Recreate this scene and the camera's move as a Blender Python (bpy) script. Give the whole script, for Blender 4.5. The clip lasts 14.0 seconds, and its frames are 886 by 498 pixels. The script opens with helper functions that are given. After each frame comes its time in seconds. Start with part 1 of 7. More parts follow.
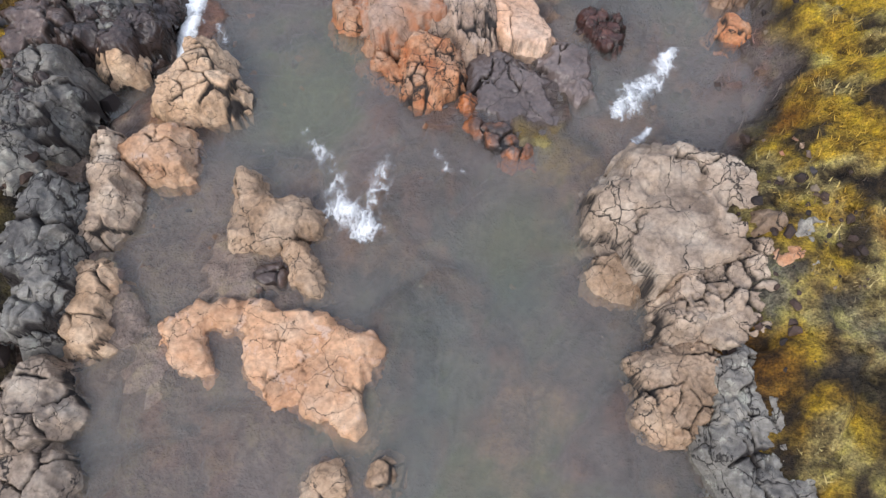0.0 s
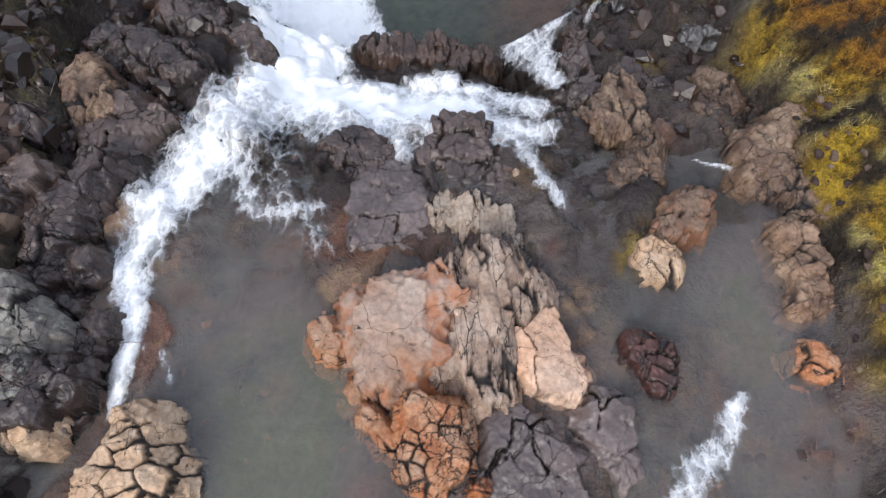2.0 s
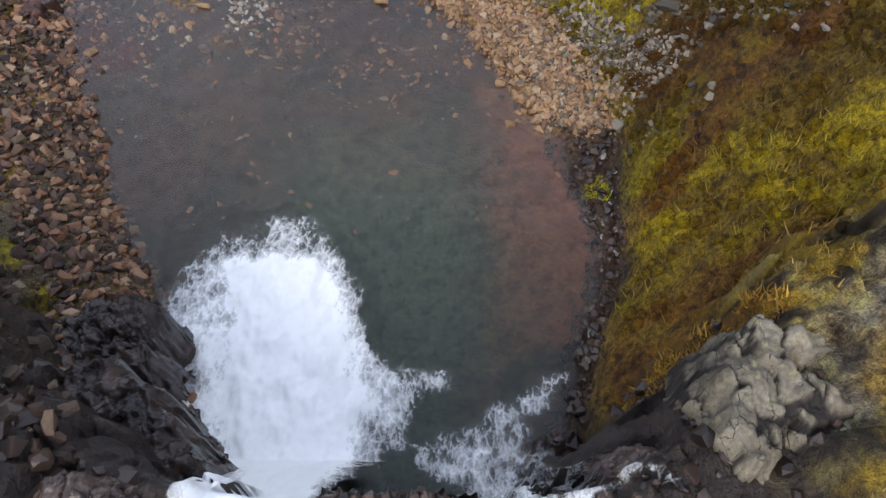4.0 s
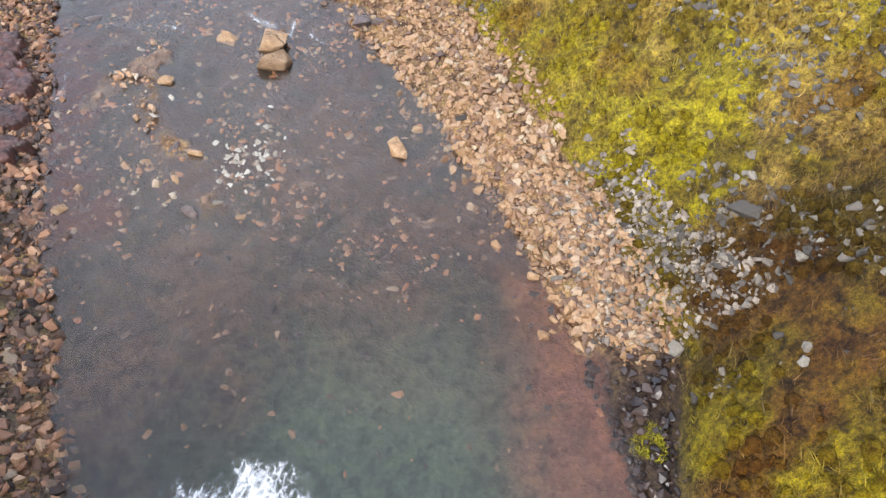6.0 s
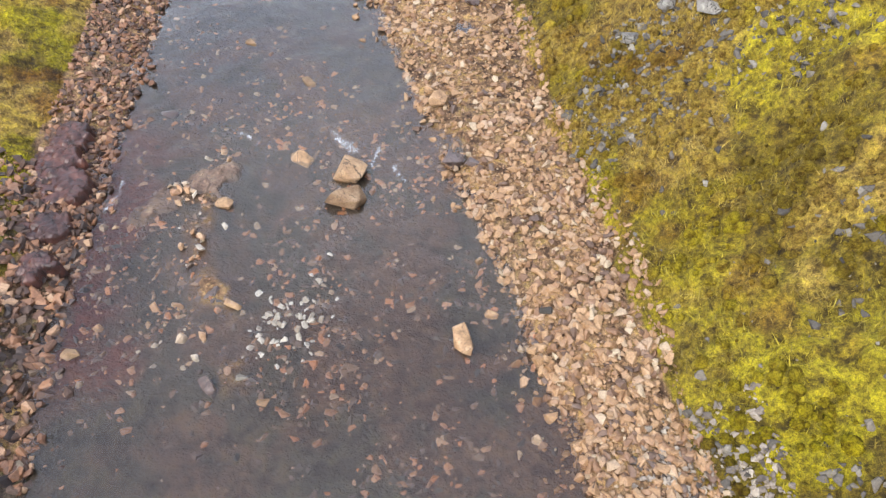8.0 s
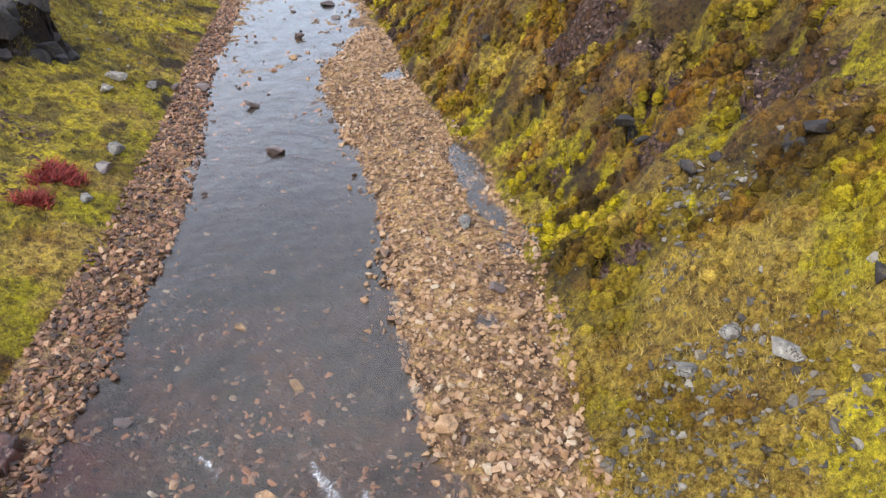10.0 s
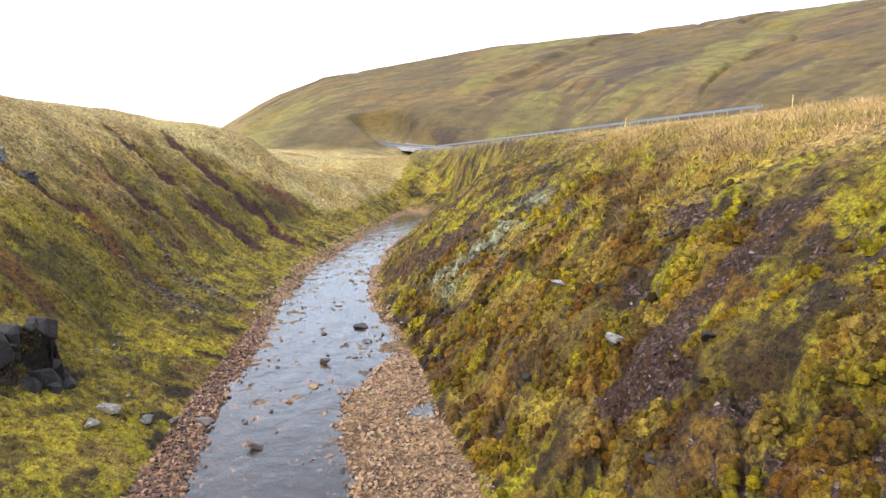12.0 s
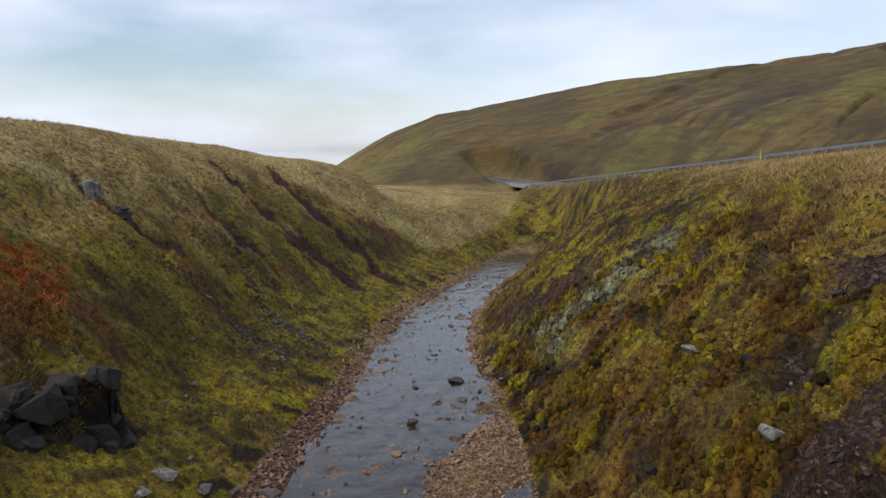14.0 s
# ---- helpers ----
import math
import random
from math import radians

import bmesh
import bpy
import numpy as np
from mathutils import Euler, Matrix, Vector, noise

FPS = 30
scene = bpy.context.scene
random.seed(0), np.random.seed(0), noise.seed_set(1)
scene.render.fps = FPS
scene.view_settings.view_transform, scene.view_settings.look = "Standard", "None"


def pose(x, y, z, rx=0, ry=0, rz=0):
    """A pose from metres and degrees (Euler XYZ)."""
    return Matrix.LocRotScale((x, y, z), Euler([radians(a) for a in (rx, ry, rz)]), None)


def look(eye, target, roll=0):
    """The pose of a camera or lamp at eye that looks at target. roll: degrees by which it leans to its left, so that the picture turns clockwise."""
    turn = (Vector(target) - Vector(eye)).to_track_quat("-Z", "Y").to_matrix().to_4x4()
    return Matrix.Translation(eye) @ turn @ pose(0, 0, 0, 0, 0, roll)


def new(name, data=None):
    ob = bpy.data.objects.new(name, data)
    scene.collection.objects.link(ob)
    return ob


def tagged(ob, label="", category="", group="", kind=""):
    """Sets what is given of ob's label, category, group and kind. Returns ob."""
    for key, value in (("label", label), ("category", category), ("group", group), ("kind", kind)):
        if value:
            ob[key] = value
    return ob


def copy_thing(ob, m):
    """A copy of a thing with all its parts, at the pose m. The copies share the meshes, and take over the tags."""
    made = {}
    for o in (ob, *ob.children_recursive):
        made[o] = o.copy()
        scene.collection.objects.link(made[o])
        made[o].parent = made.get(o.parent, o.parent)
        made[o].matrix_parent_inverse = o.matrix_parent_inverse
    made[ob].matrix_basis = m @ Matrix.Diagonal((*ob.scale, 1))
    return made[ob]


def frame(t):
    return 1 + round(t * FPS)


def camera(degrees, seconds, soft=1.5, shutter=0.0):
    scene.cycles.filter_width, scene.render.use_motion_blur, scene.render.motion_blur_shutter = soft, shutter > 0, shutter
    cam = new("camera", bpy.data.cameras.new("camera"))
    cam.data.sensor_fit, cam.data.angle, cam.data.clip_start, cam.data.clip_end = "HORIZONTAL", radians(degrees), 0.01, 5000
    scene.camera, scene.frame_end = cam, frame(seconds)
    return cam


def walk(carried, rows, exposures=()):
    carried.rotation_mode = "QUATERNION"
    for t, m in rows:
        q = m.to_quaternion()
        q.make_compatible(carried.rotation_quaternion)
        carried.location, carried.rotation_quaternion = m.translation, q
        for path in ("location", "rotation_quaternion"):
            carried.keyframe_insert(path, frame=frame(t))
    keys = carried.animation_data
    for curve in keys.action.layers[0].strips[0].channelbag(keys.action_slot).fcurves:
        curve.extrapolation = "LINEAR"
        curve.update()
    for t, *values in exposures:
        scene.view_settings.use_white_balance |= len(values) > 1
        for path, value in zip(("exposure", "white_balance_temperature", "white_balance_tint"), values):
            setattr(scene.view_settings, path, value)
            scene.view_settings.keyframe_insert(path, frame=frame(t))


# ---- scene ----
cam = camera(64.6, 14.0, soft=1.4)
METRES, EYE, TILT, LEAN, TURN = 40.0, 8.0, -65.5, 0.0, 0.0
ROWS = [
    (0.0, 0.0, 0.0, 0.0, 0.0, 0.0, -0.0),
    (0.5, -0.0, 0.0116, 0.0246, 0.01, 0.02, -0.04),
    (1.0, 0.0, 0.0251, 0.0525, -0.01, -0.1, -0.06),
    (1.5, -0.001, 0.04, 0.0829, -0.05, -0.24, -0.08),
    (2.0, -0.0017, 0.0555, 0.1144, -0.05, -0.35, -0.15),
    (2.5, -0.0016, 0.0722, 0.1471, -0.09, 0.89, -0.17),
    (3.0, -0.001, 0.089, 0.1815, -0.07, 4.15, -0.17),
    (3.5, 0.0001, 0.106, 0.2156, -0.11, 7.03, -0.18),
    (4.0, 0.0017, 0.1232, 0.2502, -0.07, 9.3, -0.14),
    (6.5, 0.0051, 0.2059, 0.4167, 2.81, 11.68, -5.68),
    (7.0, 0.0046, 0.2214, 0.4481, 4.37, 11.47, -8.72),
    (9.5, -0.0155, 0.3009, 0.6088, 8.93, 23.71, -17.93),
    (10.0, -0.0245, 0.3162, 0.6405, 8.79, 28.7, -17.98),
    (10.5, -0.0344, 0.3328, 0.6713, 8.6, 34.82, -18.07),
    (11.0, -0.0456, 0.3481, 0.7029, 8.82, 40.9, -18.71),
    (11.5, -0.0571, 0.3634, 0.733, 9.39, 46.79, -19.95),
    (12.0, -0.0682, 0.3789, 0.7638, 10.11, 52.6, -21.35),
    (12.5, -0.08, 0.3951, 0.7916, 10.99, 55.21, -22.95),
    (13.0, -0.0927, 0.4098, 0.8209, 12.68, 54.5, -25.61),
    (13.5, -0.1051, 0.4243, 0.8503, 14.36, 53.72, -28.09),
    (14.0, -0.1176, 0.4384, 0.8781, 15.08, 53.38, -29.2),
]
EXPOSURES = [(0.0, 1.02), (1.0, 1.05), (2.0, 0.9), (3.0, 0.8), (4.2, 1.0), (6.3, 1.98), (7.2, 2.0), (9.5, 1.74), (11.8, 1.8), (12.5, 1.07), (13.0, 0.5), (14.0, 0.27)]
walk(cam, [(t, pose(0, 0, EYE, TILT, LEAN, TURN) @ pose(METRES * x, METRES * y, METRES * z, 90 + pitch, roll, yaw)) for t, x, y, z, yaw, pitch, roll in ROWS], EXPOSURES)

# ---- world: a bright, mostly overcast sky ----
world = bpy.data.worlds.new("sky")
scene.world = world
world.use_nodes = True
wn, wl = world.node_tree.nodes, world.node_tree.links
wn.clear()
w_out = wn.new("ShaderNodeOutputWorld")
w_bg = wn.new("ShaderNodeBackground")
w_sky = wn.new("ShaderNodeTexSky")
w_sky.sky_type, w_sky.sun_disc = "NISHITA", False
SUN_UP, SUN_ROT = 44.0, -155.0
w_sky.sun_elevation, w_sky.sun_rotation = radians(SUN_UP), radians(SUN_ROT)
w_co = wn.new("ShaderNodeTexCoord")
w_map = wn.new("ShaderNodeMapping")
w_map.inputs["Scale"].default_value = (1.0, 1.0, 3.2)
w_cl = wn.new("ShaderNodeTexNoise")
w_cl.inputs["Scale"].default_value, w_cl.inputs["Detail"].default_value, w_cl.inputs["Roughness"].default_value = 2.3, 5.0, 0.5
w_rp = wn.new("ShaderNodeValToRGB")
w_rp.color_ramp.elements[0].position, w_rp.color_ramp.elements[0].color = 0.34, (0.12, 0.12, 0.12, 1)
w_rp.color_ramp.elements[1].position, w_rp.color_ramp.elements[1].color = 0.66, (0.95, 0.95, 0.95, 1)
w_mix = wn.new("ShaderNodeMixRGB")
w_mix.inputs["Color2"].default_value = (6.7, 7.2, 8.5, 1)
w_split, w_up, w_join = wn.new("ShaderNodeSeparateXYZ"), wn.new("ShaderNodeMath"), wn.new("ShaderNodeCombineXYZ")
w_up.operation = "ABSOLUTE"
wl.new(w_co.outputs["Generated"], w_split.inputs["Vector"])
wl.new(w_split.outputs["Z"], w_up.inputs[0])
wl.new(w_split.outputs["X"], w_join.inputs["X"])
wl.new(w_split.outputs["Y"], w_join.inputs["Y"])
wl.new(w_up.outputs[0], w_join.inputs["Z"])
wl.new(w_join.outputs["Vector"], w_sky.inputs["Vector"])
wl.new(w_join.outputs["Vector"], w_map.inputs["Vector"])
wl.new(w_map.outputs["Vector"], w_cl.inputs["Vector"])
wl.new(w_cl.outputs["Fac"], w_rp.inputs["Fac"])
wl.new(w_rp.outputs["Color"], w_mix.inputs["Fac"])
wl.new(w_sky.outputs["Color"], w_mix.inputs["Color1"])
wl.new(w_mix.outputs["Color"], w_bg.inputs["Color"])
w_bg.inputs["Strength"].default_value = 0.112
wl.new(w_bg.outputs["Background"], w_out.inputs["Surface"])

sun_data = bpy.data.lights.new("sun", "SUN")
sun_data.energy, sun_data.angle, sun_data.color = 1.15, radians(22), (1.0, 0.975, 0.93)
sun_lamp = new("sun", sun_data)
SUN_FROM = (math.sin(radians(SUN_ROT)) * math.cos(radians(SUN_UP)), math.cos(radians(SUN_ROT)) * math.cos(radians(SUN_UP)), math.sin(radians(SUN_UP)))
sun_lamp.matrix_world = look(tuple(60 * c for c in SUN_FROM), (0, 0, 0))

# ---- numeric noise ----


def lattice(ix, iy, s):
    n = (ix.astype(np.int64) * 374761393 + iy.astype(np.int64) * 668265263 + s * 1274126177) & 0xFFFFFFFF
    n = ((n ^ (n >> 13)) * 1103515245) & 0xFFFFFFFF
    n = ((n ^ (n >> 16)) * 2246822519) & 0xFFFFFFFF
    return ((n ^ (n >> 15)) & 0xFFFFFF) / float(0xFFFFFF)


def vnoise(x, y, s=0):
    """Smooth value noise, -1 to 1."""
    x, y = np.asarray(x, float), np.asarray(y, float)
    ix, iy = np.floor(x), np.floor(y)
    fx, fy = x - ix, y - iy
    fx, fy = fx * fx * (3 - 2 * fx), fy * fy * (3 - 2 * fy)
    a, b = lattice(ix, iy, s), lattice(ix + 1, iy, s)
    c, d = lattice(ix, iy + 1, s), lattice(ix + 1, iy + 1, s)
    return 2 * (a + (b - a) * fx + (c - a) * fy + (a - b - c + d) * fx * fy) - 1


def fbm(x, y, octaves=4, s=0, gain=0.5):
    total, amp = 0.0, 1.0
    for k in range(octaves):
        c, q = math.cos(0.7 * k), math.sin(0.7 * k)
        total = total + amp * vnoise((c * x - q * y) * 2.03**k + 7.1 * k, (q * x + c * y) * 2.03**k - 3.7 * k, s + k)
        amp *= gain
    return total


def cells(x, y, s=0, more=False):
    """Cell noise: distance to the nearest and to the second seed, and the nearest cell's own number (and the way to its seed)."""
    x, y = np.asarray(x, float), np.asarray(y, float)
    ix, iy = np.floor(x), np.floor(y)
    f1, f2, own = np.full(x.shape, 9.0), np.full(x.shape, 9.0), np.zeros(x.shape)
    wx, wy = np.zeros(x.shape), np.zeros(x.shape)
    for dx in (-1, 0, 1):
        for dy in (-1, 0, 1):
            cx, cy = ix + dx, iy + dy
            vx, vy = cx + lattice(cx, cy, s) - x, cy + lattice(cx, cy, s + 9) - y
            d = np.hypot(vx, vy)
            near = d < f1
            f2 = np.where(near, f1, np.minimum(f2, d))
            own = np.where(near, lattice(cx, cy, s + 17), own)
            f1 = np.where(near, d, f1)
            if more:
                wx, wy = np.where(near, vx, wx), np.where(near, vy, wy)
    return (f1, f2, own, wx, wy) if more else (f1, f2, own)


def ease(a, b, v):
    v = np.clip((v - a) / (b - a), 0, 1)
    return v * v * (3 - 2 * v)


def softmin(a, b, k=0.7):
    return -np.logaddexp(-k * a, -k * b) / k


def smoothed(ys, vs, width=1.2):
    """A smooth curve through a coarse table, to be read by np.interp."""
    g = np.arange(-60, 420, 0.25)
    v = np.interp(g, ys, vs)
    k = np.exp(-0.5 * (np.arange(-16, 17) * 0.25 / width) ** 2)
    return g, np.convolve(np.pad(v, 16, mode="edge"), k / k.sum(), mode="valid")


# ---- the plan: a stream that drops over a lip into a gorge, and the gorge's river ----
YS = [14, 18, 20, 22, 25, 28, 31, 35, 40, 45, 50, 55, 60, 66, 72, 78, 88, 100, 120, 138, 148, 156, 166, 182, 200, 230, 300]
LEFT_WATER = smoothed(YS, [-4.8, -5.8, -7.0, -8.5, -9.9, -11.5, -12.8, -14.3, -16.1, -18.1, -20.8, -23.8, -27.2, -30.7, -33.7, -36.9, -42.0, -47.3, -53.4, -58.2, -61.0, -62.0, -64, -70, -79, -95, -120])
RIGHT_WATER = smoothed(YS, [2.2, 3.1, 4.2, 4.4, 3.1, 2.1, 0.4, -2.2, -5.5, -8.7, -11.1, -14.7, -18.8, -22.8, -23.6, -25.0, -33.2, -39.8, -47.2, -51.9, -53.2, -54.4, -57, -63, -72.5, -89, -114])
RIGHT_FOOT = smoothed(YS, [2.4, 3.3, 4.4, 4.6, 5.0, 4.3, 2.8, 1.7, -1.4, -3.2, -5.3, -8.1, -12.2, -16.8, -20.9, -24.7, -33.0, -39.4, -46.9, -51.6, -52.9, -54.1, -56.7, -62.6, -72, -88, -113])
LEFT_FOOT = smoothed(YS, [-5.1, -6.2, -7.8, -9.6, -11.3, -12.8, -14.0, -16.2, -18.3, -20.6, -23.2, -25.8, -28.8, -31.9, -34.8, -38.1, -43.2, -48.4, -54.4, -59.1, -62.0, -63.0, -65, -71, -80, -96, -121])
RIVER_Z = smoothed([13, 18, 30, 40, 55, 70, 82, 100, 125, 160, 250], [-7.0, -7.0, -7.4, -7.8, -8.7, -9.4, -9.9, -10.5, -11.2, -12.0, -13.5], 2.0)
STREAM_Z = smoothed([-50, 0, 3.3, 4.6, 6, 8, 9.5, 10.3, 11, 12, 13, 14], [1.2, 0.38, 0.36, 0.25, 0.06, -0.2, -0.38, -0.6, -0.95, -1.55, -2.2, -2.3], 0.3)


def along(table, y):
    return np.interp(y, table[0], table[1])


ROAD_FROM, ROAD_WAY, ROAD_ACROSS = (2.3, 107.6), (-0.644, 0.765), (0.765, 0.644)


def road_frame(x, y):
    dx, dy = x - ROAD_FROM[0], y - ROAD_FROM[1]
    return dx * ROAD_WAY[0] + dy * ROAD_WAY[1], dx * ROAD_ACROSS[0] + dy * ROAD_ACROSS[1]


def road_z(s):
    return np.interp(s, [-400, -120, 0, 121, 160, 400], [28, 15.5, 7.2, -2.45, -3.6, -4.8])


HILL_AZ = [-180, -100, -70, -50, -41.3, -38, -33, -28, -20, -8, 5, 30, 60, 100, 140, 180]
HILL_EL = [3.0, 2.0, -1.0, -2.2, -1.1, 0.7, 2.8, 3.7, 5.0, 6.3, 7.4, 9.5, 10.0, 8.0, 5.0, 3.0]


def hill_mask(x, y):
    """1 on the big hill beyond the road, 0 on the near side."""
    s, q = road_frame(x, y)
    az = np.degrees(np.arctan2(x + 4.0, y - 37.0))
    r = np.hypot(x + 4.0, y - 37.0)
    past = ease(125, 165, s)
    return np.maximum(ease(4.5, 9, q), past * ease(-50, -36, az))


def pockets(x, y, dr):
    """Hollows under the moss of the right slope."""
    n = fbm(x * 0.5, y * 0.5, 4, 118)
    near_band = 0.1 * ease(46, 48, y) * ease(59, 56, y) * ease(3, 4.2, dr) * ease(11, 9, dr)
    return ease(0.27, 0.46, n + near_band) * ease(1.2, 2.5, dr) * ease(12, 9, dr) * ease(45, 48, y) * ease(74, 68, y)


def streaks(x, y, radius, *points):
    """1 along a broken line on the slope, fading over its ragged edge."""
    px, py = x + 0.7 * fbm(x * 0.5, y * 0.5, 3, 140), y + 0.7 * fbm(x * 0.5, y * 0.5, 3, 141)
    d = np.full(x.shape, 99.0)
    for (ax, ay), (bx, by) in zip(points[:-1], points[1:]):
        t = np.clip(((px - ax) * (bx - ax) + (py - ay) * (by - ay)) / ((bx - ax) ** 2 + (by - ay) ** 2), 0, 1)
        d = np.minimum(d, np.hypot(px - ax - t * (bx - ax), py - ay - t * (by - ay)))
    return ease(1.15, 0.6, d / radius + 0.55 * fbm(x * 0.9, y * 0.9, 3, 142))


def scars(x, y):
    """Strips of the grass slope where the turf has slid off the red soil."""
    a = streaks(x, y, 1.25, (-66.0, 90.6), (-62.8, 91.4), (-58.2, 92.4), (-57.0, 96.4), (-53.6, 97.6))
    b = streaks(x, y, 1.35, (-70.0, 102.3), (-66.4, 102.8), (-62.0, 104.2), (-60.0, 107.6), (-54.5, 106.0))
    c = streaks(x, y, 0.7, (-59.5, 81.6), (-56.4, 81.5), (-53.9, 82.5), (-52.0, 84.5))
    d = streaks(x, y, 0.6, (-52.8, 67.0), (-50.6, 68.8), (-49.0, 71.5))
    return np.maximum(np.maximum(a, b), np.maximum(0.9 * c, 0.8 * d))


def stone_bands(x, y):
    """Bands of grey stones across the turf."""
    return np.maximum(streaks(x, y, 0.8, (-47.3, 70.5), (-45.8, 71.6), (-43.9, 73.2), (-40.5, 73.8)), streaks(x, y, 0.8, (-48.0, 77.7), (-44.1, 77.8), (-40.8, 78.7)))


def crag_step(x, y):
    """How far out from the brow of the lava crag a place lies, and 1 on the crag's top."""
    f1, f2, own = cells(x * 0.9, y * 0.9, 143)
    front = x + 34.2 - 0.1 * (y - 54) + 0.9 * (own - 0.5) + 0.3 * fbm(x * 1.4, y * 1.4, 3, 144)
    on_top = ease(0.45, -0.25, front) * ease(58.2, 57.4, y + 0.6 * (own - 0.5)) * ease(47, 50, y) * ease(-42, -37.5, x)
    return front, on_top


def gorge(x, y):
    """The lower ground: river bed, gravel, both slopes, fields above, road bench and hill."""
    w = along(RIVER_Z, y)
    lw, rw, rf, lf = along(LEFT_WATER, y), along(RIGHT_WATER, y), along(RIGHT_FOOT, y), along(LEFT_FOOT, y)
    wob = 0.35 * fbm(x * 0.6, y * 0.6, 3, 3) * ease(20, 26, y)
    xx = x + wob
    u = np.clip((xx - lw) / np.maximum(rw - lw, 0.5), 0, 1)
    deep = 0.14 + 0.10 * ease(50, 30, y) + 0.9 * ease(26, 19, y)
    bed = w - deep * np.sqrt(np.clip(4 * u * (1 - u), 0, 1)) + 0.05 * fbm(x * 1.3, y * 1.3, 3, 5)
    shoal = np.exp(-(((x + 8.7 + 0.75 * (y - 31.4)) / 1.1) ** 2)) * ease(27.5, 29, y) * ease(37, 35, y)
    bed = bed + shoal * (0.2 + 0.06 * fbm(x * 0.9, y * 0.9, 3, 10))
    riffle = ease(58, 64, y) * 0.12 * fbm(x * 0.9, y * 0.9, 3, 6)
    bed = bed + riffle
    v = np.clip((xx - rw) / np.maximum(rf - rw, 0.3), 0, 1)
    puddle = 0.22 * np.exp(-(((v - 0.82) / 0.13) ** 2)) * ease(44, 47, y) * ease(60, 56, y) * (0.7 + 0.6 * vnoise(x * 0.8, y * 0.8, 8))
    pools = np.exp(-(((x + 9.9 + 0.47 * (y - 55.9)) / 0.55) ** 2 + ((y - 55.9) / 2.2) ** 2)) + np.exp(-(((x + 18.2) / 0.7) ** 2 + ((y - 66.6) / 1.3) ** 2)) + 0.8 * np.exp(-(((x + 5.7) / 0.5) ** 2 + ((y - 45.4) / 0.7) ** 2))
    inlet = np.exp(-(((x + 4.4) / 0.8) ** 2 + ((y - 38.3) / 0.9) ** 2))
    pools = pools + 0.7 * inlet
    bar = w + 0.03 + 0.2 * np.sin(np.pi * np.clip(v, 0, 1)) ** 0.7 + 0.05 * fbm(x * 1.1, y * 1.1, 3, 7) - puddle - 0.45 * pools
    shore = w + 0.4 * np.clip((lw - xx) / np.maximum(lw - lf, 0.3), 0, 1) + 0.05 * fbm(x * 1.1, y * 1.1, 3, 9)
    z = np.where(xx < lw, shore, np.where(xx > rw, bar, bed))
    # right slope
    dr = np.maximum(xx - rf, 0)
    steep = ease(29, 25, y)
    hr = np.interp(dr, [0, 1.6, 3, 4, 6.3, 7.6, 10, 12.5, 18, 20, 26, 60, 400], [0.12, 1.1, 2.2, 3.3, 5.3, 6.5, 7.8, 9.8, 12.6, 14.0, 16.5, 24, 60])
    hn = np.interp(dr, [0, 0.4, 1.0, 2.5, 4, 8, 20, 400], [0.12, 1.0, 2.0, 3.8, 4.8, 7.0, 12, 80])
    bench = ease(46, 41, y) * ease(27, 31, y)
    hb = np.interp(dr, [0, 0.3, 3, 5, 8, 12, 20, 400], [0.12, 0.55, 2.0, 3.8, 6.0, 9.0, 14, 80])
    hr = hr * (1 - steep) * (1 - bench) + hn * steep + hb * bench * (1 - steep)
    # left slope
    dl = np.maximum(lf - xx, 0)
    hl = np.interp(dl, [0, 0.5, 3, 7, 10, 14, 18, 21, 28, 60, 400], [0, 0.25, 0.9, 2.2, 4.8, 8.4, 11.4, 14.2, 18.5, 30, 90])
    brink = ease(124, 142, y) * ease(225, 210, y)
    hl = hl * (1 - brink) + np.interp(dl, [0, 1.0, 4.0, 10, 400], [0, 0.9, 3.0, 6.5, 90]) * brink
    rise = np.where(xx > rf, w + hr, np.where(xx < lf, w + 0.4 + hl, z))
    s, q = road_frame(x, y)
    rz = road_z(s)
    top_r = rz - 0.9 - 0.05 * np.clip(-q - 6, 0, 40) + 0.25 * fbm(x * 0.15, y * 0.15, 3, 21)
    top_l = np.interp(y, [0, 30, 60, 75, 100, 122, 140, 165, 200, 400], [9, 10.5, 10, 8.8, 6.9, 4.7, 1.8, -2.4, -3.4, -4]) + 0.35 * fbm(x * 0.12, y * 0.12, 3, 22) + 0.012 * np.maximum(dl - 25, 0)
    top = np.where(xx > rf, top_r, top_l)
    side = np.maximum(np.maximum(dr, dl), 0)
    capped = np.where(side > 0, softmin(rise, top, 1.1), rise)
    z = np.where(side > 0, capped, z)
    # lumps of moss, turf and slipped soil on the slopes
    lump = ease(0.2, 3.0, side) * (1 - 0.75 * ease(14, 30, side))
    f1, f2, own = cells(x * 0.8 + 0.3 * vnoise(x * 2, y * 2, 31), y * 0.8 + 0.3 * vnoise(x * 2, y * 2, 32), 33)
    right = (xx > rf) * 1.0
    z = z + lump * (0.42 * right + 0.24 * (1 - right)) * (0.62 - f1)
    z = z + lump * (0.34 * fbm(x * 0.45, y * 0.45, 4, 34) * (0.45 + 0.55 * right) + 0.10 * fbm(x * 2.1, y * 2.1, 3, 35))
    h1, h2, hown = cells(x * 2.3, y * 2.3, 37)
    z = z + ease(0, 1, side) * (0.05 * fbm(x * 5, y * 5, 2, 36) + (0.14 * right * (1 + 0.9 * ease(45, 52, y)) + 0.13) * (0.5 - h1))
    z = z - 0.95 * pockets(x, y, dr)
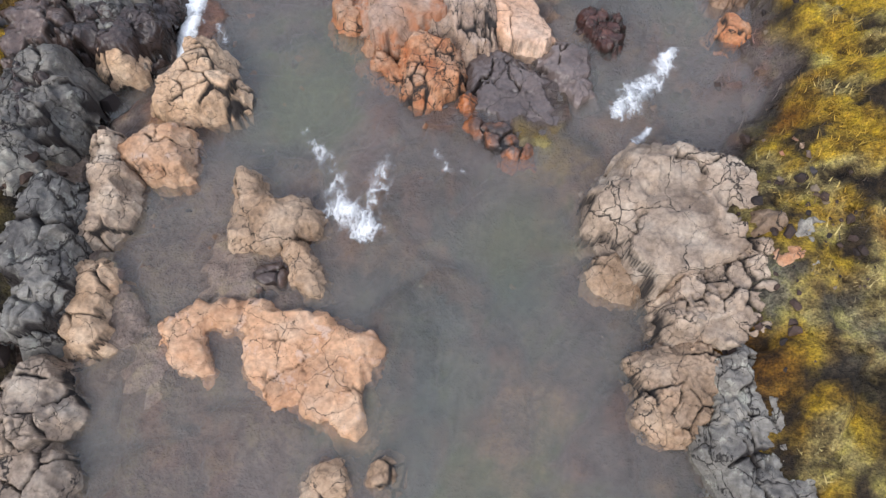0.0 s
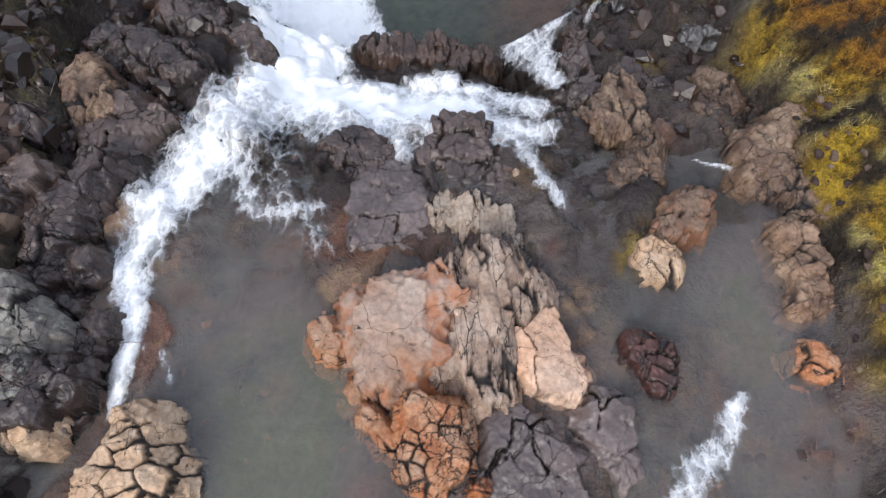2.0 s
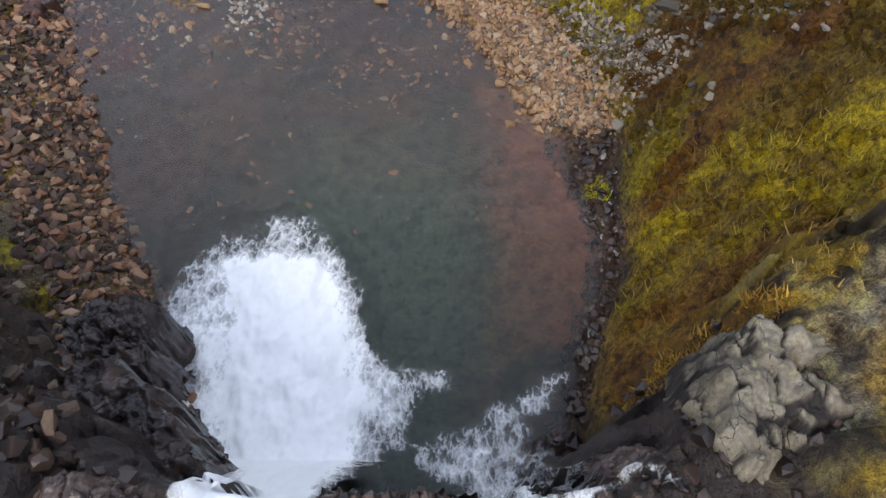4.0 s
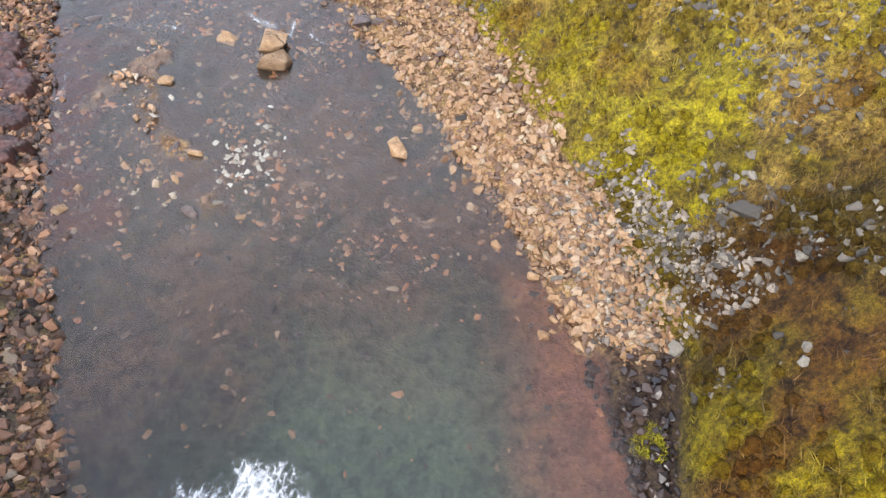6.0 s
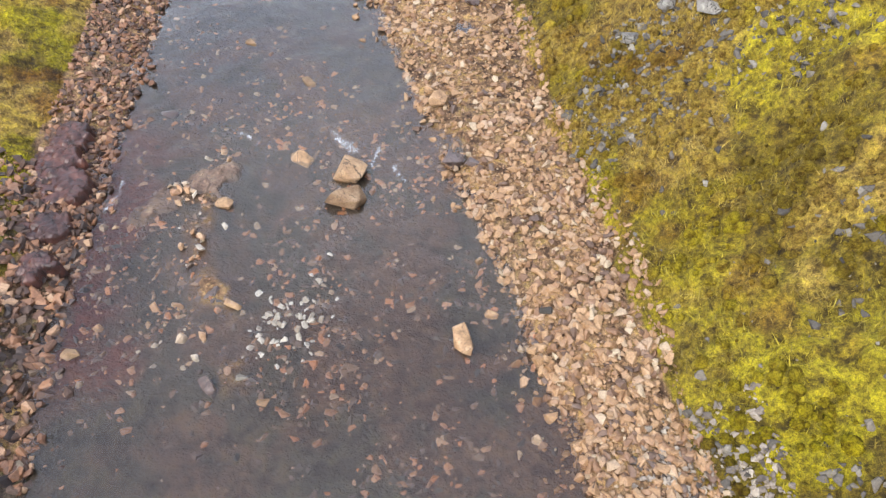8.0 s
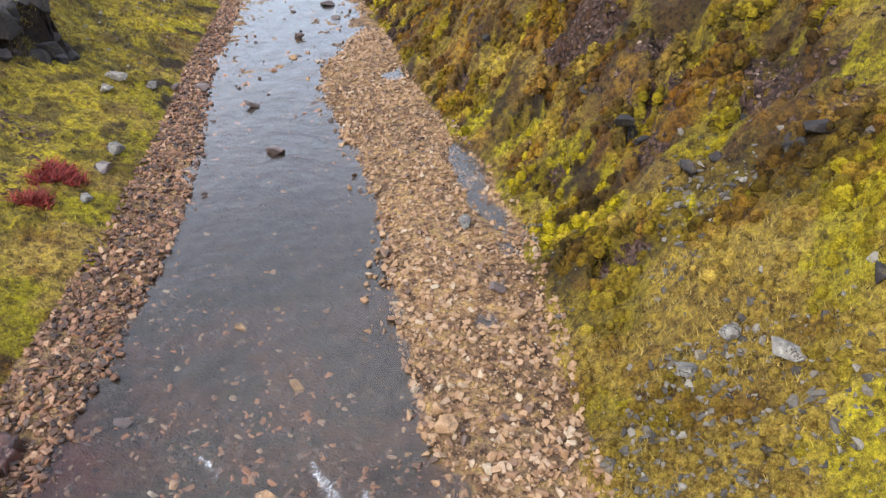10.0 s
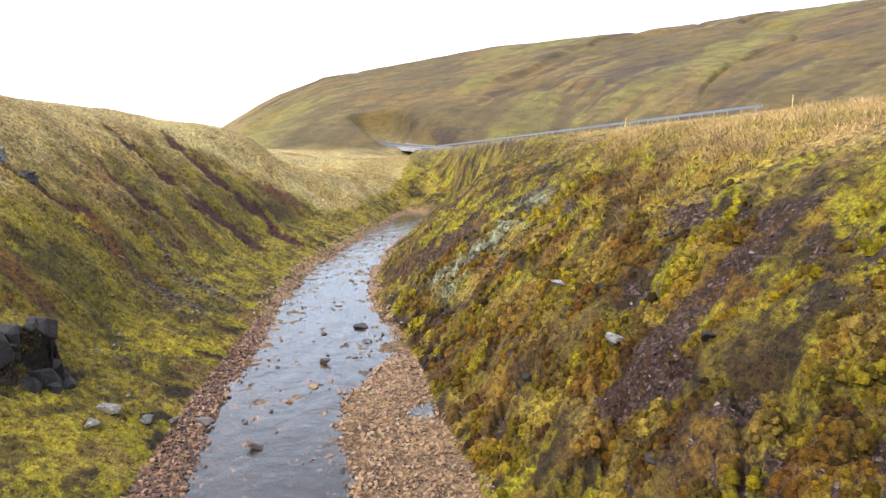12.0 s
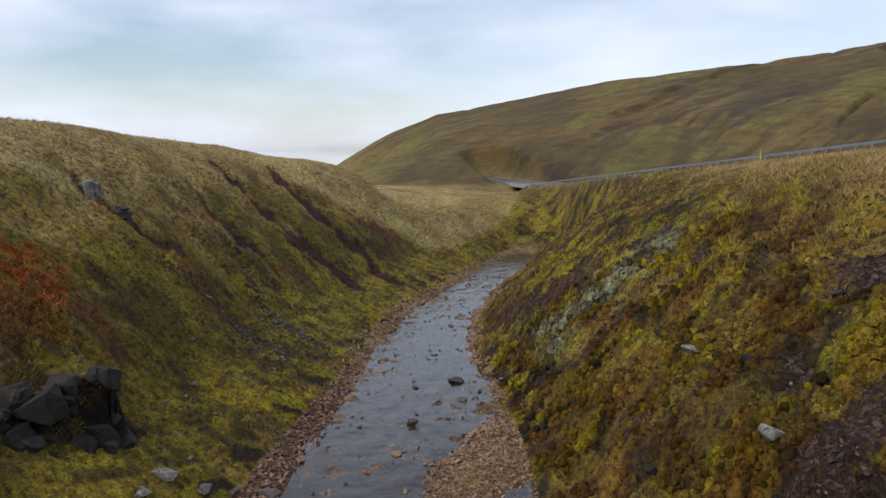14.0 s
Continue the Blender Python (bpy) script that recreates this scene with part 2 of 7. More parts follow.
    # gullies that run down the slopes
    gul = np.abs(vnoise(y * 0.2 - 0.12 * x + 0.4 * vnoise(x * 0.2, y * 0.2, 40), x * 0.03, 41))
    z = z - 0.8 * ease(4, 10, dl) * ease(26, 18, dl) * ease(0.25, 0.0, gul)
    z = z - 0.4 * scars(x, y)
    front, on_top = crag_step(x, y)
    z = z + on_top * np.maximum(-3.7 + 0.22 * np.clip(-35 - x, 0, 9) - z, 0)
    # road bench, cut bank and the far hill
    az = np.degrees(np.arctan2(x + 4.0, y - 37.0))
    r = np.hypot(x + 4.0, y - 37.0)
    el = np.interp(az, HILL_AZ, HILL_EL)
    crest = 6.6 + 540 * np.tan(np.radians(el))
    g = np.clip((r - 205) / 335, 0, 1.25)
    cut = 2.2 * ease(9, 16, q) * ease(55, 85, s) * ease(235, 205, s)
    behind = hill_mask(x, y)
    base = rz - 0.3 + cut
    dune = 1.1 * fbm(x * 0.012, y * 0.012, 3, 51) + 0.5 * fbm(x * 0.07, y * 0.07, 4, 52)
    crag = -3.0 * ease(0.16, 0.0, np.abs(vnoise(az * 0.14 - r * 0.0075 + 0.35 * fbm(az * 0.2, r * 0.01, 3, 54), r * 0.003 + az * 0.02, 53))) * ease(0.03, 0.3, g)
    zh = base + (np.maximum(crest - base, -1.0)) * (g**0.85) * (1 - 0.12 * ease(1, 1.25, g)) + (dune + crag) * ease(0.02, 0.25, g) - 0.07 * np.clip(r - 560, 0, 2000)
    far = ease(185, 250, r)
    left_far = far * (1 - behind)
    z = z * (1 - left_far) + (np.minimum(z, 40) * 0.15 + 0.85 * (np.interp(az, [-180, -90, -70, -45, -30, 20, 60, 180], [8, 2, -30, -33, -14, 4, 14, 8]) + dune - 0.05 * np.clip(r - 220, 0, 1800) * ease(-95, -75, az) * ease(-28, -40, az))) * left_far
    z = z * (1 - behind) + zh * behind
    bench_w = ease(10.0, 5.0, np.abs(q)) * ease(6.5, 11.5, np.abs(s - 138)) * ease(-80, -60, s) * ease(218, 200, s)
    z = z * (1 - bench_w) + (rz - 0.06) * bench_w
    channel = ease(1.6, 0.8, np.abs(s - 138)) * ease(7, 5, np.abs(q))
    fill = ease(150, 184, y) * ease(10, 4, q) * (1 - channel) * ease(330, 260, r)
    z = z * (1 - fill) + np.maximum(z, rz - 1.7 - 0.02 * np.clip(-q, 0, 60)) * fill
    return z


def bedrock(x, y):
    """The upper ground: blocky wet bedrock of the stream above the drop, and its banks."""
    zc = along(STREAM_Z, y)
    side = ease(1.2, 3.4, np.abs(x + 0.6))
    zs = np.interp(y, [-60, 0, 6, 9, 12, 16], [1.2, 0.38, 0.06, -0.36, -0.82, -1.1])
    zc = zc * (1 - side) + np.maximum(zc, zs) * side
    wx, wy = x + 0.12 * fbm(x * 2, y * 2, 3, 61), y + 0.12 * fbm(x * 2, y * 2, 3, 62)
    f1, f2, own = cells(wx * 1.15, wy * 0.8, 63)
    g1, g2, gown = cells(wx * 3.3, wy * 2.4, 64)
    block = 0.24 * (own - 0.78 + 0.14 * ease(6.3, 7.5, y)) + 0.09 * (gown - 0.5) - 0.14 * ease(0.10, 0.0, f2 - f1) - 0.05 * ease(0.10, 0.0, g2 - g1)
    block = block * (1 + 0.9 * ease(8.5, 11, y)) + 0.1 * ease(8.5, 11, y) * (own - 0.2)
    z = zc + block + 0.07 * fbm(x * 0.9, y * 0.9, 3, 65) + 0.02 * fbm(x * 7, y * 7, 3, 66)
    pool = 0.45 * np.exp(-(((x + 1.9) / 0.85) ** 2 + ((y - 6.3) / 1.5) ** 2)) + 0.35 * np.exp(-(((x - 0.9) / 0.8) ** 2 + ((y - 3.6) / 1.0) ** 2))
    pool = pool + 0.3 * np.exp(-(((x - 3.6) / 0.75) ** 2 + ((y - 7.9) / 1.3) ** 2)) + 0.25 * np.exp(-(((x + 0.2) / 2.6) ** 2 + ((y - 0.8) / 1.6) ** 2)) + 0.3 * np.exp(-(((x - 3.3) / 0.8) ** 2 + ((y - 5.5) / 0.8) ** 2))
    z = z - pool
    xl = np.interp(y, [-20, 0, 4, 7, 10, 13, 16], [-4.3, -4.3, -4.5, -5.0, -5.1, -5.4, -6.5])
    xr = np.interp(y, [-20, 0, 2, 4, 5.2, 6.2, 9, 11, 14], [2.9, 2.9, 2.4, 3.0, 3.7, 4.6, 4.7, 4.4, 4.2])
    out = np.maximum(np.maximum(xl - x, x - xr), 0)
    bank = np.interp(out, [0, 0.4, 1.2, 3, 8, 30, 400], [0, 0.45, 0.85, 1.2, 2.2, 6, 20])
    z = z * (1 - 0.3 * ease(0, 0.6, out)) + bank + 0.16 * ease(0.2, 1.5, out) * fbm(x * 1.1, y * 1.1, 4, 67)
    return z, out


def fall_mix(x, y):
    """0 above the drop, 1 below it."""
    lip = np.interp(x, [-30, -9, -5.5, -4.4, -3.4, -2.6, 0.4, 0.9, 2.2, 3.2, 4.6, 7, 30], [16, 15.5, 13.6, 13.4, 13.25, 13.3, 13.4, 12.5, 12.6, 13.9, 15.2, 16.4, 19])
    wide = np.interp(x, [-30, -9, -5.5, -4.4, -3.4, -2.6, 0.4, 0.9, 2.2, 3.2, 4.6, 7, 30], [5, 3.4, 4.2, 2.4, 1.1, 0.9, 1.0, 3.6, 3.8, 2.4, 2.9, 3.0, 5])
    f1, f2, own = cells(x * 1.3, y * 1.3, 71)
    return ease(0, 1, (y - lip + 0.7 * (own - 0.5) + 0.25 * fbm(x, y, 3, 72)) / wide)


def ground_z(x, y):
    x, y = np.asarray(x, float), np.asarray(y, float)
    up, out = bedrock(x, y)
    m = fall_mix(x, y)
    wx, wy = x + 0.1 * fbm(x * 2.2, y * 2.2, 2, 73), y + 0.1 * fbm(x * 2.2, y * 2.2, 2, 74)
    f1, f2, own = cells(wx * 1.3, wy * 1.3, 75)
    g1, g2, gown = cells(wx * 3.1, wy * 3.1, 76)
    face = ease(0.04, 0.25, m) * ease(1.0, 0.9, m)
    rugged = face * (1.1 * (own - 0.5) + 0.4 * (gown - 0.5) - 0.4 * ease(0.12, 0.0, f2 - f1))
    return up * (1 - m) + gorge(x, y) * m + rugged


# ---- materials ----


def nodes_of(name):
    m = bpy.data.materials.new(name)
    m.use_nodes = True
    nt = m.node_tree
    return m, nt, nt.nodes["Principled BSDF"]


def noise_node(nt, scale, detail=4.0, rough=0.55, coords=None):
    n = nt.nodes.new("ShaderNodeTexNoise")
    n.inputs["Scale"].default_value, n.inputs["Detail"].default_value, n.inputs["Roughness"].default_value = scale, detail, rough
    if coords is not None:
        nt.links.new(coords, n.inputs["Vector"])
    return n


def ramp_node(nt, fac, stops):
    r = nt.nodes.new("ShaderNodeValToRGB")
    while len(r.color_ramp.elements) < len(stops):
        r.color_ramp.elements.new(0.5)
    for e, (p, c) in zip(r.color_ramp.elements, stops):
        e.position, e.color = p, (*c, 1) if len(c) == 3 else c
    nt.links.new(fac, r.inputs["Fac"])
    return r


def mixed(nt, fac, a, b, how="MIX"):
    n = nt.nodes.new("ShaderNodeMixRGB")
    n.blend_type = how
    for sock, val in ((n.inputs["Fac"], fac), (n.inputs["Color1"], a), (n.inputs["Color2"], b)):
        if isinstance(val, (int, float)):
            sock.default_value = val
        elif isinstance(val, tuple):
            sock.default_value = (*val, 1)
        else:
            nt.links.new(val, sock)
    return n.outputs["Color"]


def bumped(nt, bsdf, height, strength=0.5, distance=0.02):
    b = nt.nodes.new("ShaderNodeBump")
    b.inputs["Strength"].default_value, b.inputs["Distance"].default_value = strength, distance
    nt.links.new(height, b.inputs["Height"])
    nt.links.new(b.outputs["Normal"], bsdf.inputs["Normal"])


def world_coords(nt):
    return nt.nodes.new("ShaderNodeNewGeometry").outputs["Position"]


def ground_material():
    m, nt, b = nodes_of("turf_rock_and_gravel_ground")
    co = world_coords(nt)
    at = nt.nodes.new("ShaderNodeAttribute")
    at.attribute_name = "cover"
    wet = nt.nodes.new("ShaderNodeAttribute")
    wet.attribute_name = "wet"
    fine = noise_node(nt, 9.0, 6, 0.65, co)
    grain = noise_node(nt, 38.0, 3, 0.6, co)
    mid = noise_node(nt, 2.6, 6, 0.68, co)
    f = ramp_node(nt, fine.outputs["Fac"], [(0.32, (0.3, 0.28, 0.26)), (0.5, (1, 1, 1)), (0.68, (1.7, 1.62, 1.45))])
    g = ramp_node(nt, grain.outputs["Fac"], [(0.32, (0.45, 0.45, 0.45)), (0.68, (1.5, 1.5, 1.5))])
    # mid also drives the bump: its lows are coloured near black as painted shade
    h = ramp_node(nt, mid.outputs["Fac"], [(0.37, (0.16, 0.12, 0.09)), (0.45, (0.7, 0.65, 0.58)), (0.53, (1.14, 1.14, 0.97)), (0.62, (1.5, 1.56, 0.9))])
    k = nt.nodes.new("ShaderNodeMapRange")
    k.inputs["To Min"].default_value, k.inputs["To Max"].default_value = 0.88, 0.22
    nt.links.new(wet.outputs["Fac"], k.inputs["Value"])
    vast = noise_node(nt, 0.13, 8, 0.68, co)
    w = ramp_node(nt, vast.outputs["Fac"], [(0.36, (0.62, 0.56, 0.5)), (0.5, (1, 1, 1)), (0.64, (1.28, 1.26, 1.15))])
    c = mixed(nt, k.outputs["Result"], at.outputs["Color"], f.outputs["Color"], "MULTIPLY")
    c = mixed(nt, k.outputs["Result"], c, w.outputs["Color"], "MULTIPLY")
    c = mixed(nt, k.outputs["Result"], c, g.outputs["Color"], "MULTIPLY")
    c = mixed(nt, k.outputs["Result"], c, h.outputs["Color"], "MULTIPLY")
    # bare stony soil where the mat of moss is torn open
    bare = nt.nodes.new("ShaderNodeAttribute")
    bare.attribute_name = "bare"
    torn = noise_node(nt, 3.2, 6, 0.7, co)
    rag = nt.nodes.new("ShaderNodeMath")
    rag.operation = "MULTIPLY_ADD"
    rag.inputs[1].default_value = 1.6
    nt.links.new(torn.outputs["Fac"], rag.inputs[0])
    nt.links.new(bare.outputs["Fac"], rag.inputs[2])
    open_soil = nt.nodes.new("ShaderNodeMapRange")
    open_soil.interpolation_type = "SMOOTHSTEP"
    open_soil.inputs["From Min"].default_value, open_soil.inputs["From Max"].default_value = 1.24, 1.36
    nt.links.new(rag.outputs[0], open_soil.inputs["Value"])
    peb = nt.nodes.new("ShaderNodeTexVoronoi")
    peb.inputs["Scale"].default_value = 7.0
    nt.links.new(co, peb.inputs["Vector"])
    soil = ramp_node(nt, peb.outputs["Color"], [(0.0, (0.01, 0.006, 0.005)), (0.45, (0.042, 0.022, 0.016)), (0.8, (0.11, 0.062, 0.045)), (1.0, (0.2, 0.145, 0.115))]).outputs["Color"]
    soil = mixed(nt, 0.8, soil, g.outputs["Color"], "MULTIPLY")
    c = mixed(nt, open_soil.outputs["Result"], c, soil)
    nt.links.new(c, b.inputs["Base Color"])
    r = nt.nodes.new("ShaderNodeMapRange")
    r.inputs["To Min"].default_value, r.inputs["To Max"].default_value = 0.88, 0.25
    nt.links.new(wet.outputs["Fac"], r.inputs["Value"])
    nt.links.new(r.outputs["Result"], b.inputs["Roughness"])
    b.inputs["Specular IOR Level"].default_value = 0.3
    low = nt.nodes.new("ShaderNodeBump")
    low.inputs["Strength"].default_value, low.inputs["Distance"].default_value = 0.8, 0.3
    mat = nt.nodes.new("ShaderNodeMath")
    mat.operation = "MULTIPLY_ADD"
    mat.inputs[1].default_value = -0.5
    nt.links.new(open_soil.outputs["Result"], mat.inputs[0])
    nt.links.new(mid.outputs["Fac"], mat.inputs[2])
    nt.links.new(mat.outputs[0], low.inputs["Height"])
    bumped(nt, b, fine.outputs["Fac"], 0.6, 0.08)
    top = b.inputs["Normal"].links[0].from_node
    nt.links.new(low.outputs["Normal"], top.inputs["Normal"])
    return m


def rock_material(name, dark, mid, light, rough=0.8, scale=3.0, lichen=None, joint=1.0):
    m, nt, b = nodes_of(name)
    co = world_coords(nt)
    big = noise_node(nt, scale, 6, 0.6, co)
    fine = noise_node(nt, scale * 9, 4, 0.65, co)
    c = ramp_node(nt, big.outputs["Fac"], [(0.3, dark), (0.5, mid), (0.68, light)]).outputs["Color"]
    f = ramp_node(nt, fine.outputs["Fac"], [(0.3, (0.55, 0.55, 0.55)), (0.68, (1.25, 1.25, 1.25))]).outputs["Color"]
    c = mixed(nt, 0.75, c, f, "MULTIPLY")
    if lichen:
        spots = noise_node(nt, scale * 2.2, 5, 0.7, co)
        k = ramp_node(nt, spots.outputs["Fac"], [(0.56, (0, 0, 0)), (0.63, (1, 1, 1))]).outputs["Color"]
        c = mixed(nt, k, c, lichen)
    bed = nt.nodes.new("ShaderNodeAttribute")
    bed.attribute_name = "bedding"
    flaw = noise_node(nt, 1.6, 4, 0.6, bed.outputs["Vector"])
    bent = mixed(nt, 0.55, bed.outputs["Vector"], flaw.outputs["Color"], "ADD")
    ajar = noise_node(nt, 0.7, 3, 0.5, bed.outputs["Vector"])
    opened = None
    for k, (size, width) in enumerate(((1.0, 0.055), (2.3, 0.06))):
        vor = nt.nodes.new("ShaderNodeTexVoronoi")
        vor.feature = "DISTANCE_TO_EDGE"
        vor.inputs["Scale"].default_value = size
        nt.links.new(bent, vor.inputs["Vector"])
        wide = nt.nodes.new("ShaderNodeMapRange")
        wide.inputs["From Min"].default_value, wide.inputs["From Max"].default_value = (0.36, 0.62) if k == 0 else (0.47, 0.66)
        wide.inputs["To Min"].default_value, wide.inputs["To Max"].default_value = 0.003, width * joint
        nt.links.new(ajar.outputs["Fac"], wide.inputs["Value"])
        gapw = nt.nodes.new("ShaderNodeMapRange")
        gapw.interpolation_type = "SMOOTHSTEP"
        gapw.inputs["From Min"].default_value = 0.0
        nt.links.new(wide.outputs["Result"], gapw.inputs["From Max"])
        nt.links.new(vor.outputs["Distance"], gapw.inputs["Value"])
        if opened is None:
            opened = gapw.outputs["Result"]
        else:
            both = nt.nodes.new("ShaderNodeMath")
            both.operation = "MINIMUM"
            nt.links.new(opened, both.inputs[0])
            nt.links.new(gapw.outputs["Result"], both.inputs[1])
            opened = both.outputs[0]
    named = {}
    for key in ("crack", "tone", "rust"):
        named[key] = nt.nodes.new("ShaderNodeAttribute")
        named[key].attribute_name = key
    patch = nt.nodes.new("ShaderNodeMath")
    patch.operation = "MULTIPLY_ADD"
    patch.inputs[1].default_value = 0.9
    patch.inputs[2].default_value = 0.5
    nt.links.new(named["tone"].outputs["Fac"], patch.inputs[0])
    tint = ramp_node(nt, patch.outputs[0], [(0.0, (0.68, 0.66, 0.66)), (0.35, (0.93, 0.92, 0.91)), (0.65, (1.05, 1.02, 0.99)), (1.0, (1.3, 1.22, 1.14))]).outputs["Color"]
    c = mixed(nt, 1.0, c, tint, "MULTIPLY")
    rag = noise_node(nt, 5.0, 5, 0.65, co)
    rusty = nt.nodes.new("ShaderNodeMath")
    rusty.operation, rusty.use_clamp = "MULTIPLY", True
    nt.links.new(named["rust"].outputs["Fac"], rusty.inputs[0])
    nt.links.new(ramp_node(nt, rag.outputs["Fac"], [(0.38, (0, 0, 0)), (0.55, (1, 1, 1))]).outputs["Color"], rusty.inputs[1])
    c = mixed(nt, rusty.outputs[0], c, (0.46, 0.15, 0.045))
    info = nt.nodes.new("ShaderNodeObjectInfo")
    each = ramp_node(nt, info.outputs["Random"], [(0.0, (0.66, 0.64, 0.63)), (0.5, (0.97, 0.96, 0.95)), (1.0, (1.22, 1.17, 1.1))]).outputs["Color"]
    c = mixed(nt, 1.0, c, each, "MULTIPLY")
    c = mixed(nt, opened, (0.014, 0.01, 0.008), c)
    c = mixed(nt, named["crack"].outputs["Fac"], c, (0.016, 0.011, 0.009))
    deep = nt.nodes.new("ShaderNodeMath")
    deep.operation = "MULTIPLY_ADD"
    deep.inputs[1].default_value = 1.6
    nt.links.new(opened, deep.inputs[0])
    nt.links.new(fine.outputs["Fac"], deep.inputs[2])
    nt.links.new(c, b.inputs["Base Color"])
    b.inputs["Roughness"].default_value = rough
    bumped(nt, b, deep.outputs[0], 0.6, 0.02)
    return m


def cobble_material(name, stops, rough=0.55):
    m, nt, b = nodes_of(name)
    co = world_coords(nt)
    info = nt.nodes.new("ShaderNodeObjectInfo")
    geo = nt.nodes.new("ShaderNodeNewGeometry")
    add = nt.nodes.new("ShaderNodeMath")
    add.operation = "ADD"
    nt.links.new(info.outputs["Random"], add.inputs[0])
    nt.links.new(geo.outputs["Random Per Island"], add.inputs[1])
    frac = nt.nodes.new("ShaderNodeMath")
    frac.operation = "FRACT"
    nt.links.new(add.outputs[0], frac.inputs[0])
    c = ramp_node(nt, frac.outputs[0], stops).outputs["Color"]
    fine = noise_node(nt, 22, 4, 0.6, co)
    f = ramp_node(nt, fine.outputs["Fac"], [(0.3, (0.6, 0.6, 0.6)), (0.7, (1.25, 1.25, 1.25))]).outputs["Color"]
    nt.links.new(mixed(nt, 0.8, c, f, "MULTIPLY"), b.inputs["Base Color"])
    b.inputs["Roughness"].default_value = rough
    bumped(nt, b, fine.outputs["Fac"], 0.4, 0.02)
    return m


def blade_material(name, rough=0.75):
    m, nt, b = nodes_of(name)
    at = nt.nodes.new("ShaderNodeAttribute")
    at.attribute_name = "cover"
    geo = nt.nodes.new("ShaderNodeNewGeometry")
    t = ramp_node(nt, geo.outputs["Random Per Island"], [(0, (0.45, 0.42, 0.4)), (0.5, (1, 1, 1)), (1, (1.55, 1.5, 1.35))]).outputs["Color"]
    nt.links.new(mixed(nt, 1.0, at.outputs["Color"], t, "MULTIPLY"), b.inputs["Base Color"])
    b.inputs["Roughness"].default_value = rough
    return m


def water_material(name, tint, murk, murk_amount, ripple, ripple_scale, murk2=None, gleam=1.0, deep_murk=None, deep_from=0.3):
    """Shallow water: clear with a little silt, glossy by Fresnel, with ripples."""
    m = bpy.data.materials.new(name)
    m.use_nodes = True
    nt = m.node_tree
    nt.nodes.clear()
    out = nt.nodes.new("ShaderNodeOutputMaterial")
    co = world_coords(nt)
    n1 = noise_node(nt, ripple_scale, 4, 0.55, co)
    n2 = noise_node(nt, ripple_scale * 0.22, 3, 0.5, co)
    sm = mixed(nt, 0.5, n1.outputs["Fac"], n2.outputs["Fac"])
    bump = nt.nodes.new("ShaderNodeBump")
    bump.inputs["Strength"].default_value, bump.inputs["Distance"].default_value = ripple, 0.13
    nt.links.new(sm, bump.inputs["Height"])
    clear = nt.nodes.new("ShaderNodeBsdfTransparent")
    clear.inputs["Color"].default_value = (*tint, 1)
    silt = nt.nodes.new("ShaderNodeBsdfDiffuse")
    silt.inputs["Color"].default_value = (*murk, 1)
    tone = murk
    if murk2:
        drift = nt.nodes.new("ShaderNodeMapping")
        drift.inputs["Scale"].default_value = (0.55, 0.4, 1.0)
        nt.links.new(co, drift.inputs["Vector"])
        hue = noise_node(nt, 1.0, 3, 0.5, drift.outputs["Vector"])
        tone = ramp_node(nt, hue.outputs["Fac"], [(0.4, murk), (0.58, murk2)]).outputs["Color"]
    if deep_murk:
        far_down = nt.nodes.new("ShaderNodeAttribute")
        far_down.attribute_name = "depth"
        sunk = nt.nodes.new("ShaderNodeMapRange")
        sunk.inputs["From Min"].default_value, sunk.inputs["From Max"].default_value = deep_from, 0.95
        nt.links.new(far_down.outputs["Fac"], sunk.inputs["Value"])
        tone = mixed(nt, sunk.outputs["Result"], tone, deep_murk)
    if tone is not murk:
        nt.links.new(tone, silt.inputs["Color"])
    body = nt.nodes.new("ShaderNodeMixShader")
    depth = nt.nodes.new("ShaderNodeAttribute")
    depth.attribute_name = "depth"
    k = nt.nodes.new("ShaderNodeMath")
    k.operation = "MULTIPLY"
    k.inputs[1].default_value = murk_amount
    nt.links.new(depth.outputs["Fac"], k.inputs[0])
    nt.links.new(k.outputs[0], body.inputs["Fac"])
    nt.links.new(clear.outputs[0], body.inputs[1])
    nt.links.new(silt.outputs[0], body.inputs[2])
    gloss = nt.nodes.new("ShaderNodeBsdfGlossy")
    gloss.inputs["Roughness"].default_value = 0.06
    nt.links.new(bump.outputs["Normal"], gloss.inputs["Normal"])
    fr = nt.nodes.new("ShaderNodeFresnel")
    fr.inputs["IOR"].default_value = 1.4
    nt.links.new(bump.outputs["Normal"], fr.inputs["Normal"])
    top = nt.nodes.new("ShaderNodeMixShader")
    sheen = nt.nodes.new("ShaderNodeMath")
    sheen.operation, sheen.use_clamp = "MULTIPLY", True
    sheen.inputs[1].default_value = gleam
    nt.links.new(fr.outputs[0], sheen.inputs[0])
    nt.links.new(sheen.outputs[0], top.inputs["Fac"])
    nt.links.new(body.outputs[0], top.inputs[1])
    nt.links.new(gloss.outputs[0], top.inputs[2])
    nt.links.new(top.outputs[0], out.inputs["Surface"])
    return m


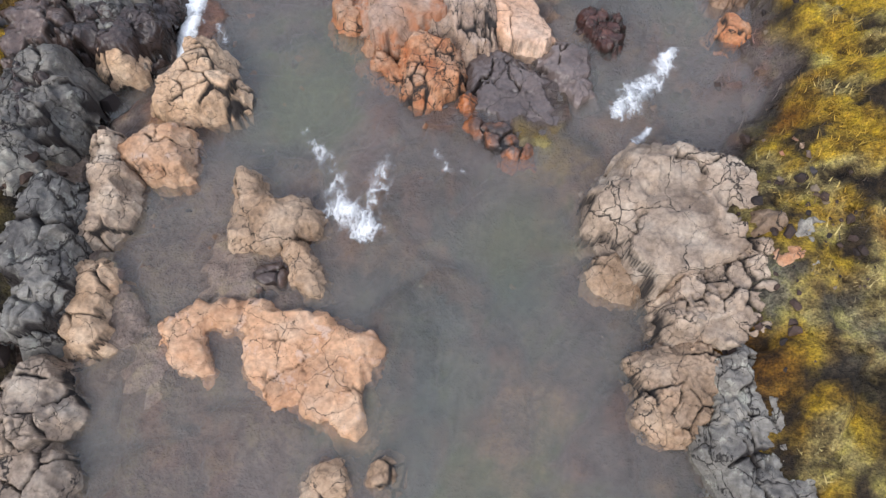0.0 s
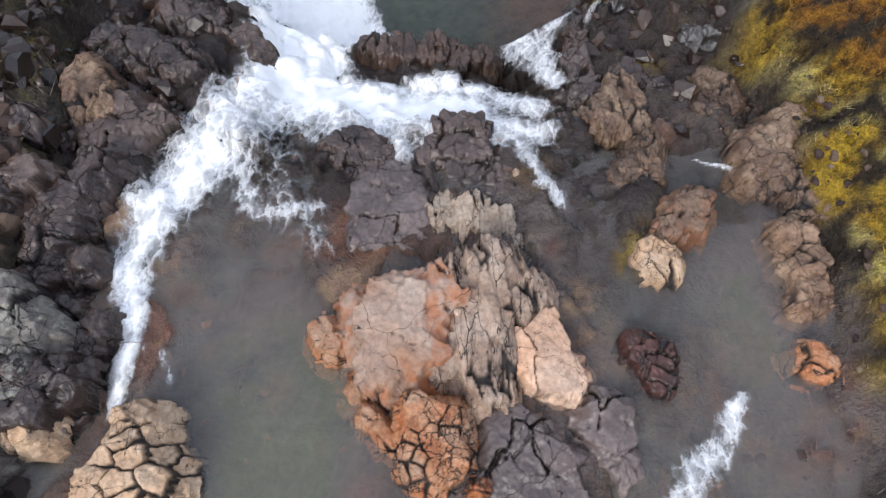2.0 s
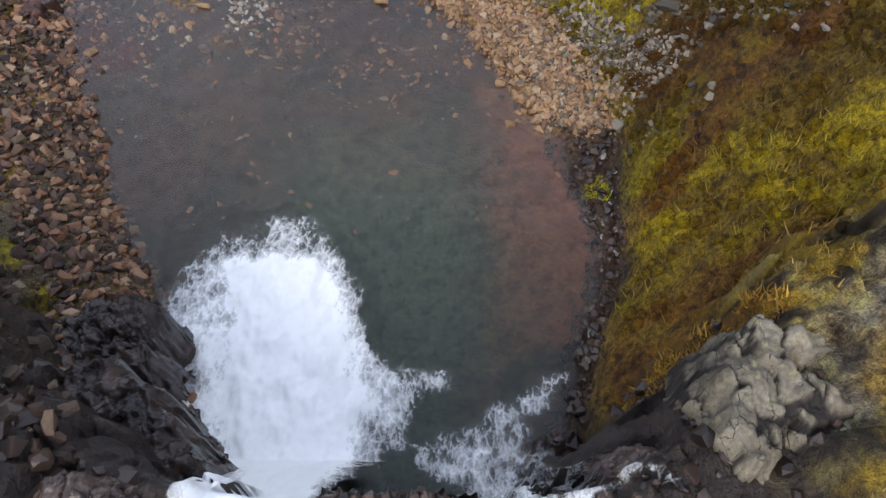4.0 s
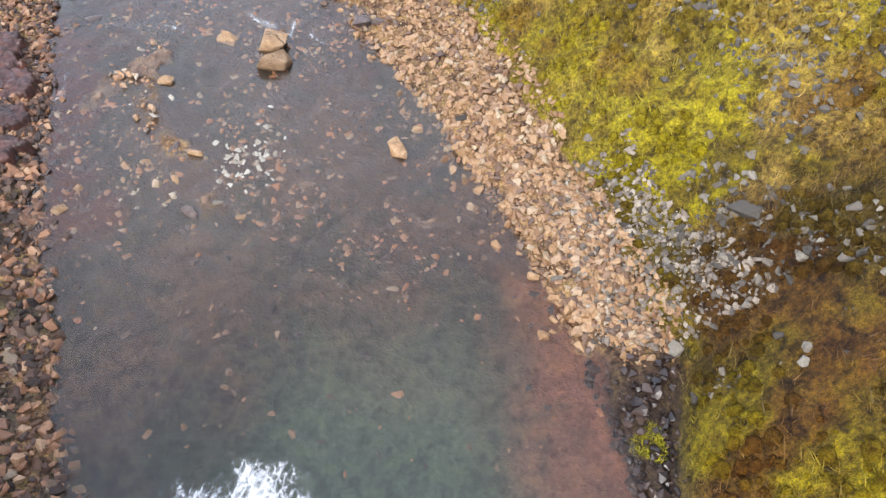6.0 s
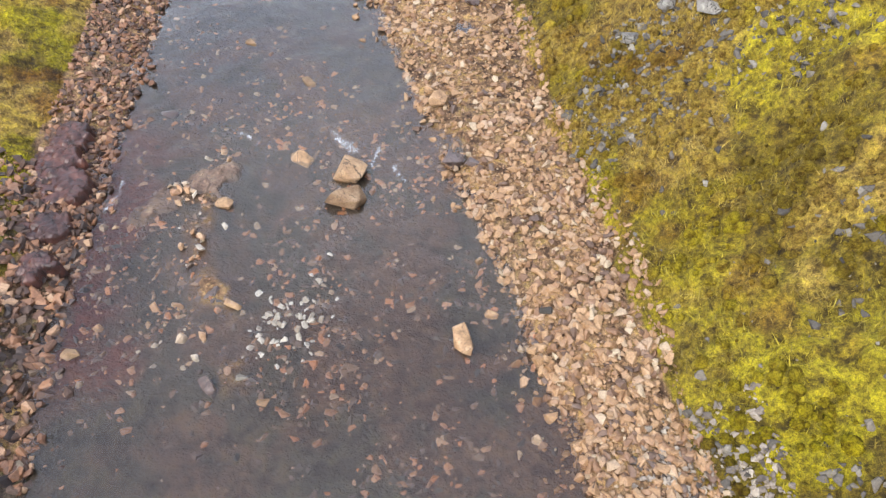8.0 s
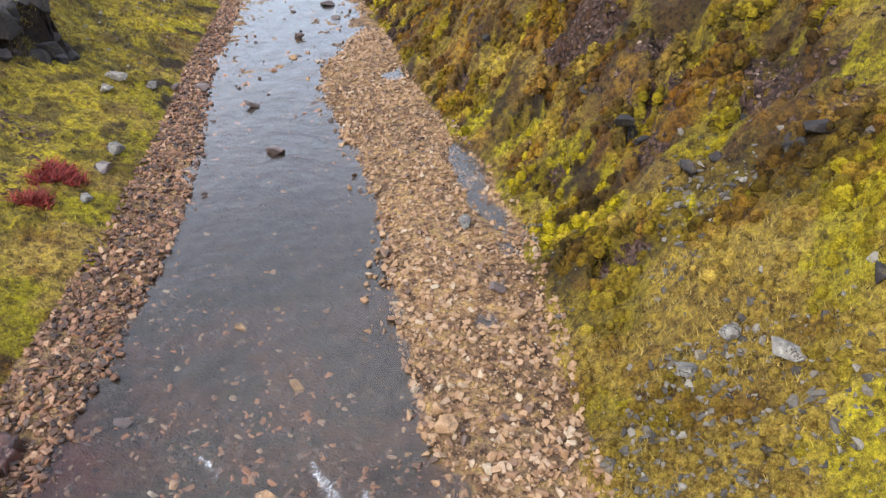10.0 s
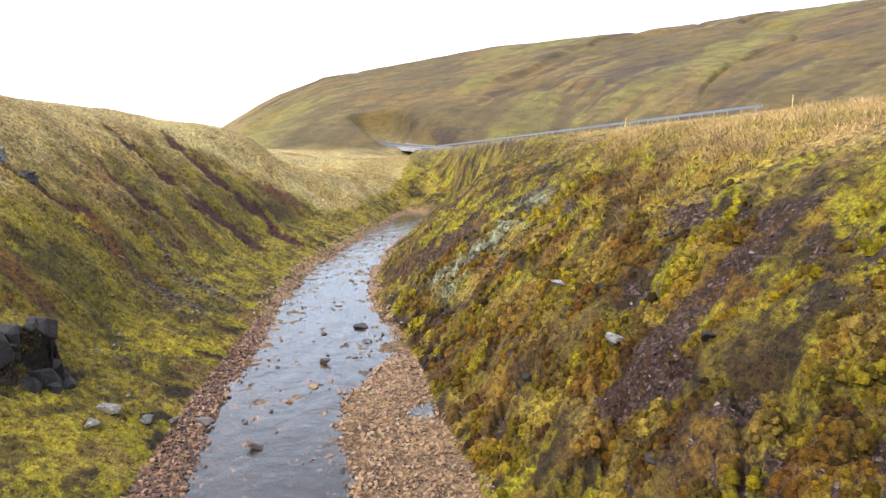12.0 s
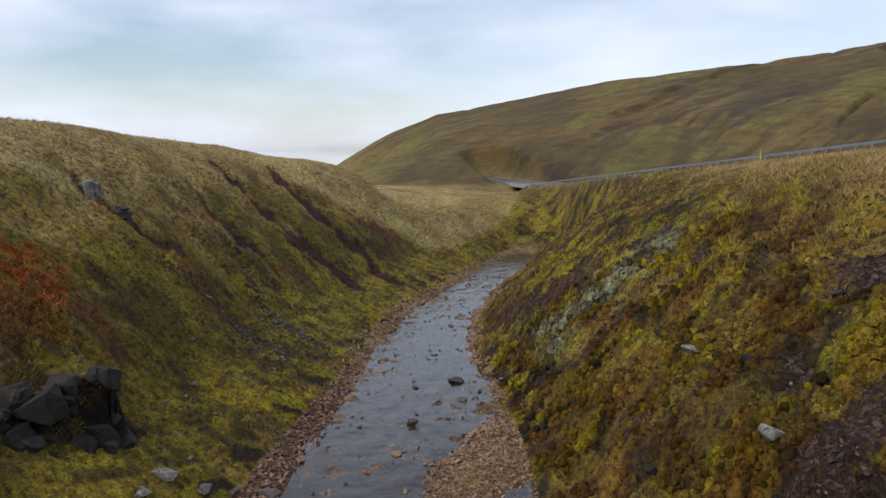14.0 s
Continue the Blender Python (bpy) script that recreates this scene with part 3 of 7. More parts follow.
def foam_material():
    """Foam: solid in the middle of the flow, breaking into a net of threads at its edge."""
    m, nt, b = nodes_of("white_water")
    at = nt.nodes.new("ShaderNodeAttribute")
    at.attribute_name = "foam"
    co = world_coords(nt)
    mp = nt.nodes.new("ShaderNodeMapping")
    mp.inputs["Scale"].default_value = (1.0, 0.6, 0.4)
    nt.links.new(co, mp.inputs["Vector"])
    n = noise_node(nt, 4.2, 9, 0.78, mp.outputs["Vector"])
    warp = mixed(nt, 0.42, mp.outputs["Vector"], n.outputs["Color"], "ADD")
    vor = nt.nodes.new("ShaderNodeTexVoronoi")
    vor.feature = "DISTANCE_TO_EDGE"
    vor.inputs["Scale"].default_value = 5.5
    nt.links.new(warp, vor.inputs["Vector"])
    net = nt.nodes.new("ShaderNodeMapRange")
    net.inputs["From Min"].default_value, net.inputs["From Max"].default_value = 0.0, 0.16
    net.inputs["To Min"].default_value, net.inputs["To Max"].default_value = 0.17, 0.0
    nt.links.new(vor.outputs["Distance"], net.inputs["Value"])
    s = nt.nodes.new("ShaderNodeMath")
    s.operation = "ADD"
    nt.links.new(at.outputs["Fac"], s.inputs[0])
    nt.links.new(n.outputs["Fac"], s.inputs[1])
    s2 = nt.nodes.new("ShaderNodeMath")
    s2.operation = "ADD"
    nt.links.new(s.outputs[0], s2.inputs[0])
    nt.links.new(net.outputs["Result"], s2.inputs[1])
    a = nt.nodes.new("ShaderNodeMapRange")
    a.inputs["From Min"].default_value, a.inputs["From Max"].default_value = 0.8, 1.3
    nt.links.new(s2.outputs[0], a.inputs["Value"])
    nt.links.new(a.outputs["Result"], b.inputs["Alpha"])
    c = ramp_node(nt, n.outputs["Fac"], [(0.22, (0.82, 0.86, 0.88)), (0.5, (0.97, 0.97, 0.97))]).outputs["Color"]
    nt.links.new(c, b.inputs["Base Color"])
    b.inputs["Roughness"].default_value = 0.6
    bumped(nt, b, n.outputs["Fac"], 0.35, 0.06)
    return m


def plain_material(name, colour, rough=0.6, metal=0.0, scale=6.0, vary=0.3):
    m, nt, b = nodes_of(name)
    n = noise_node(nt, scale, 5, 0.6, world_coords(nt))
    lo, hi = 1 - vary, 1 + vary
    f = ramp_node(nt, n.outputs["Fac"], [(0.3, (lo, lo, lo)), (0.7, (hi, hi, hi))]).outputs["Color"]
    nt.links.new(mixed(nt, 1.0, colour, f, "MULTIPLY"), b.inputs["Base Color"])
    b.inputs["Roughness"].default_value, b.inputs["Metallic"].default_value = rough, metal
    return m


M_GROUND = ground_material()
M_TAN = rock_material("sun_bleached_tan_rock", (0.29, 0.185, 0.11), (0.43, 0.3, 0.2), (0.52, 0.395, 0.285), 0.75, 2.2, None, 0.35)
M_PEACH = rock_material("peach_orange_rock", (0.43, 0.25, 0.155), (0.49, 0.34, 0.255), (0.54, 0.425, 0.345), 0.7, 1.3, None, 0.14)
M_PEACHTAN = rock_material("peach_tan_rock", (0.42, 0.225, 0.12), (0.48, 0.295, 0.18), (0.52, 0.375, 0.265), 0.75, 1.8, (0.48, 0.34, 0.26), 0.2)
M_RIB = rock_material("pale_ribbed_rock", (0.32, 0.21, 0.15), (0.5, 0.37, 0.28), (0.6, 0.48, 0.39), 0.75, 2.2, None, 0.7)
M_ORANGE = rock_material("rusty_orange_rock", (0.42, 0.13, 0.04), (0.5, 0.24, 0.12), (0.55, 0.36, 0.24), 0.6, 2.6, None, 0.9)
M_WETRED = rock_material("dark_red_wet_rock", (0.02, 0.01, 0.009), (0.07, 0.028, 0.022), (0.13, 0.055, 0.04), 0.35, 2.4, None, 0.8)
M_GREY = rock_material("grey_lichened_rock", (0.085, 0.078, 0.075), (0.18, 0.17, 0.155), (0.27, 0.255, 0.225), 0.8, 2.4, (0.3, 0.3, 0.26), 0.75)
M_CLIFF = rock_material("olive_grey_cliff_rock", (0.085, 0.07, 0.052), (0.17, 0.15, 0.115), (0.26, 0.235, 0.18), 0.75, 2.2, (0.2, 0.19, 0.11), 0.5)
M_TANGREY = rock_material("weathered_tan_grey_rock", (0.18, 0.13, 0.095), (0.33, 0.255, 0.195), (0.43, 0.36, 0.29), 0.8, 2.2, None, 0.42)
M_DARK = rock_material("dark_wet_rock", (0.022, 0.016, 0.016), (0.06, 0.042, 0.038), (0.11, 0.078, 0.066), 0.27, 2.6, None, 0.5)
M_WETRIB = rock_material("dark_brown_wet_ribbed_rock", (0.03, 0.018, 0.014), (0.075, 0.046, 0.036), (0.12, 0.08, 0.062), 0.32, 2.4, None, 0.6)
M_TANBROWN = rock_material("rusty_tan_brown_rock", (0.08, 0.045, 0.03), (0.18, 0.115, 0.077), (0.28, 0.2, 0.135), 0.55, 2.6, None, 0.5)
M_GREYWET = rock_material("blue_grey_wet_rock", (0.05, 0.05, 0.052), (0.11, 0.108, 0.11), (0.19, 0.185, 0.18), 0.35, 2.4, None, 0.6)
M_MAUVE = rock_material("mauve_wet_rock", (0.095, 0.072, 0.068), (0.165, 0.13, 0.122), (0.225, 0.18, 0.168), 0.33, 1.8, None, 0.2)
M_BOULDER = rock_material("ochre_brown_boulder_rock", (0.19, 0.11, 0.055), (0.31, 0.195, 0.105), (0.4, 0.28, 0.17), 0.7, 2.4, None, 0.3)
M_LAVA = rock_material("black_lava_rock", (0.008, 0.007, 0.007), (0.022, 0.017, 0.016), (0.048, 0.036, 0.03), 0.8, 2.0, (0.075, 0.06, 0.02))
M_BROWN = rock_material("mauve_brown_rock", (0.045, 0.031, 0.028), (0.095, 0.069, 0.062), (0.14, 0.105, 0.093), 0.3, 1.8, None, 0.35)
M_COBBLE = cobble_material("rusty_cobbles", [(0, (0.08, 0.05, 0.036)), (0.2, (0.2, 0.105, 0.052)), (0.5, (0.295, 0.168, 0.08)), (0.75, (0.33, 0.2, 0.1)), (0.9, (0.29, 0.185, 0.11)), (1, (0.38, 0.29, 0.185))])
M_GREYCOB = cobble_material("grey_cobbles", [(0, (0.035, 0.029, 0.023)), (0.4, (0.09, 0.076, 0.06)), (0.8, (0.15, 0.125, 0.095)), (1, (0.22, 0.195, 0.155))], 0.9)
M_BEDSTONE = cobble_material("wet_bed_stones", [(0, (0.045, 0.036, 0.034)), (0.35, (0.1, 0.07, 0.06)), (0.6, (0.2, 0.125, 0.08)), (0.8, (0.36, 0.15, 0.07)), (1, (0.3, 0.22, 0.15))], 0.5)
M_SHOAL = cobble_material("pale_and_orange_stones", [(0, (0.16, 0.11, 0.08)), (0.3, (0.36, 0.19, 0.09)), (0.6, (0.4, 0.28, 0.17)), (1, (0.46, 0.4, 0.32))])
M_TIPCOB = cobble_material("tan_grey_stones", [(0, (0.07, 0.055, 0.045)), (0.4, (0.17, 0.135, 0.105)), (0.8, (0.26, 0.21, 0.16)), (1, (0.36, 0.31, 0.24))], 0.8)
M_PALECOB = cobble_material("whitish_pebbles", [(0, (0.3, 0.24, 0.18)), (0.4, (0.5, 0.45, 0.38)), (1, (0.66, 0.62, 0.55))])
M_DARKCOB = cobble_material("dark_rubble", [(0, (0.016, 0.009, 0.007)), (0.4, (0.048, 0.027, 0.019)), (0.75, (0.075, 0.043, 0.03)), (0.92, (0.13, 0.085, 0.055)), (1, (0.24, 0.18, 0.12))], 0.8)
M_WETBLOCK = cobble_material("dark_wet_blocks", [(0, (0.012, 0.008, 0.007)), (0.5, (0.04, 0.024, 0.018)), (1, (0.075, 0.048, 0.036))], 0.28)
M_SCREE = cobble_material("brown_scree", [(0, (0.018, 0.01, 0.008)), (0.5, (0.07, 0.036, 0.025)), (0.85, (0.14, 0.08, 0.055)), (1, (0.27, 0.2, 0.155))], 0.8)
M_REDCOB = cobble_material("dark_rusty_cobbles", [(0, (0.022, 0.013, 0.01)), (0.45, (0.12, 0.058, 0.032)), (0.8, (0.25, 0.115, 0.054)), (1, (0.34, 0.215, 0.125))], 0.6)
M_BLADE = blade_material("grass_and_moss_blades")
M_RIVER = water_material("clear_river_water", (0.9, 0.87, 0.82), (0.076, 0.06, 0.043), 0.38, 0.75, 1.5, (0.057, 0.054, 0.045), 1.4, (0.044, 0.058, 0.043))
M_STREAM = water_material("clear_stream_water", (0.9, 0.87, 0.86), (0.225, 0.192, 0.176), 0.64, 0.2, 4.5, (0.185, 0.18, 0.165), 1.0, (0.15, 0.152, 0.112), 0.62)
M_FOAM = foam_material()
M_ASPHALT = plain_material("worn_asphalt", (0.075, 0.075, 0.08), 0.85, 0.0, 3.0)
M_STEEL = plain_material("galvanised_steel", (0.3, 0.31, 0.33), 0.6, 0.6)
M_CONCRETE = plain_material("grey_concrete", (0.32, 0.31, 0.29), 0.85)
M_YELLOW = plain_material("yellow_plastic", (0.7, 0.45, 0.08), 0.5)

# ---- mesh helpers ----


def mesh_from(name, verts, faces, material, smooth=False, floats=None, colours=None, vectors=None):
    """A mesh from numpy arrays: verts n x 3, faces m x 3 or m x 4."""
    me = bpy.data.meshes.new(name)
    verts, faces = np.asarray(verts, np.float32), np.asarray(faces, np.int32)
    k = faces.shape[1]
    me.vertices.add(len(verts))
    me.vertices.foreach_set("co", verts.ravel())
    me.loops.add(faces.size)
    me.loops.foreach_set("vertex_index", faces.ravel())
    me.polygons.add(len(faces))
    me.polygons.foreach_set("loop_start", np.arange(0, faces.size, k, dtype=np.int32))
    me.polygons.foreach_set("use_smooth", np.full(len(faces), smooth))
    me.update(calc_edges=True)
    for key, val in (floats or {}).items():
        me.attributes.new(key, "FLOAT", "POINT").data.foreach_set("value", np.asarray(val, np.float32).ravel())
    for key, val in (colours or {}).items():
        rgba = np.concatenate([val, np.ones((len(verts), 1))], axis=1).astype(np.float32)
        me.attributes.new(key, "FLOAT_COLOR", "POINT").data.foreach_set("color", rgba.ravel())
    for key, val in (vectors or {}).items():
        me.attributes.new(key, "FLOAT_VECTOR", "POINT").data.foreach_set("vector", np.asarray(val, np.float32).ravel())
    me.materials.append(material)
    return me


def grid_faces(rows, cols):
    a = (np.arange(rows - 1)[:, None] * cols + np.arange(cols - 1)[None, :]).ravel()
    return np.stack([a, a + 1, a + cols + 1, a + cols], axis=1)


def part(name, bm, material, parent, label=""):
    """Links a bmesh as one mesh object under a thing or a part."""
    me = bpy.data.meshes.new(name)
    bm.to_mesh(me)
    bm.free()
    me.materials.append(material)
    ob = new(name, me)
    ob.parent = parent
    return tagged(ob, label)


def add_box(bm, cx, cy, cz, sx, sy, sz, bevel=0.0):
    made = bmesh.ops.create_cube(bm, size=1.0, matrix=Matrix.LocRotScale((cx, cy, cz), None, (sx, sy, sz)))
    if bevel:
        edges = {e for v in made["verts"] for e in v.link_edges}
        bmesh.ops.bevel(bm, geom=list(edges), offset=bevel, segments=1, affect="EDGES")


def stone_arrays(seed, points=13, flat=0.62, rugged=0.0):
    """An angular stone of about unit width: the hull of scattered points."""
    rnd = random.Random(seed)
    bm = bmesh.new()
    for k in range(points):
        a, h = rnd.uniform(0, 2 * math.pi), rnd.uniform(-1, 1)
        r = math.sqrt(max(0.0, 1 - h * h)) * rnd.uniform(0.8, 1.0)
        bm.verts.new((0.5 * r * math.cos(a), 0.5 * r * math.sin(a) * rnd.uniform(0.75, 1.0), 0.5 * h * flat))
    hull = bmesh.ops.convex_hull(bm, input=bm.verts[:])
    bmesh.ops.delete(bm, geom=[g for g in hull["geom_interior"] if isinstance(g, bmesh.types.BMVert)], context="VERTS")
    bmesh.ops.triangulate(bm, faces=bm.faces[:])
    bm.verts.index_update()
    v = np.array([p.co[:] for p in bm.verts])
    f = np.array([[q.index for q in t.verts] for t in bm.faces])
    bm.free()
    return v, f


STONES = [stone_arrays(100 + k, 9 + k % 3, 0.5 + 0.05 * (k % 5)) for k in range(10)]


PEBBLES = [stone_arrays(500 + k, 6, 0.6) for k in range(8)]
BLOCKY = [stone_arrays(300 + k, 19, 0.6 + 0.06 * (k % 4)) for k in range(8)]


def many_stones(xs, ys, zs, sizes, rng, shapes):
    """One joined mesh of many stones."""
    vs, fs, n = [], [], 0
    kind = rng.integers(0, len(shapes), len(xs))
    turn = rng.uniform(0, 2 * np.pi, len(xs))
    tip = rng.uniform(-0.35, 0.35, (len(xs), 2))
    for k, (sv, sf) in enumerate(shapes):
        idx = np.nonzero(kind == k)[0]
        if not len(idx):
            continue
        c, s = np.cos(turn[idx])[:, None], np.sin(turn[idx])[:, None]
        p = sv[None] * sizes[idx][:, None, None]
        x = p[:, :, 0] * c - p[:, :, 1] * s
        y = p[:, :, 0] * s + p[:, :, 1] * c
        z = p[:, :, 2] + x * tip[idx, :1] + y * tip[idx, 1:]
        v = np.stack([x + xs[idx][:, None], y + ys[idx][:, None], z + zs[idx][:, None]], axis=2).reshape(-1, 3)
        f = (sf[None] + (np.arange(len(idx)) * len(sv))[:, None, None]).reshape(-1, 3) + n
        vs.append(v), fs.append(f)
        n += len(v)
    return np.concatenate(vs), np.concatenate(fs)

# ---- ground sheet ----


def blend(a, b, k):
    return a * (1 - k[..., None]) + np.asarray(b) * k[..., None]


def ground_cover(x, y, z):
    """Base colour and wetness of the ground by what covers it."""
    up, out = bedrock(x, y)
    m = fall_mix(x, y)
    w = along(RIVER_Z, y)
    lw, rw, rf, lf = along(LEFT_WATER, y), along(RIGHT_WATER, y), along(RIGHT_FOOT, y), along(LEFT_FOOT, y)
    xx = x + 0.35 * fbm(x * 0.6, y * 0.6, 3, 3) * ease(20, 26, y)
    dr, dl = np.maximum(xx - rf, 0), np.maximum(lf - xx, 0)
    side = np.maximum(dr, dl)
    right = xx > rf
    n1, n2, n3 = fbm(x * 0.35, y * 0.35, 4, 101), fbm(x * 0.8, y * 0.8, 4, 102), fbm(x * 0.5, y * 0.5, 4, 103)
    n4, n5 = fbm(x * 2.4, y * 2.4, 3, 104), fbm(x * 0.12, y * 0.12, 3, 105)
    col = np.zeros((*x.shape, 3))
    # moss and turf
    col[:] = (0.25, 0.19, 0.02)
    col = blend(col, (0.44, 0.38, 0.015), ease(-0.2, 0.2, n1 + 0.6 * n4))
    col = blend(col, (0.08, 0.055, 0.012), ease(0.15, 0.5, n2 - 0.2 * n1 + 0.2 * n4) * (0.25 + 0.75 * ease(44, 52, y)))
    col = blend(col, (0.50, 0.36, 0.10), ease(0.1, 0.65, n3 + 0.3 * n5 + 0.25 * ease(50, 44, y)) * (0.6 + 0.3 * ease(50, 44, y)))
    col = blend(col, (0.25, 0.12, 0.02), ease(0.45, 0.9, fbm(x * 0.7, y * 0.7, 4, 107)) * 0.7)
    corner = ease(29, 26.5, y + 0.8 * n1) * ease(0.05, 0.6, dr)
    deep_moss = blend(np.broadcast_to(np.array((0.24, 0.165, 0.02)), col.shape).copy(), (0.40, 0.31, 0.015), ease(0.1, 0.6, n1 + 0.4 * n4))
    deep_moss = blend(deep_moss, (0.2, 0.095, 0.015), ease(0.0, 0.5, n3))
    col = blend(col, deep_moss * (0.66 + 0.6 * ease(24, 20, y))[..., None], corner * right * 0.9)
    # left slope: greener turf below, straw above
    left = (~right) & (xx < lf)
    lg = np.where(left, ease(1, 4, dl), 0.0)
    turf = blend(np.broadcast_to(np.array((0.17, 0.14, 0.02)), col.shape).copy(), (0.30, 0.235, 0.03), ease(-0.4, 0.5, n1))
    turf = blend(turf, (0.36, 0.295, 0.028), ease(11, 4, dl) * ease(-0.5, 0.2, n4))
    turf = blend(turf, (0.10, 0.075, 0.02), ease(0.2, 0.8, n2) * 0.8)
    turf = blend(turf * 1.45, (0.5, 0.36, 0.13), ease(12, 21, dl + 5 * n3))
    col = blend(col, turf, lg * 0.85)
    # bare soil and scree
    scree_r = ease(0.4, 0.72, fbm(x * 0.22 + 5, y * 0.22, 4, 111) + 0.25 * n4 + 0.3 * n2) * ease(4, 8, dr) * ease(22, 14, dr) * (0.35 + 0.65 * ease(58, 68, y))
    bare = 0.58 * scree_r * right
    col = blend(col, (0.52, 0.42, 0.07), right * ease(49, 45, y) * ease(29.5, 32, y) * 0.3)
    streak = fbm((y * 0.8 - x * 0.55) * 0.3, (x * 0.8 + y * 0.55) * 0.07, 4, 112)
    scree_l = ease(0.14, 0.6, streak + 0.4 * n4 + 0.25 * n2) * ease(6, 10, dl) * ease(21, 15, dl) * ease(68, 80, y)
    col = blend(col, (0.14, 0.06, 0.04), scree_l * 0.35)
    bare = np.maximum(bare, 0.42 * scree_l)
    tear = scars(x, y)
    col = blend(col, (0.13, 0.045, 0.036), tear * 0.95)
    bare = np.maximum(bare, 0.4 * tear)
    front, on_top = crag_step(x, y)
    face = ease(-1.0, -0.4, front + 0.5 * n2) * ease(1.3, 0.7, front) * ease(58.8, 57.8, y) * ease(48, 50, y)
    col = blend(col, (0.035, 0.022, 0.018), face * 0.97)
    col = blend(col, (0.16, 0.06, 0.02), on_top * (1 - face) * ease(-0.3, 0.3, n3) * 0.6)
    bands = stone_bands(x, y)
    bare = np.maximum(bare, 0.5 * bands)
    col = blend(col, (0.3, 0.12, 0.03), ease(0.3, 0.6, fbm(x * 0.25, y * 0.25, 4, 120)) * ease(7, 11, dl) * ease(20, 15, dl) * 0.6)
    stones = ease(0.3, 0.5, fbm((y * 0.8 - x * 0.55) * 0.5, (x * 0.8 + y * 0.55) * 0.12, 4, 113) + 0.2 * n4) * ease(2, 4, dl) * ease(13, 9, dl)
    bare = np.maximum(bare, 0.45 * stones)
    pale = ease(-0.1, 0.35, fbm(x * 0.6, y * 0.6, 4, 114)) * np.exp(-(((y - 82 - 0.3 * (dr - 5)) / 2.3) ** 2)) * ease(3, 5, dr) * ease(17, 12, dr)
    col = blend(col, (0.5, 0.54, 0.38), pale * right * 0.9)
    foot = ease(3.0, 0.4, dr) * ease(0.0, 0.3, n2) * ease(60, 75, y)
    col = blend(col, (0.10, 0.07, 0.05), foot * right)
    # bare soil in the hollows between moss cushions, kept dark to paint in their shade
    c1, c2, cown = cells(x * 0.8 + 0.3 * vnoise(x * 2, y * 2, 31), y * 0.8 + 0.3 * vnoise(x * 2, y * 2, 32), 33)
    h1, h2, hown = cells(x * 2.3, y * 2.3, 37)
    hollow = ease(0.54, 0.78, c1 + 0.25 * n2) * ease(0.8 + 4 * ease(60, 50, y), 2.5 + 4 * ease(60, 50, y), dr) * ease(24, 17, dr) * ease(30, 48, y)
    bare = np.maximum(bare, (0.5 + 0.12 * ease(56, 64, y)) * hollow * right)
    bare = np.maximum(bare, 0.8 * ease(0.55, 0.7, h1 + 0.2 * n4) * (0.25 + 0.5 * ease(44, 54, y)) * right * ease(0.3, 1.5, dr) * ease(24, 17, dr))
    bare = np.maximum(bare, 0.9 * ease(0.3, 0.75, fbm(x * 1.1, y * 1.1, 4, 116)) * 0.38 * ease(4, 9, dl) * ease(26, 18, dl) * (xx < lf))
    slid = np.maximum(streaks(x, y, 1.1, (-0.8, 66.8), (-2.6, 65.0), (-5.3, 63.6), (-7.0, 62.0)), streaks(x, y, 1.0, (-4.4, 60.2), (-6.4, 62.2)))
    slid = np.maximum(slid, 0.9 * streaks(x, y, 2.0, (-32.5, 92.6), (-28.0, 89.4), (-23.6, 86.0)))
    col = blend(col, (0.15, 0.075, 0.045), slid * right * 0.8)
    bare = np.maximum(bare, 0.5 * slid * right)
    bare = np.maximum(bare, 0.6 * pockets(x, y, dr))
    col = blend(col, (0.1, 0.055, 0.02), right * ease(46, 48.5, y + n2) * ease(60, 56, y + n2) * ease(3.2, 4.6, dr + n2) * 0.35)
    col = blend(col, (0.3, 0.15, 0.012), ease(0.25, 0.6, fbm(x * 0.6, y * 0.6, 4, 119)) * 0.45 * right * ease(46, 52, y))
    col = blend(col, (0.1, 0.055, 0.022), right * ease(0.1, 0.5, fbm(x * 0.9, y * 0.9, 4, 146)) * ease(50, 58, y) * 0.6)
    whole = ease(0.3, -0.05, fbm(x * 0.28, y * 0.28, 3, 145)) * right * ease(82, 74, y)
    bare = bare * (1 - 0.55 * whole * (1 - slid))
    # fields above the gorge
    s, q = road_frame(x, y)
    field = ease(18.5, 26, dr + 1.5 * n2) * (q < 6)
    straw = blend(np.broadcast_to(np.array((0.5, 0.36, 0.15)), col.shape).copy(), (0.33, 0.25, 0.08), ease(0, 0.6, n1))
    col = blend(col, straw * 1.4, field * right * 0.85)
    top_l = ease(18.0, 23.5, dl / np.interp(y, [96, 108, 123, 132], [1, 0.9, 0.5, 0.2]) + 2.5 * n3 + n2) * (xx < lf)
    straw_l = blend(np.broadcast_to(np.array((0.5, 0.41, 0.19)), col.shape).copy(), (0.40, 0.3, 0.12), ease(-0.1, 0.5, n5))
    col = blend(col, straw_l * 1.45, top_l * 0.9)
    col = col * (1 + 0.15 * ease(10, 17, dl) * (xx < lf))[..., None]
    col = blend(col, (0.13, 0.045, 0.036), tear * 0.9)
    bare = bare * (1 - field * right) * (1 - top_l * (1 - tear))
    # far hill
    r = np.hypot(x + 4, y - 37)
    az = np.degrees(np.arctan2(x + 4.0, y - 37.0))
    hill = hill_mask(x, y)
    hc = blend(np.broadcast_to(np.array((0.27, 0.18, 0.055)), col.shape).copy(), (0.2, 0.145, 0.045), ease(-0.2, 0.5, fbm(x * 0.02, y * 0.02, 4, 121)))
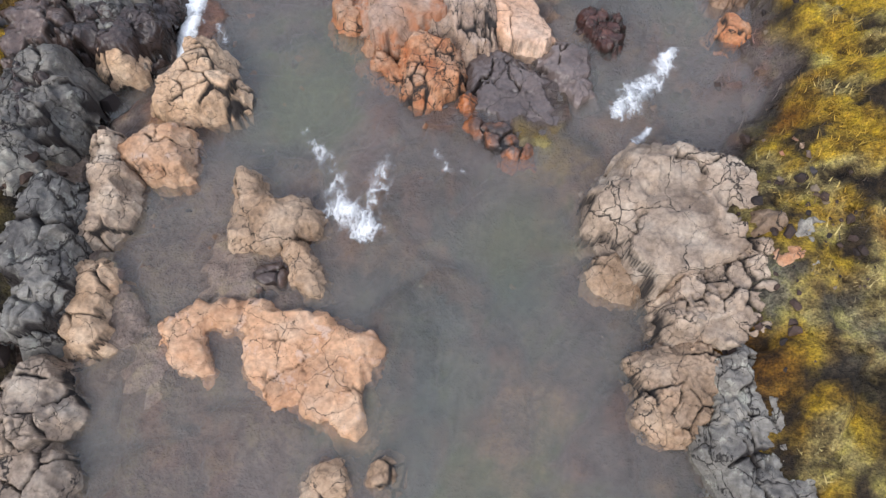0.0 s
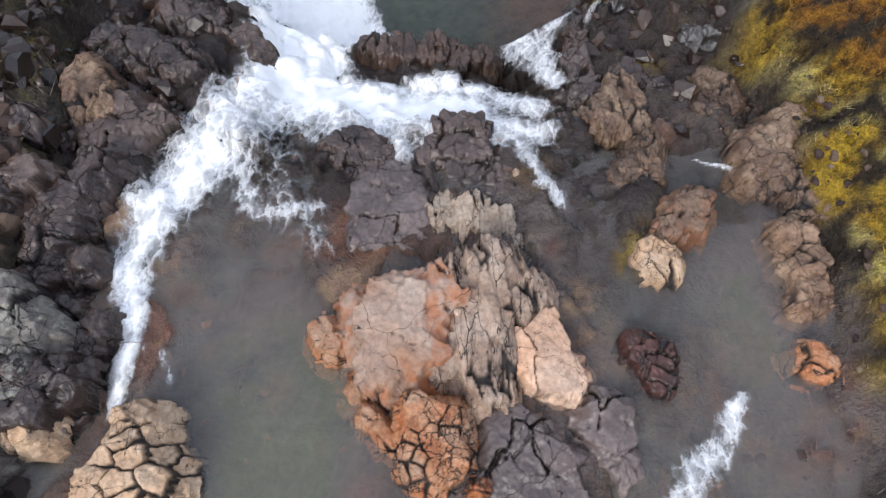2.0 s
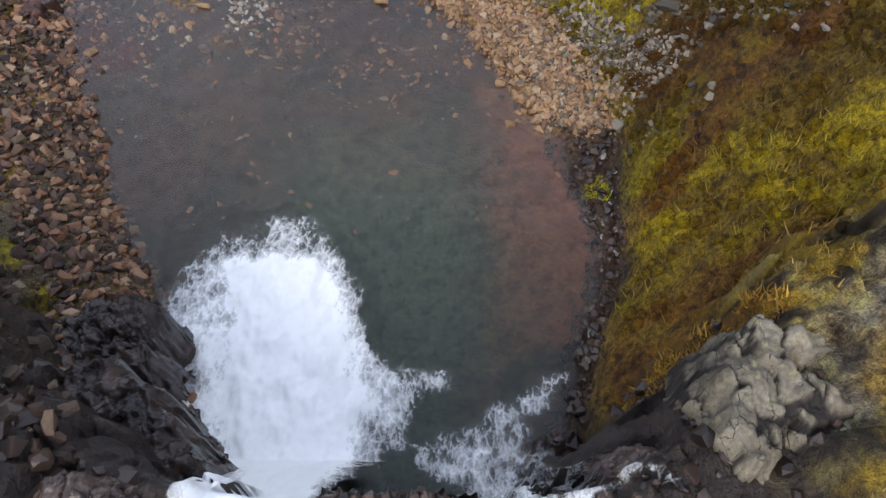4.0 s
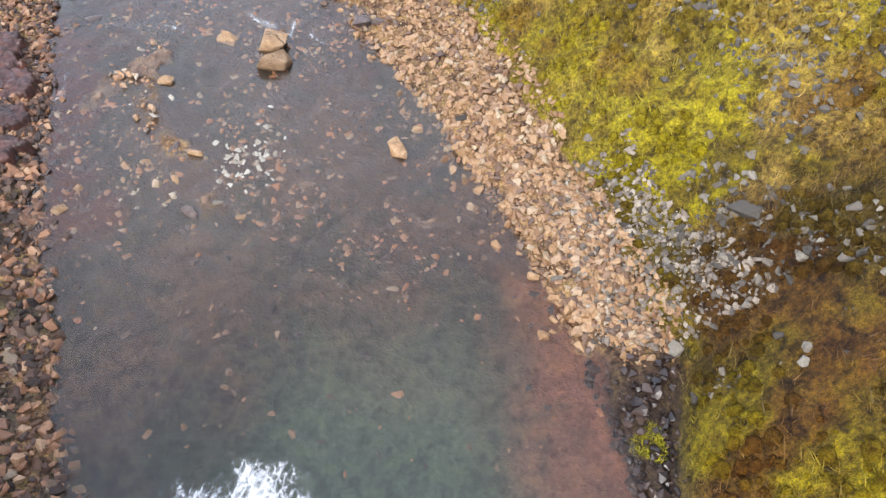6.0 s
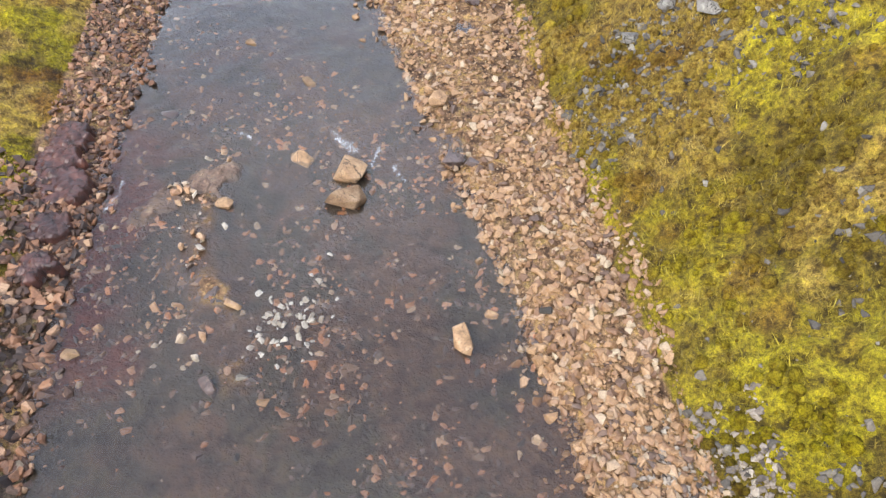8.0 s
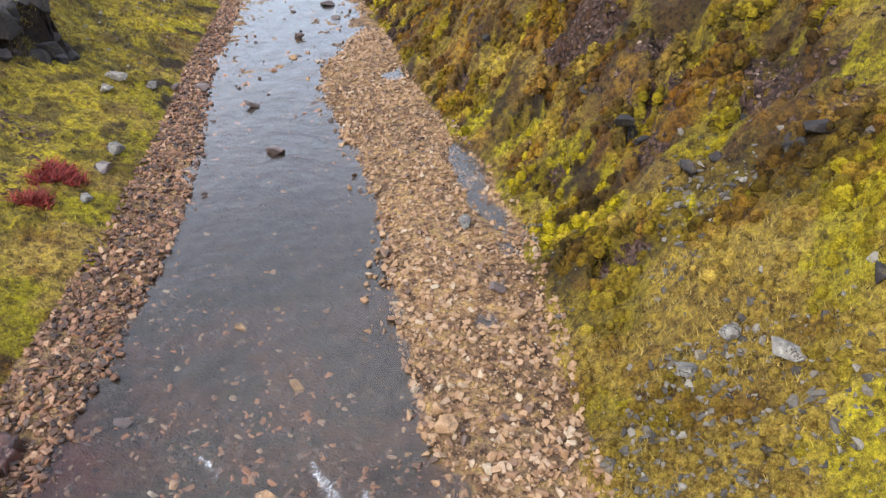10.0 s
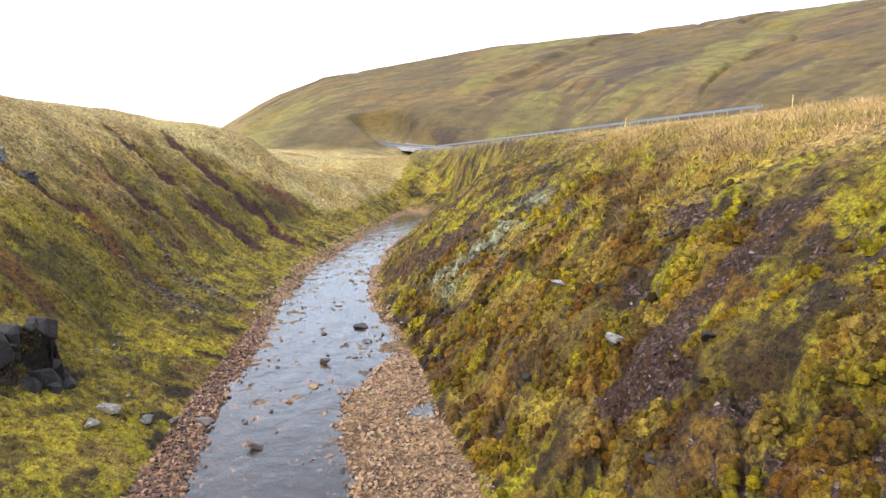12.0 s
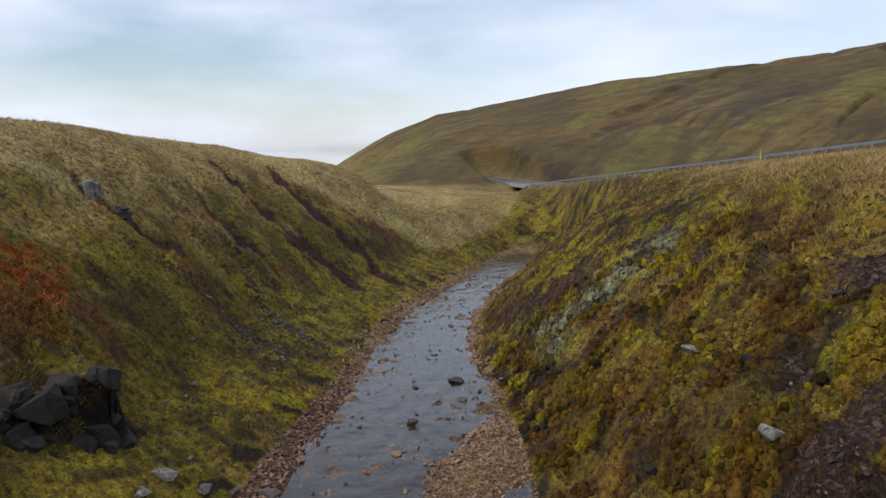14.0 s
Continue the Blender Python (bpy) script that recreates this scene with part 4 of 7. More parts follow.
    hc = blend(hc, (0.15, 0.095, 0.05), ease(0.4, 0.7, fbm(az * 0.2 - r * 0.01, az * 0.05 + r * 0.004, 5, 122)) * 0.5)
    gully = fbm(az * 0.55 - r * 0.045, az * 0.1 + r * 0.006, 5, 125, 0.62)
    hc = blend(hc, (0.30, 0.23, 0.075), ease(0.0, 0.5, fbm(az * 0.42 - r * 0.022, az * 0.05 + r * 0.003, 4, 127)) * 0.7)
    hc = blend(hc, (0.085, 0.055, 0.04), ease(0.42, 0.6, gully) * 0.65 * ease(-28, -20, az))
    hc = blend(hc, (0.13, 0.10, 0.035), ease(0.2, 0.45, fbm(az * 1.3 - r * 0.11, az * 0.3 + r * 0.015, 4, 129)) * 0.6)
    hc = blend(hc, (0.33, 0.30, 0.06), ease(0.45, 0.7, fbm(az * 0.25 - r * 0.012 + 9, az * 0.06 + r * 0.004, 4, 128)) * 0.5)
    hc = blend(hc, (0.15, 0.115, 0.042), ease(0.15, 0.6, fbm(x * 0.06, y * 0.06, 4, 123)) * 0.4)
    hc = blend(hc, (0.055, 0.036, 0.034), ease(8, 10, q) * ease(18, 11, q + 3 * n1) * ease(60, 90, s) * ease(205, 175, s) * 0.7 * ease(-0.5, 0.0, fbm(x * 0.06, y * 0.06, 4, 124)))
    col = blend(col, hc, hill)
    bare = bare * (1 - hill)
    grey_v = col.mean(axis=-1, keepdims=True)
    col = grey_v * np.clip(col / grey_v, 0.02, 3) ** 1.15 * np.clip(grey_v / 0.15, 0.3, 2.2) ** 0.1
    col = col * (0.4 + 0.1 * hill)[..., None] * (1.02, 0.985, 1.12)
    # gravel, shore and river bed
    gravel = (side <= 0) * ease(160, 152, y) * 1.0
    gc = blend(np.broadcast_to(np.array((0.23, 0.14, 0.08)), col.shape).copy(), (0.16, 0.1, 0.062), ease(-0.2, 0.5, n2))
    bed = blend(np.broadcast_to(np.array((0.09, 0.055, 0.045)), col.shape).copy(), (0.06, 0.048, 0.042), ease(-0.3, 0.5, n2))
    bed = blend(bed, (0.19, 0.092, 0.058), ease(0.2, 1.4, xx - (rw - 2.6)) * ease(30.5, 26.5, y) * ease(-0.6, 0.2, n1 + 0.3 * n4))
    bed = blend(bed, (0.2, 0.088, 0.064), ease(0.3, 1.6, xx - (rw - 3.8) + 0.3 * n2) * ease(26.5, 23.5, y) * ease(-0.7, 0.1, n1 + 0.3 * n4))
    bed = blend(bed, (0.055, 0.045, 0.042), ease(38, 50, y) * 0.7)
    bed = blend(bed, (0.085, 0.11, 0.092), ease(1.4, -1.2, np.abs(xx + 1.6) - 2.6) * ease(28, 22, y))
    bed = blend(bed, (0.1, 0.028, 0.022), ease(3.0, 0.8, xx - lw + 0.8 * n2) * ease(27, 29, y) * ease(38, 35, y) * 0.85)
    under = ease(0.03, -0.06, z - w)
    col = blend(col, blend(gc, bed, under), gravel)
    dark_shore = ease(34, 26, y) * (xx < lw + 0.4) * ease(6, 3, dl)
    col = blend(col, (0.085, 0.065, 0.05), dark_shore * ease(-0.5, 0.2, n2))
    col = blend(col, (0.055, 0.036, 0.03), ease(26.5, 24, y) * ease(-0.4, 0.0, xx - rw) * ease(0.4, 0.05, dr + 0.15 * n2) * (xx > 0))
    # bedrock of the stream and of the drop
    rc = blend(np.broadcast_to(np.array((0.14, 0.11, 0.102)), col.shape).copy(), (0.09, 0.068, 0.064), ease(-0.2, 0.6, n2))
    rc = blend(rc, (0.26, 0.17, 0.12), ease(0.25, 0.7, fbm(x * 1.1, y * 1.1, 4, 131)))
    rc = blend(rc, (0.30, 0.10, 0.04), ease(0.4, 0.9, fbm(x * 0.9, y * 0.9, 3, 132)) * 0.35)
    rc = blend(rc, (0.13, 0.14, 0.10), ease(0.5, 1.0, np.exp(-(((x + 1.9) / 0.9) ** 2 + ((y - 6.2) / 1.8) ** 2)) * 1.4) * 0.8)
    rc = blend(rc, (0.045, 0.034, 0.032), ease(6.8, 10, y) * ease(0.9, -0.1, n1 + 0.3 * n4))
    shelf = ease(-0.9, -1.5, x + 0.3 * n2) * ease(5.6, 4.8, y + 0.4 * n2)
    rc = blend(rc, (0.24, 0.185, 0.16), shelf * 0.8)
    rc = blend(rc, (0.12, 0.15, 0.15), np.exp(-(((x + 0.25 - 0.08 * (y - 1)) / 0.45) ** 2)) * ease(4.2, 2.5, y) * 0.8)
    rc = blend(rc, (0.42, 0.13, 0.05), ease(0.42, 0.62, fbm(x * 2.6, y * 1.6, 3, 133)) * ease(8.5, 7.5, y) * 0.15)
    blue = np.exp(-((((x - 0.95) / 0.38) ** 2 + ((y - 3.1) / 0.4) ** 2) ** 2)) + np.exp(-(((x + 0.3) / 0.2) ** 2 + ((y - 1.2) / 0.7) ** 2))
    rc = blend(rc, (0.035, 0.06, 0.07), np.clip(blue * (0.85 + 0.4 * n4), 0, 1))
    grey = ease(0.05, 0.5, out)
    rc = blend(rc, (0.035, 0.028, 0.02), grey)
    rc = blend(rc, (0.16, 0.145, 0.12), grey * ease(0.0, 0.4, n2))
    mossy = ease(0.4 - 0.3 * (x > 0), 0.9 - 0.4 * (x > 0), out + 0.35 * n2) * ease(-0.5, 0.0, n1 + 0.5 * n3 + 0.45 * (x > 0))
    mc = blend(np.broadcast_to(np.array((0.27, 0.17, 0.02)), col.shape).copy(), (0.30, 0.24, 0.10), ease(-0.2, 0.4, n4))
    mc = blend(mc, (0.17, 0.075, 0.01), ease(0.2, 0.7, n3))
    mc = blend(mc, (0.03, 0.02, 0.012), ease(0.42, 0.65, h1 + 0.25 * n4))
    right_moss = ease(3.9, 4.5, x + 0.3 * n2) * ease(8.5, 10, y)
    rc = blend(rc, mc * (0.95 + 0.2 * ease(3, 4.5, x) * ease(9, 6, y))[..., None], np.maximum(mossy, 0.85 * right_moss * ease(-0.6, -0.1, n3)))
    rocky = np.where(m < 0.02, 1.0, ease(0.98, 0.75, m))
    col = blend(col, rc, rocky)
    bare = np.where(gravel > 0, 0.0, bare) * (1 - rocky)
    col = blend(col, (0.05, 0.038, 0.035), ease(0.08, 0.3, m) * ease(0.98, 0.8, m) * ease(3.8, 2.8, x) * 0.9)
    # asphalt bench
    col = blend(col, (0.2, 0.15, 0.09), ease(6.5, 5, np.abs(q)) * ease(6.5, 11.5, np.abs(s - 138)) * ease(-80, -60, s) * ease(212, 200, s))
    wet = np.clip(rocky * (1 - grey) * 0.85 + under * gravel * 0.7 + ease(0.08, 0.3, m) * ease(0.98, 0.8, m) * 0.7, 0, 1)
    return np.clip(col, 0.005, 0.8), wet, np.clip(bare, 0, 1)


AXIS = smoothed([-60, 14, 22, 40, 60, 88, 120, 160, 420], [-0.5, -0.8, -2.0, -8.6, -19.0, -37.5, -50, -60, -60], 4.0)
rows_y = np.concatenate([
    -1.5 - np.cumsum(0.1 * 1.1 ** np.arange(1, 84))[::-1],
    np.arange(-1.5, 16, 0.1), np.arange(16, 44, 0.16), np.arange(44, 75, 0.21), np.arange(75, 120, 0.36), np.arange(120, 190, 0.8), np.arange(190, 520, 2.6),
    520 + np.cumsum(2.6 * 1.1 ** np.arange(1, 50))])
half = [0.0]
while half[-1] < 3200:
    d = half[-1]
    half.append(d + (0.095 if d < 9 else 0.095 + 0.015 * (d - 9) if d < 42 else 0.58 + 0.04 * (d - 42) if d < 85 else 2.3 if d < 300 else 2.3 + 0.12 * (d - 300)))
half = np.array(half)
right_half = np.concatenate([half[half < 130], 130 + np.cumsum(2.4 * 1.12 ** np.arange(45))])
cols_d = np.concatenate([-half[:0:-1], right_half])
GX, GY = np.meshgrid(cols_d, rows_y)
GX = GX + along(AXIS, GY)
GZ = ground_z(GX, GY)
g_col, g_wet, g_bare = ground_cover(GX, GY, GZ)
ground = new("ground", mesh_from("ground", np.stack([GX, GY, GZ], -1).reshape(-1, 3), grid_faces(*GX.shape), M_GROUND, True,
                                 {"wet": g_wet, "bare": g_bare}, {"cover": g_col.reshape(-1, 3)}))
tagged(ground, "rocky stream bed, mossy gorge slopes and dry grass hills", "ground", kind="structure")

# ---- water ----


def water_sheet(name, xs0, xs1, ys, cols, level, material, label, seed):
    t = np.linspace(0, 1, cols)[None, :]
    x = xs0[:, None] * (1 - t) + xs1[:, None] * t
    y = np.broadcast_to(ys[:, None], x.shape)
    z = level(x, y)
    if seed == 2:
        z = np.where(y > 9.2, np.minimum(z, ground_z(x, y) + 0.05), z)
    deep = np.clip((z - ground_z(x, y)) / 0.8, 0, 1) if seed == 1 else np.clip(0.3 + (z - ground_z(x, y)) / 0.7, 0, 1)
    faces = grid_faces(*x.shape)
    if seed == 2:
        dry = (((z - ground_z(x, y)) > 0.5) & (y > 8.5)) | (fall_mix(x, y) > 0.02) | ((y > 10.5) & (np.abs(x + 0.6) > 1.9)) | (y > 12.4)
        faces = faces[~dry.ravel()[faces].any(axis=1)]
    ob = new(name, mesh_from(name, np.stack([x, y, z], -1).reshape(-1, 3), faces, material, True, {"depth": deep}))
    ob.visible_shadow = False
    return tagged(ob, label, "river", kind="structure")


def river_level(x, y):
    chop = 0.012 + 0.03 * ease(58, 66, y)
    return along(RIVER_Z, y) + chop * fbm(x * 1.6, y * 1.6, 3, 141)


def stream_level(x, y):
    zc = along(STREAM_Z, y)
    side = ease(1.2, 3.4, np.abs(x + 0.6))
    zs = np.interp(y, [-60, 0, 6, 9, 12, 16], [1.2, 0.38, 0.06, -0.36, -0.82, -1.1])
    return zc * (1 - side) + np.maximum(zc, zs) * side - 0.02 + 0.012 * fbm(x * 2.5, y * 2.5, 3, 142)


ry = np.concatenate([np.arange(13.6, 60, 0.3), np.arange(60, 205, 0.6)])
water_sheet("river_water", along(LEFT_WATER, ry) - 1.2, np.maximum(along(RIGHT_FOOT, ry), along(RIGHT_WATER, ry)) + 0.7, ry, 60, river_level, M_RIVER,
            "clear shallow grey-brown river reflecting a pale sky", 1)
uy = np.concatenate([np.arange(-45, -2, 0.5), np.arange(-2, 13.3, 0.12)])
water_sheet("stream_water", np.full(len(uy), -5.2), np.full(len(uy), 4.7), uy, 100, stream_level, M_STREAM,
            "clear shallow stream over brown bedrock above the waterfall", 2)

# ---- white water of the fall ----
BRANCHES = []


def flow(strength, *points):
    """A branch of white water: x, y and half width along it."""
    BRANCHES.append((points, strength))


flow(0.56, (-3.7, 6.7, 0.13), (-3.75, 7.6, 0.2), (-3.95, 8.5, 0.42), (-3.75, 9.5, 0.6), (-3.3, 10.5, 0.8), (-2.9, 11.4, 0.85), (-2.45, 12.4, 0.72))
flow(0.5, (1.3, 10.9, 0.5), (0.5, 11.1, 0.8), (-0.4, 11.1, 0.95), (-1.3, 11.1, 1.0), (-2.2, 11.6, 1.0))
flow(0.75, (0.3, 11.5, 0.5), (-1.0, 11.6, 0.7), (-2.2, 11.9, 0.9))
flow(1.05, (-2.45, 12.2, 0.55), (-2.45, 13.0, 0.55), (-2.5, 13.8, 0.55), (-2.65, 15.0, 0.85), (-3.3, 16.8, 1.7), (-3.75, 18.6, 1.75), (-4.0, 19.6, 1.3))
flow(0.42, (1.05, 10.9, 0.4), (1.25, 10.2, 0.22), (1.45, 9.5, 0.18))
flow(0.42, (-0.6, 11.0, 0.35), (-0.7, 10.1, 0.26))
flow(0.36, (-2.9, 10.3, 0.5), (-2.6, 9.4, 0.4), (-1.7, 9.2, 0.3))
flow(0.24, (-2.4, 10.4, 0.8), (-2.2, 9.6, 0.75), (-1.6, 8.7, 0.45))
flow(0.45, (1.75, 12.1, 0.3), (1.6, 12.8, 0.45), (1.3, 13.6, 0.55), (1.1, 14.6, 0.65), (0.8, 15.8, 0.8))
flow(0.3, (2.9, 13.7, 0.25), (2.2, 14.2, 0.5), (1.4, 14.9, 0.6))
flow(0.36, (2.5, 14.0, 0.2), (1.7, 14.4, 0.4), (0.6, 15.3, 0.5), (-0.3, 15.9, 0.4))
flow(0.4, (2.9, 14.3, 0.3), (1.9, 14.5, 0.5), (0.9, 15.2, 0.5), (-0.2, 15.6, 0.3))
flow(0.35, (1.7, 12.0, 0.25), (1.3, 13.0, 0.3))
flow(0.3, (0.7, 14.9, 0.6), (1.5, 15.5, 0.8), (2.4, 15.5, 0.5))
flow(0.25, (0.0, 15.6, 0.4), (1.2, 16.1, 0.5))
flow(0.3, (-0.6, 16.0, 0.45), (0.3, 15.9, 0.7), (1.0, 16.3, 0.9), (1.7, 16.8, 0.8), (2.4, 16.9, 0.5))
flow(0.36, (1.1, 14.4, 0.7), (1.5, 15.4, 0.9), (1.6, 16.4, 0.8))
flow(0.36, (2.5, 14.0, 0.25), (1.6, 13.3, 0.45), (1.2, 14.0, 0.5))
flow(0.5, (1.3, 11.5, 0.35), (0.5, 12.1, 0.45), (-0.4, 12.2, 0.5), (-1.4, 12.3, 0.5))
flow(0.34, (-3.4, 17.0, 2.4), (-4.0, 19.2, 2.2), (-4.2, 21.2, 1.7))
flow(0.26, (-1.86, 5.65, 0.1), (-1.65, 5.0, 0.3), (-1.3, 4.4, 0.45), (-1.05, 3.85, 0.4))
flow(0.46, (-1.25, 4.1, 0.3), (-1.0, 3.75, 0.28))
flow(0.27, (-0.7, 4.7, 0.35), (-1.0, 3.95, 0.4))
flow(0.2, (-0.1, 4.95, 0.2), (-0.05, 4.6, 0.2), (0.25, 4.5, 0.2))
flow(0.42, (3.3, 6.9, 0.12), (3.0, 6.4, 0.2), (2.65, 6.0, 0.3), (2.3, 5.6, 0.22))
flow(0.36, (2.65, 5.3, 0.14), (2.45, 5.1, 0.12))
flow(0.3, (-3.3, 7.3, 0.12), (-3.2, 6.9, 0.1))
flow(0.5, (3.45, 10.2, 0.05), (3.75, 9.95, 0.1))
flow(0.3, (-5.0, 8.6, 0.1), (-4.8, 8.9, 0.1))
flow(0.22, (-5.6, 12.2, 0.15), (-4.6, 12.0, 0.15))
flow(0.25, (-10.8, 37.25, 0.25), (-10.1, 37.05, 0.35))
flow(0.27, (-8.1, 38.1, 0.25), (-7.1, 37.4, 0.4))
flow(0.26, (-6.5, 37.8, 0.22), (-6.3, 37.0, 0.35))
flow(0.25, (-5.6, 37.2, 0.2), (-5.2, 36.6, 0.3))
flow(0.25, (-13.1, 34.4, 0.2), (-13.1, 33.2, 0.28))
flow(0.22, (-7.6, 40.6, 0.15), (-7.0, 40.6, 0.2))


def branch_foam(x, y):
    f = np.full(x.shape, -0.5)
    for pts, strength in BRANCHES:
        for (ax, ay, aw), (bx, by, bw) in zip(pts[:-1], pts[1:]):
            t = np.clip(((x - ax) * (bx - ax) + (y - ay) * (by - ay)) / ((bx - ax) ** 2 + (by - ay) ** 2), 0, 1)
            d = np.hypot(x - ax - t * (bx - ax), y - ay - t * (by - ay)) / (aw + t * (bw - aw))
            f = np.maximum(f, strength * 1.25 - 0.55 * d**1.5)
    return f


def fall_surface(x, y):
    """The height of the running water: on rock or pool, and in a free arc below the lip."""
    base = np.maximum(ground_z(x, y), np.where(y < 13.6, stream_level(x, y), along(RIVER_Z, y)))
    arc = -2.1 - 4.9 * np.clip((y - 13.0) / 2.6, 0, 1) ** 1.5
    arc = np.where((y > 12.9) & (y < 15.8) & (x < -1.2) & (x > -4.6), arc, -99)
    return np.maximum(base, arc)


def foam_sheet(name, x0, x1, y0, y1, step, label):
    xs, ys = np.arange(x0, x1, step), np.arange(y0, y1, step)
    x, y = np.meshgrid(xs, ys)
    sway = 0.1 + 0.3 * ease(14.5, 16.5, y) * ease(25, 22, y)
    f = branch_foam(x + sway * fbm(x * 1.3, y * 1.3, 3, 151), y + sway * fbm(x * 1.3, y * 1.3, 3, 152))
    pool = ease(16.2, 17.6, y) * ease(25, 23.5, y)
    fringe = np.where(f < 0.5, 0.5 - (0.5 - f) * 0.6, f) + 0.26 * fbm(x * 0.8, y * 0.8, 4, 154) - 0.7 * ease(21.6, 23.2, y) - 0.7 * ease(-6.2, -7.0, x + 0.15 * (y - 17)) - 0.6 * ease(-1.9, -0.7, x + 0.3 * (y - 17.5)) * ease(17.4, 18.3, y)
    f = f + pool * (fringe - f)
    flow = np.where(y < 13, stream_level(x, np.minimum(y, 13)), np.maximum(-2.1 - 4.9 * np.clip((y - 13.0) / 2.6, 0, 1) ** 1.5, -7.0))
    f = f - 1.3 * ease(0.25, 0.9, ground_z(x, y) - flow) * ease(13.0, 13.8, y) * ease(30, 25, y) * np.where((x < -3.3) | (x > 3), 1, 0)
    z = fall_surface(x, y) + 0.03 + np.clip(f, 0, 1) * np.maximum(0.1 + 0.1 * fbm(x * 3.2, y * 1.9, 4, 153), 0.015)
    keep = f > -0.15
    faces = grid_faces(*x.shape)
    faces = faces[keep.ravel()[faces].any(axis=1)]
    used = np.unique(faces)
    back = np.zeros(x.size, int)
    back[used] = np.arange(len(used))
    v = np.stack([x, y, z], -1).reshape(-1, 3)[used]
    ob = new(name, mesh_from(name, v, back[faces], M_FOAM, True, {"foam": f.ravel()[used]}))
    return tagged(ob, label, "waterfall", kind="structure")


foam_sheet("waterfall", -7.7, 4.0, 7.41, 23.8, 0.055, "white foaming waterfall plunging over a dark rock lip")
foam_sheet("rapids", -2.4, 3.8, 3.0, 7.4, 0.05, "small white rapids between stream boulders")

foam_sheet("left_rapids", -5.5, -2.41, 6.3, 7.4, 0.05, "thin thread of white water between rocks")
foam_sheet("riffle_foam", -14.0, -3.5, 32.0, 41.2, 0.06, "small white ripples round river stones")

# ---- road, guard rail and bridge ----


def road_point(s, q, h=0.0):
    return Vector((ROAD_FROM[0] + s * ROAD_WAY[0] + q * ROAD_ACROSS[0], ROAD_FROM[1] + s * ROAD_WAY[1] + q * ROAD_ACROSS[1], float(road_z(s)) + h))


def ribbon(name, profile, s_list, material):
    """A closed section (q, h) drawn along the road."""
    vs = [road_point(s, q, h)[:] for s in s_list for q, h in profile]
    n = len(profile)
    fs = [[i * n + k, i * n + (k + 1) % n, (i + 1) * n + (k + 1) % n, (i + 1) * n + k] for i in range(len(s_list) - 1) for k in range(n)]
    return mesh_from(name, vs, fs, material)


road = new("road", ribbon("road", [(-3.4, 0.02), (3.4, 0.02), (3.4, -0.25), (-3.4, -0.25)], list(np.arange(-80, 205, 3.0)), M_ASPHALT))
tagged(road, "narrow grey asphalt road along the hillside", "road", kind="structure")


def guard_rail(q, s0, s1):
    root = new("guard_rail", None)
    root.matrix_world = Matrix.Translation(road_point(s0, q))
    tagged(root, "long galvanised steel guard rail on short posts", "guard rail", "rails along the road")
    wave = [(0.0, 0.42), (0.05, 0.47), (0.0, 0.53), (0.0, 0.57), (0.05, 0.63), (0.0, 0.7), (-0.03, 0.7), (0.02, 0.63), (-0.03, 0.57), (-0.03, 0.53), (0.02, 0.47), (-0.03, 0.42)]
    rail = new("rail", ribbon("rail", [(q + a, h) for a, h in wave], list(np.arange(s0, s1 + 0.1, 2.0)), M_STEEL))
    rail.parent = root
    rail.matrix_parent_inverse = root.matrix_world.inverted()
    bm = bmesh.new()
    add_box(bm, 0, 0, 0.25, 0.09, 0.12, 0.95, 0.01)
    post = None
    for s in np.arange(s0 + 1, s1, 2.0):
        if post is None:
            post = part("post", bm, M_STEEL, root)
            one = post
        else:
            one = new("post", post.data)
            one.parent = root
        one.matrix_local = root.matrix_world.inverted() @ Matrix.Translation(road_point(s, q + 0.07))
    return root


guard_rail(-3.9, 2.0, 176.0)
guard_rail(3.9, 58.0, 176.0)


def delineator(s, q):
    root = new("marker_post", None)
    root.matrix_world = Matrix.Translation(road_point(s, q, -0.1))
    tagged(root, "thin yellow roadside marker post beside the asphalt", "marker post", "marker posts along the road")
    bm = bmesh.new()
    add_box(bm, 0, 0, 0.55, 0.09, 0.05, 1.3, 0.012)
    part("stake", bm, M_YELLOW, root)
    bm = bmesh.new()
    add_box(bm, 0, 0, 1.02, 0.094, 0.056, 0.16)
    part("reflector", bm, M_STEEL, root, "pale reflector band")
    return root


MARKER = delineator(-2.0, -4.3)
for ms, mq in ((40, 4.4), (62, 4.4), (86, 4.4), (25, -4.4)):
    copy_thing(MARKER, Matrix.Translation(road_point(ms, mq, -0.1)))


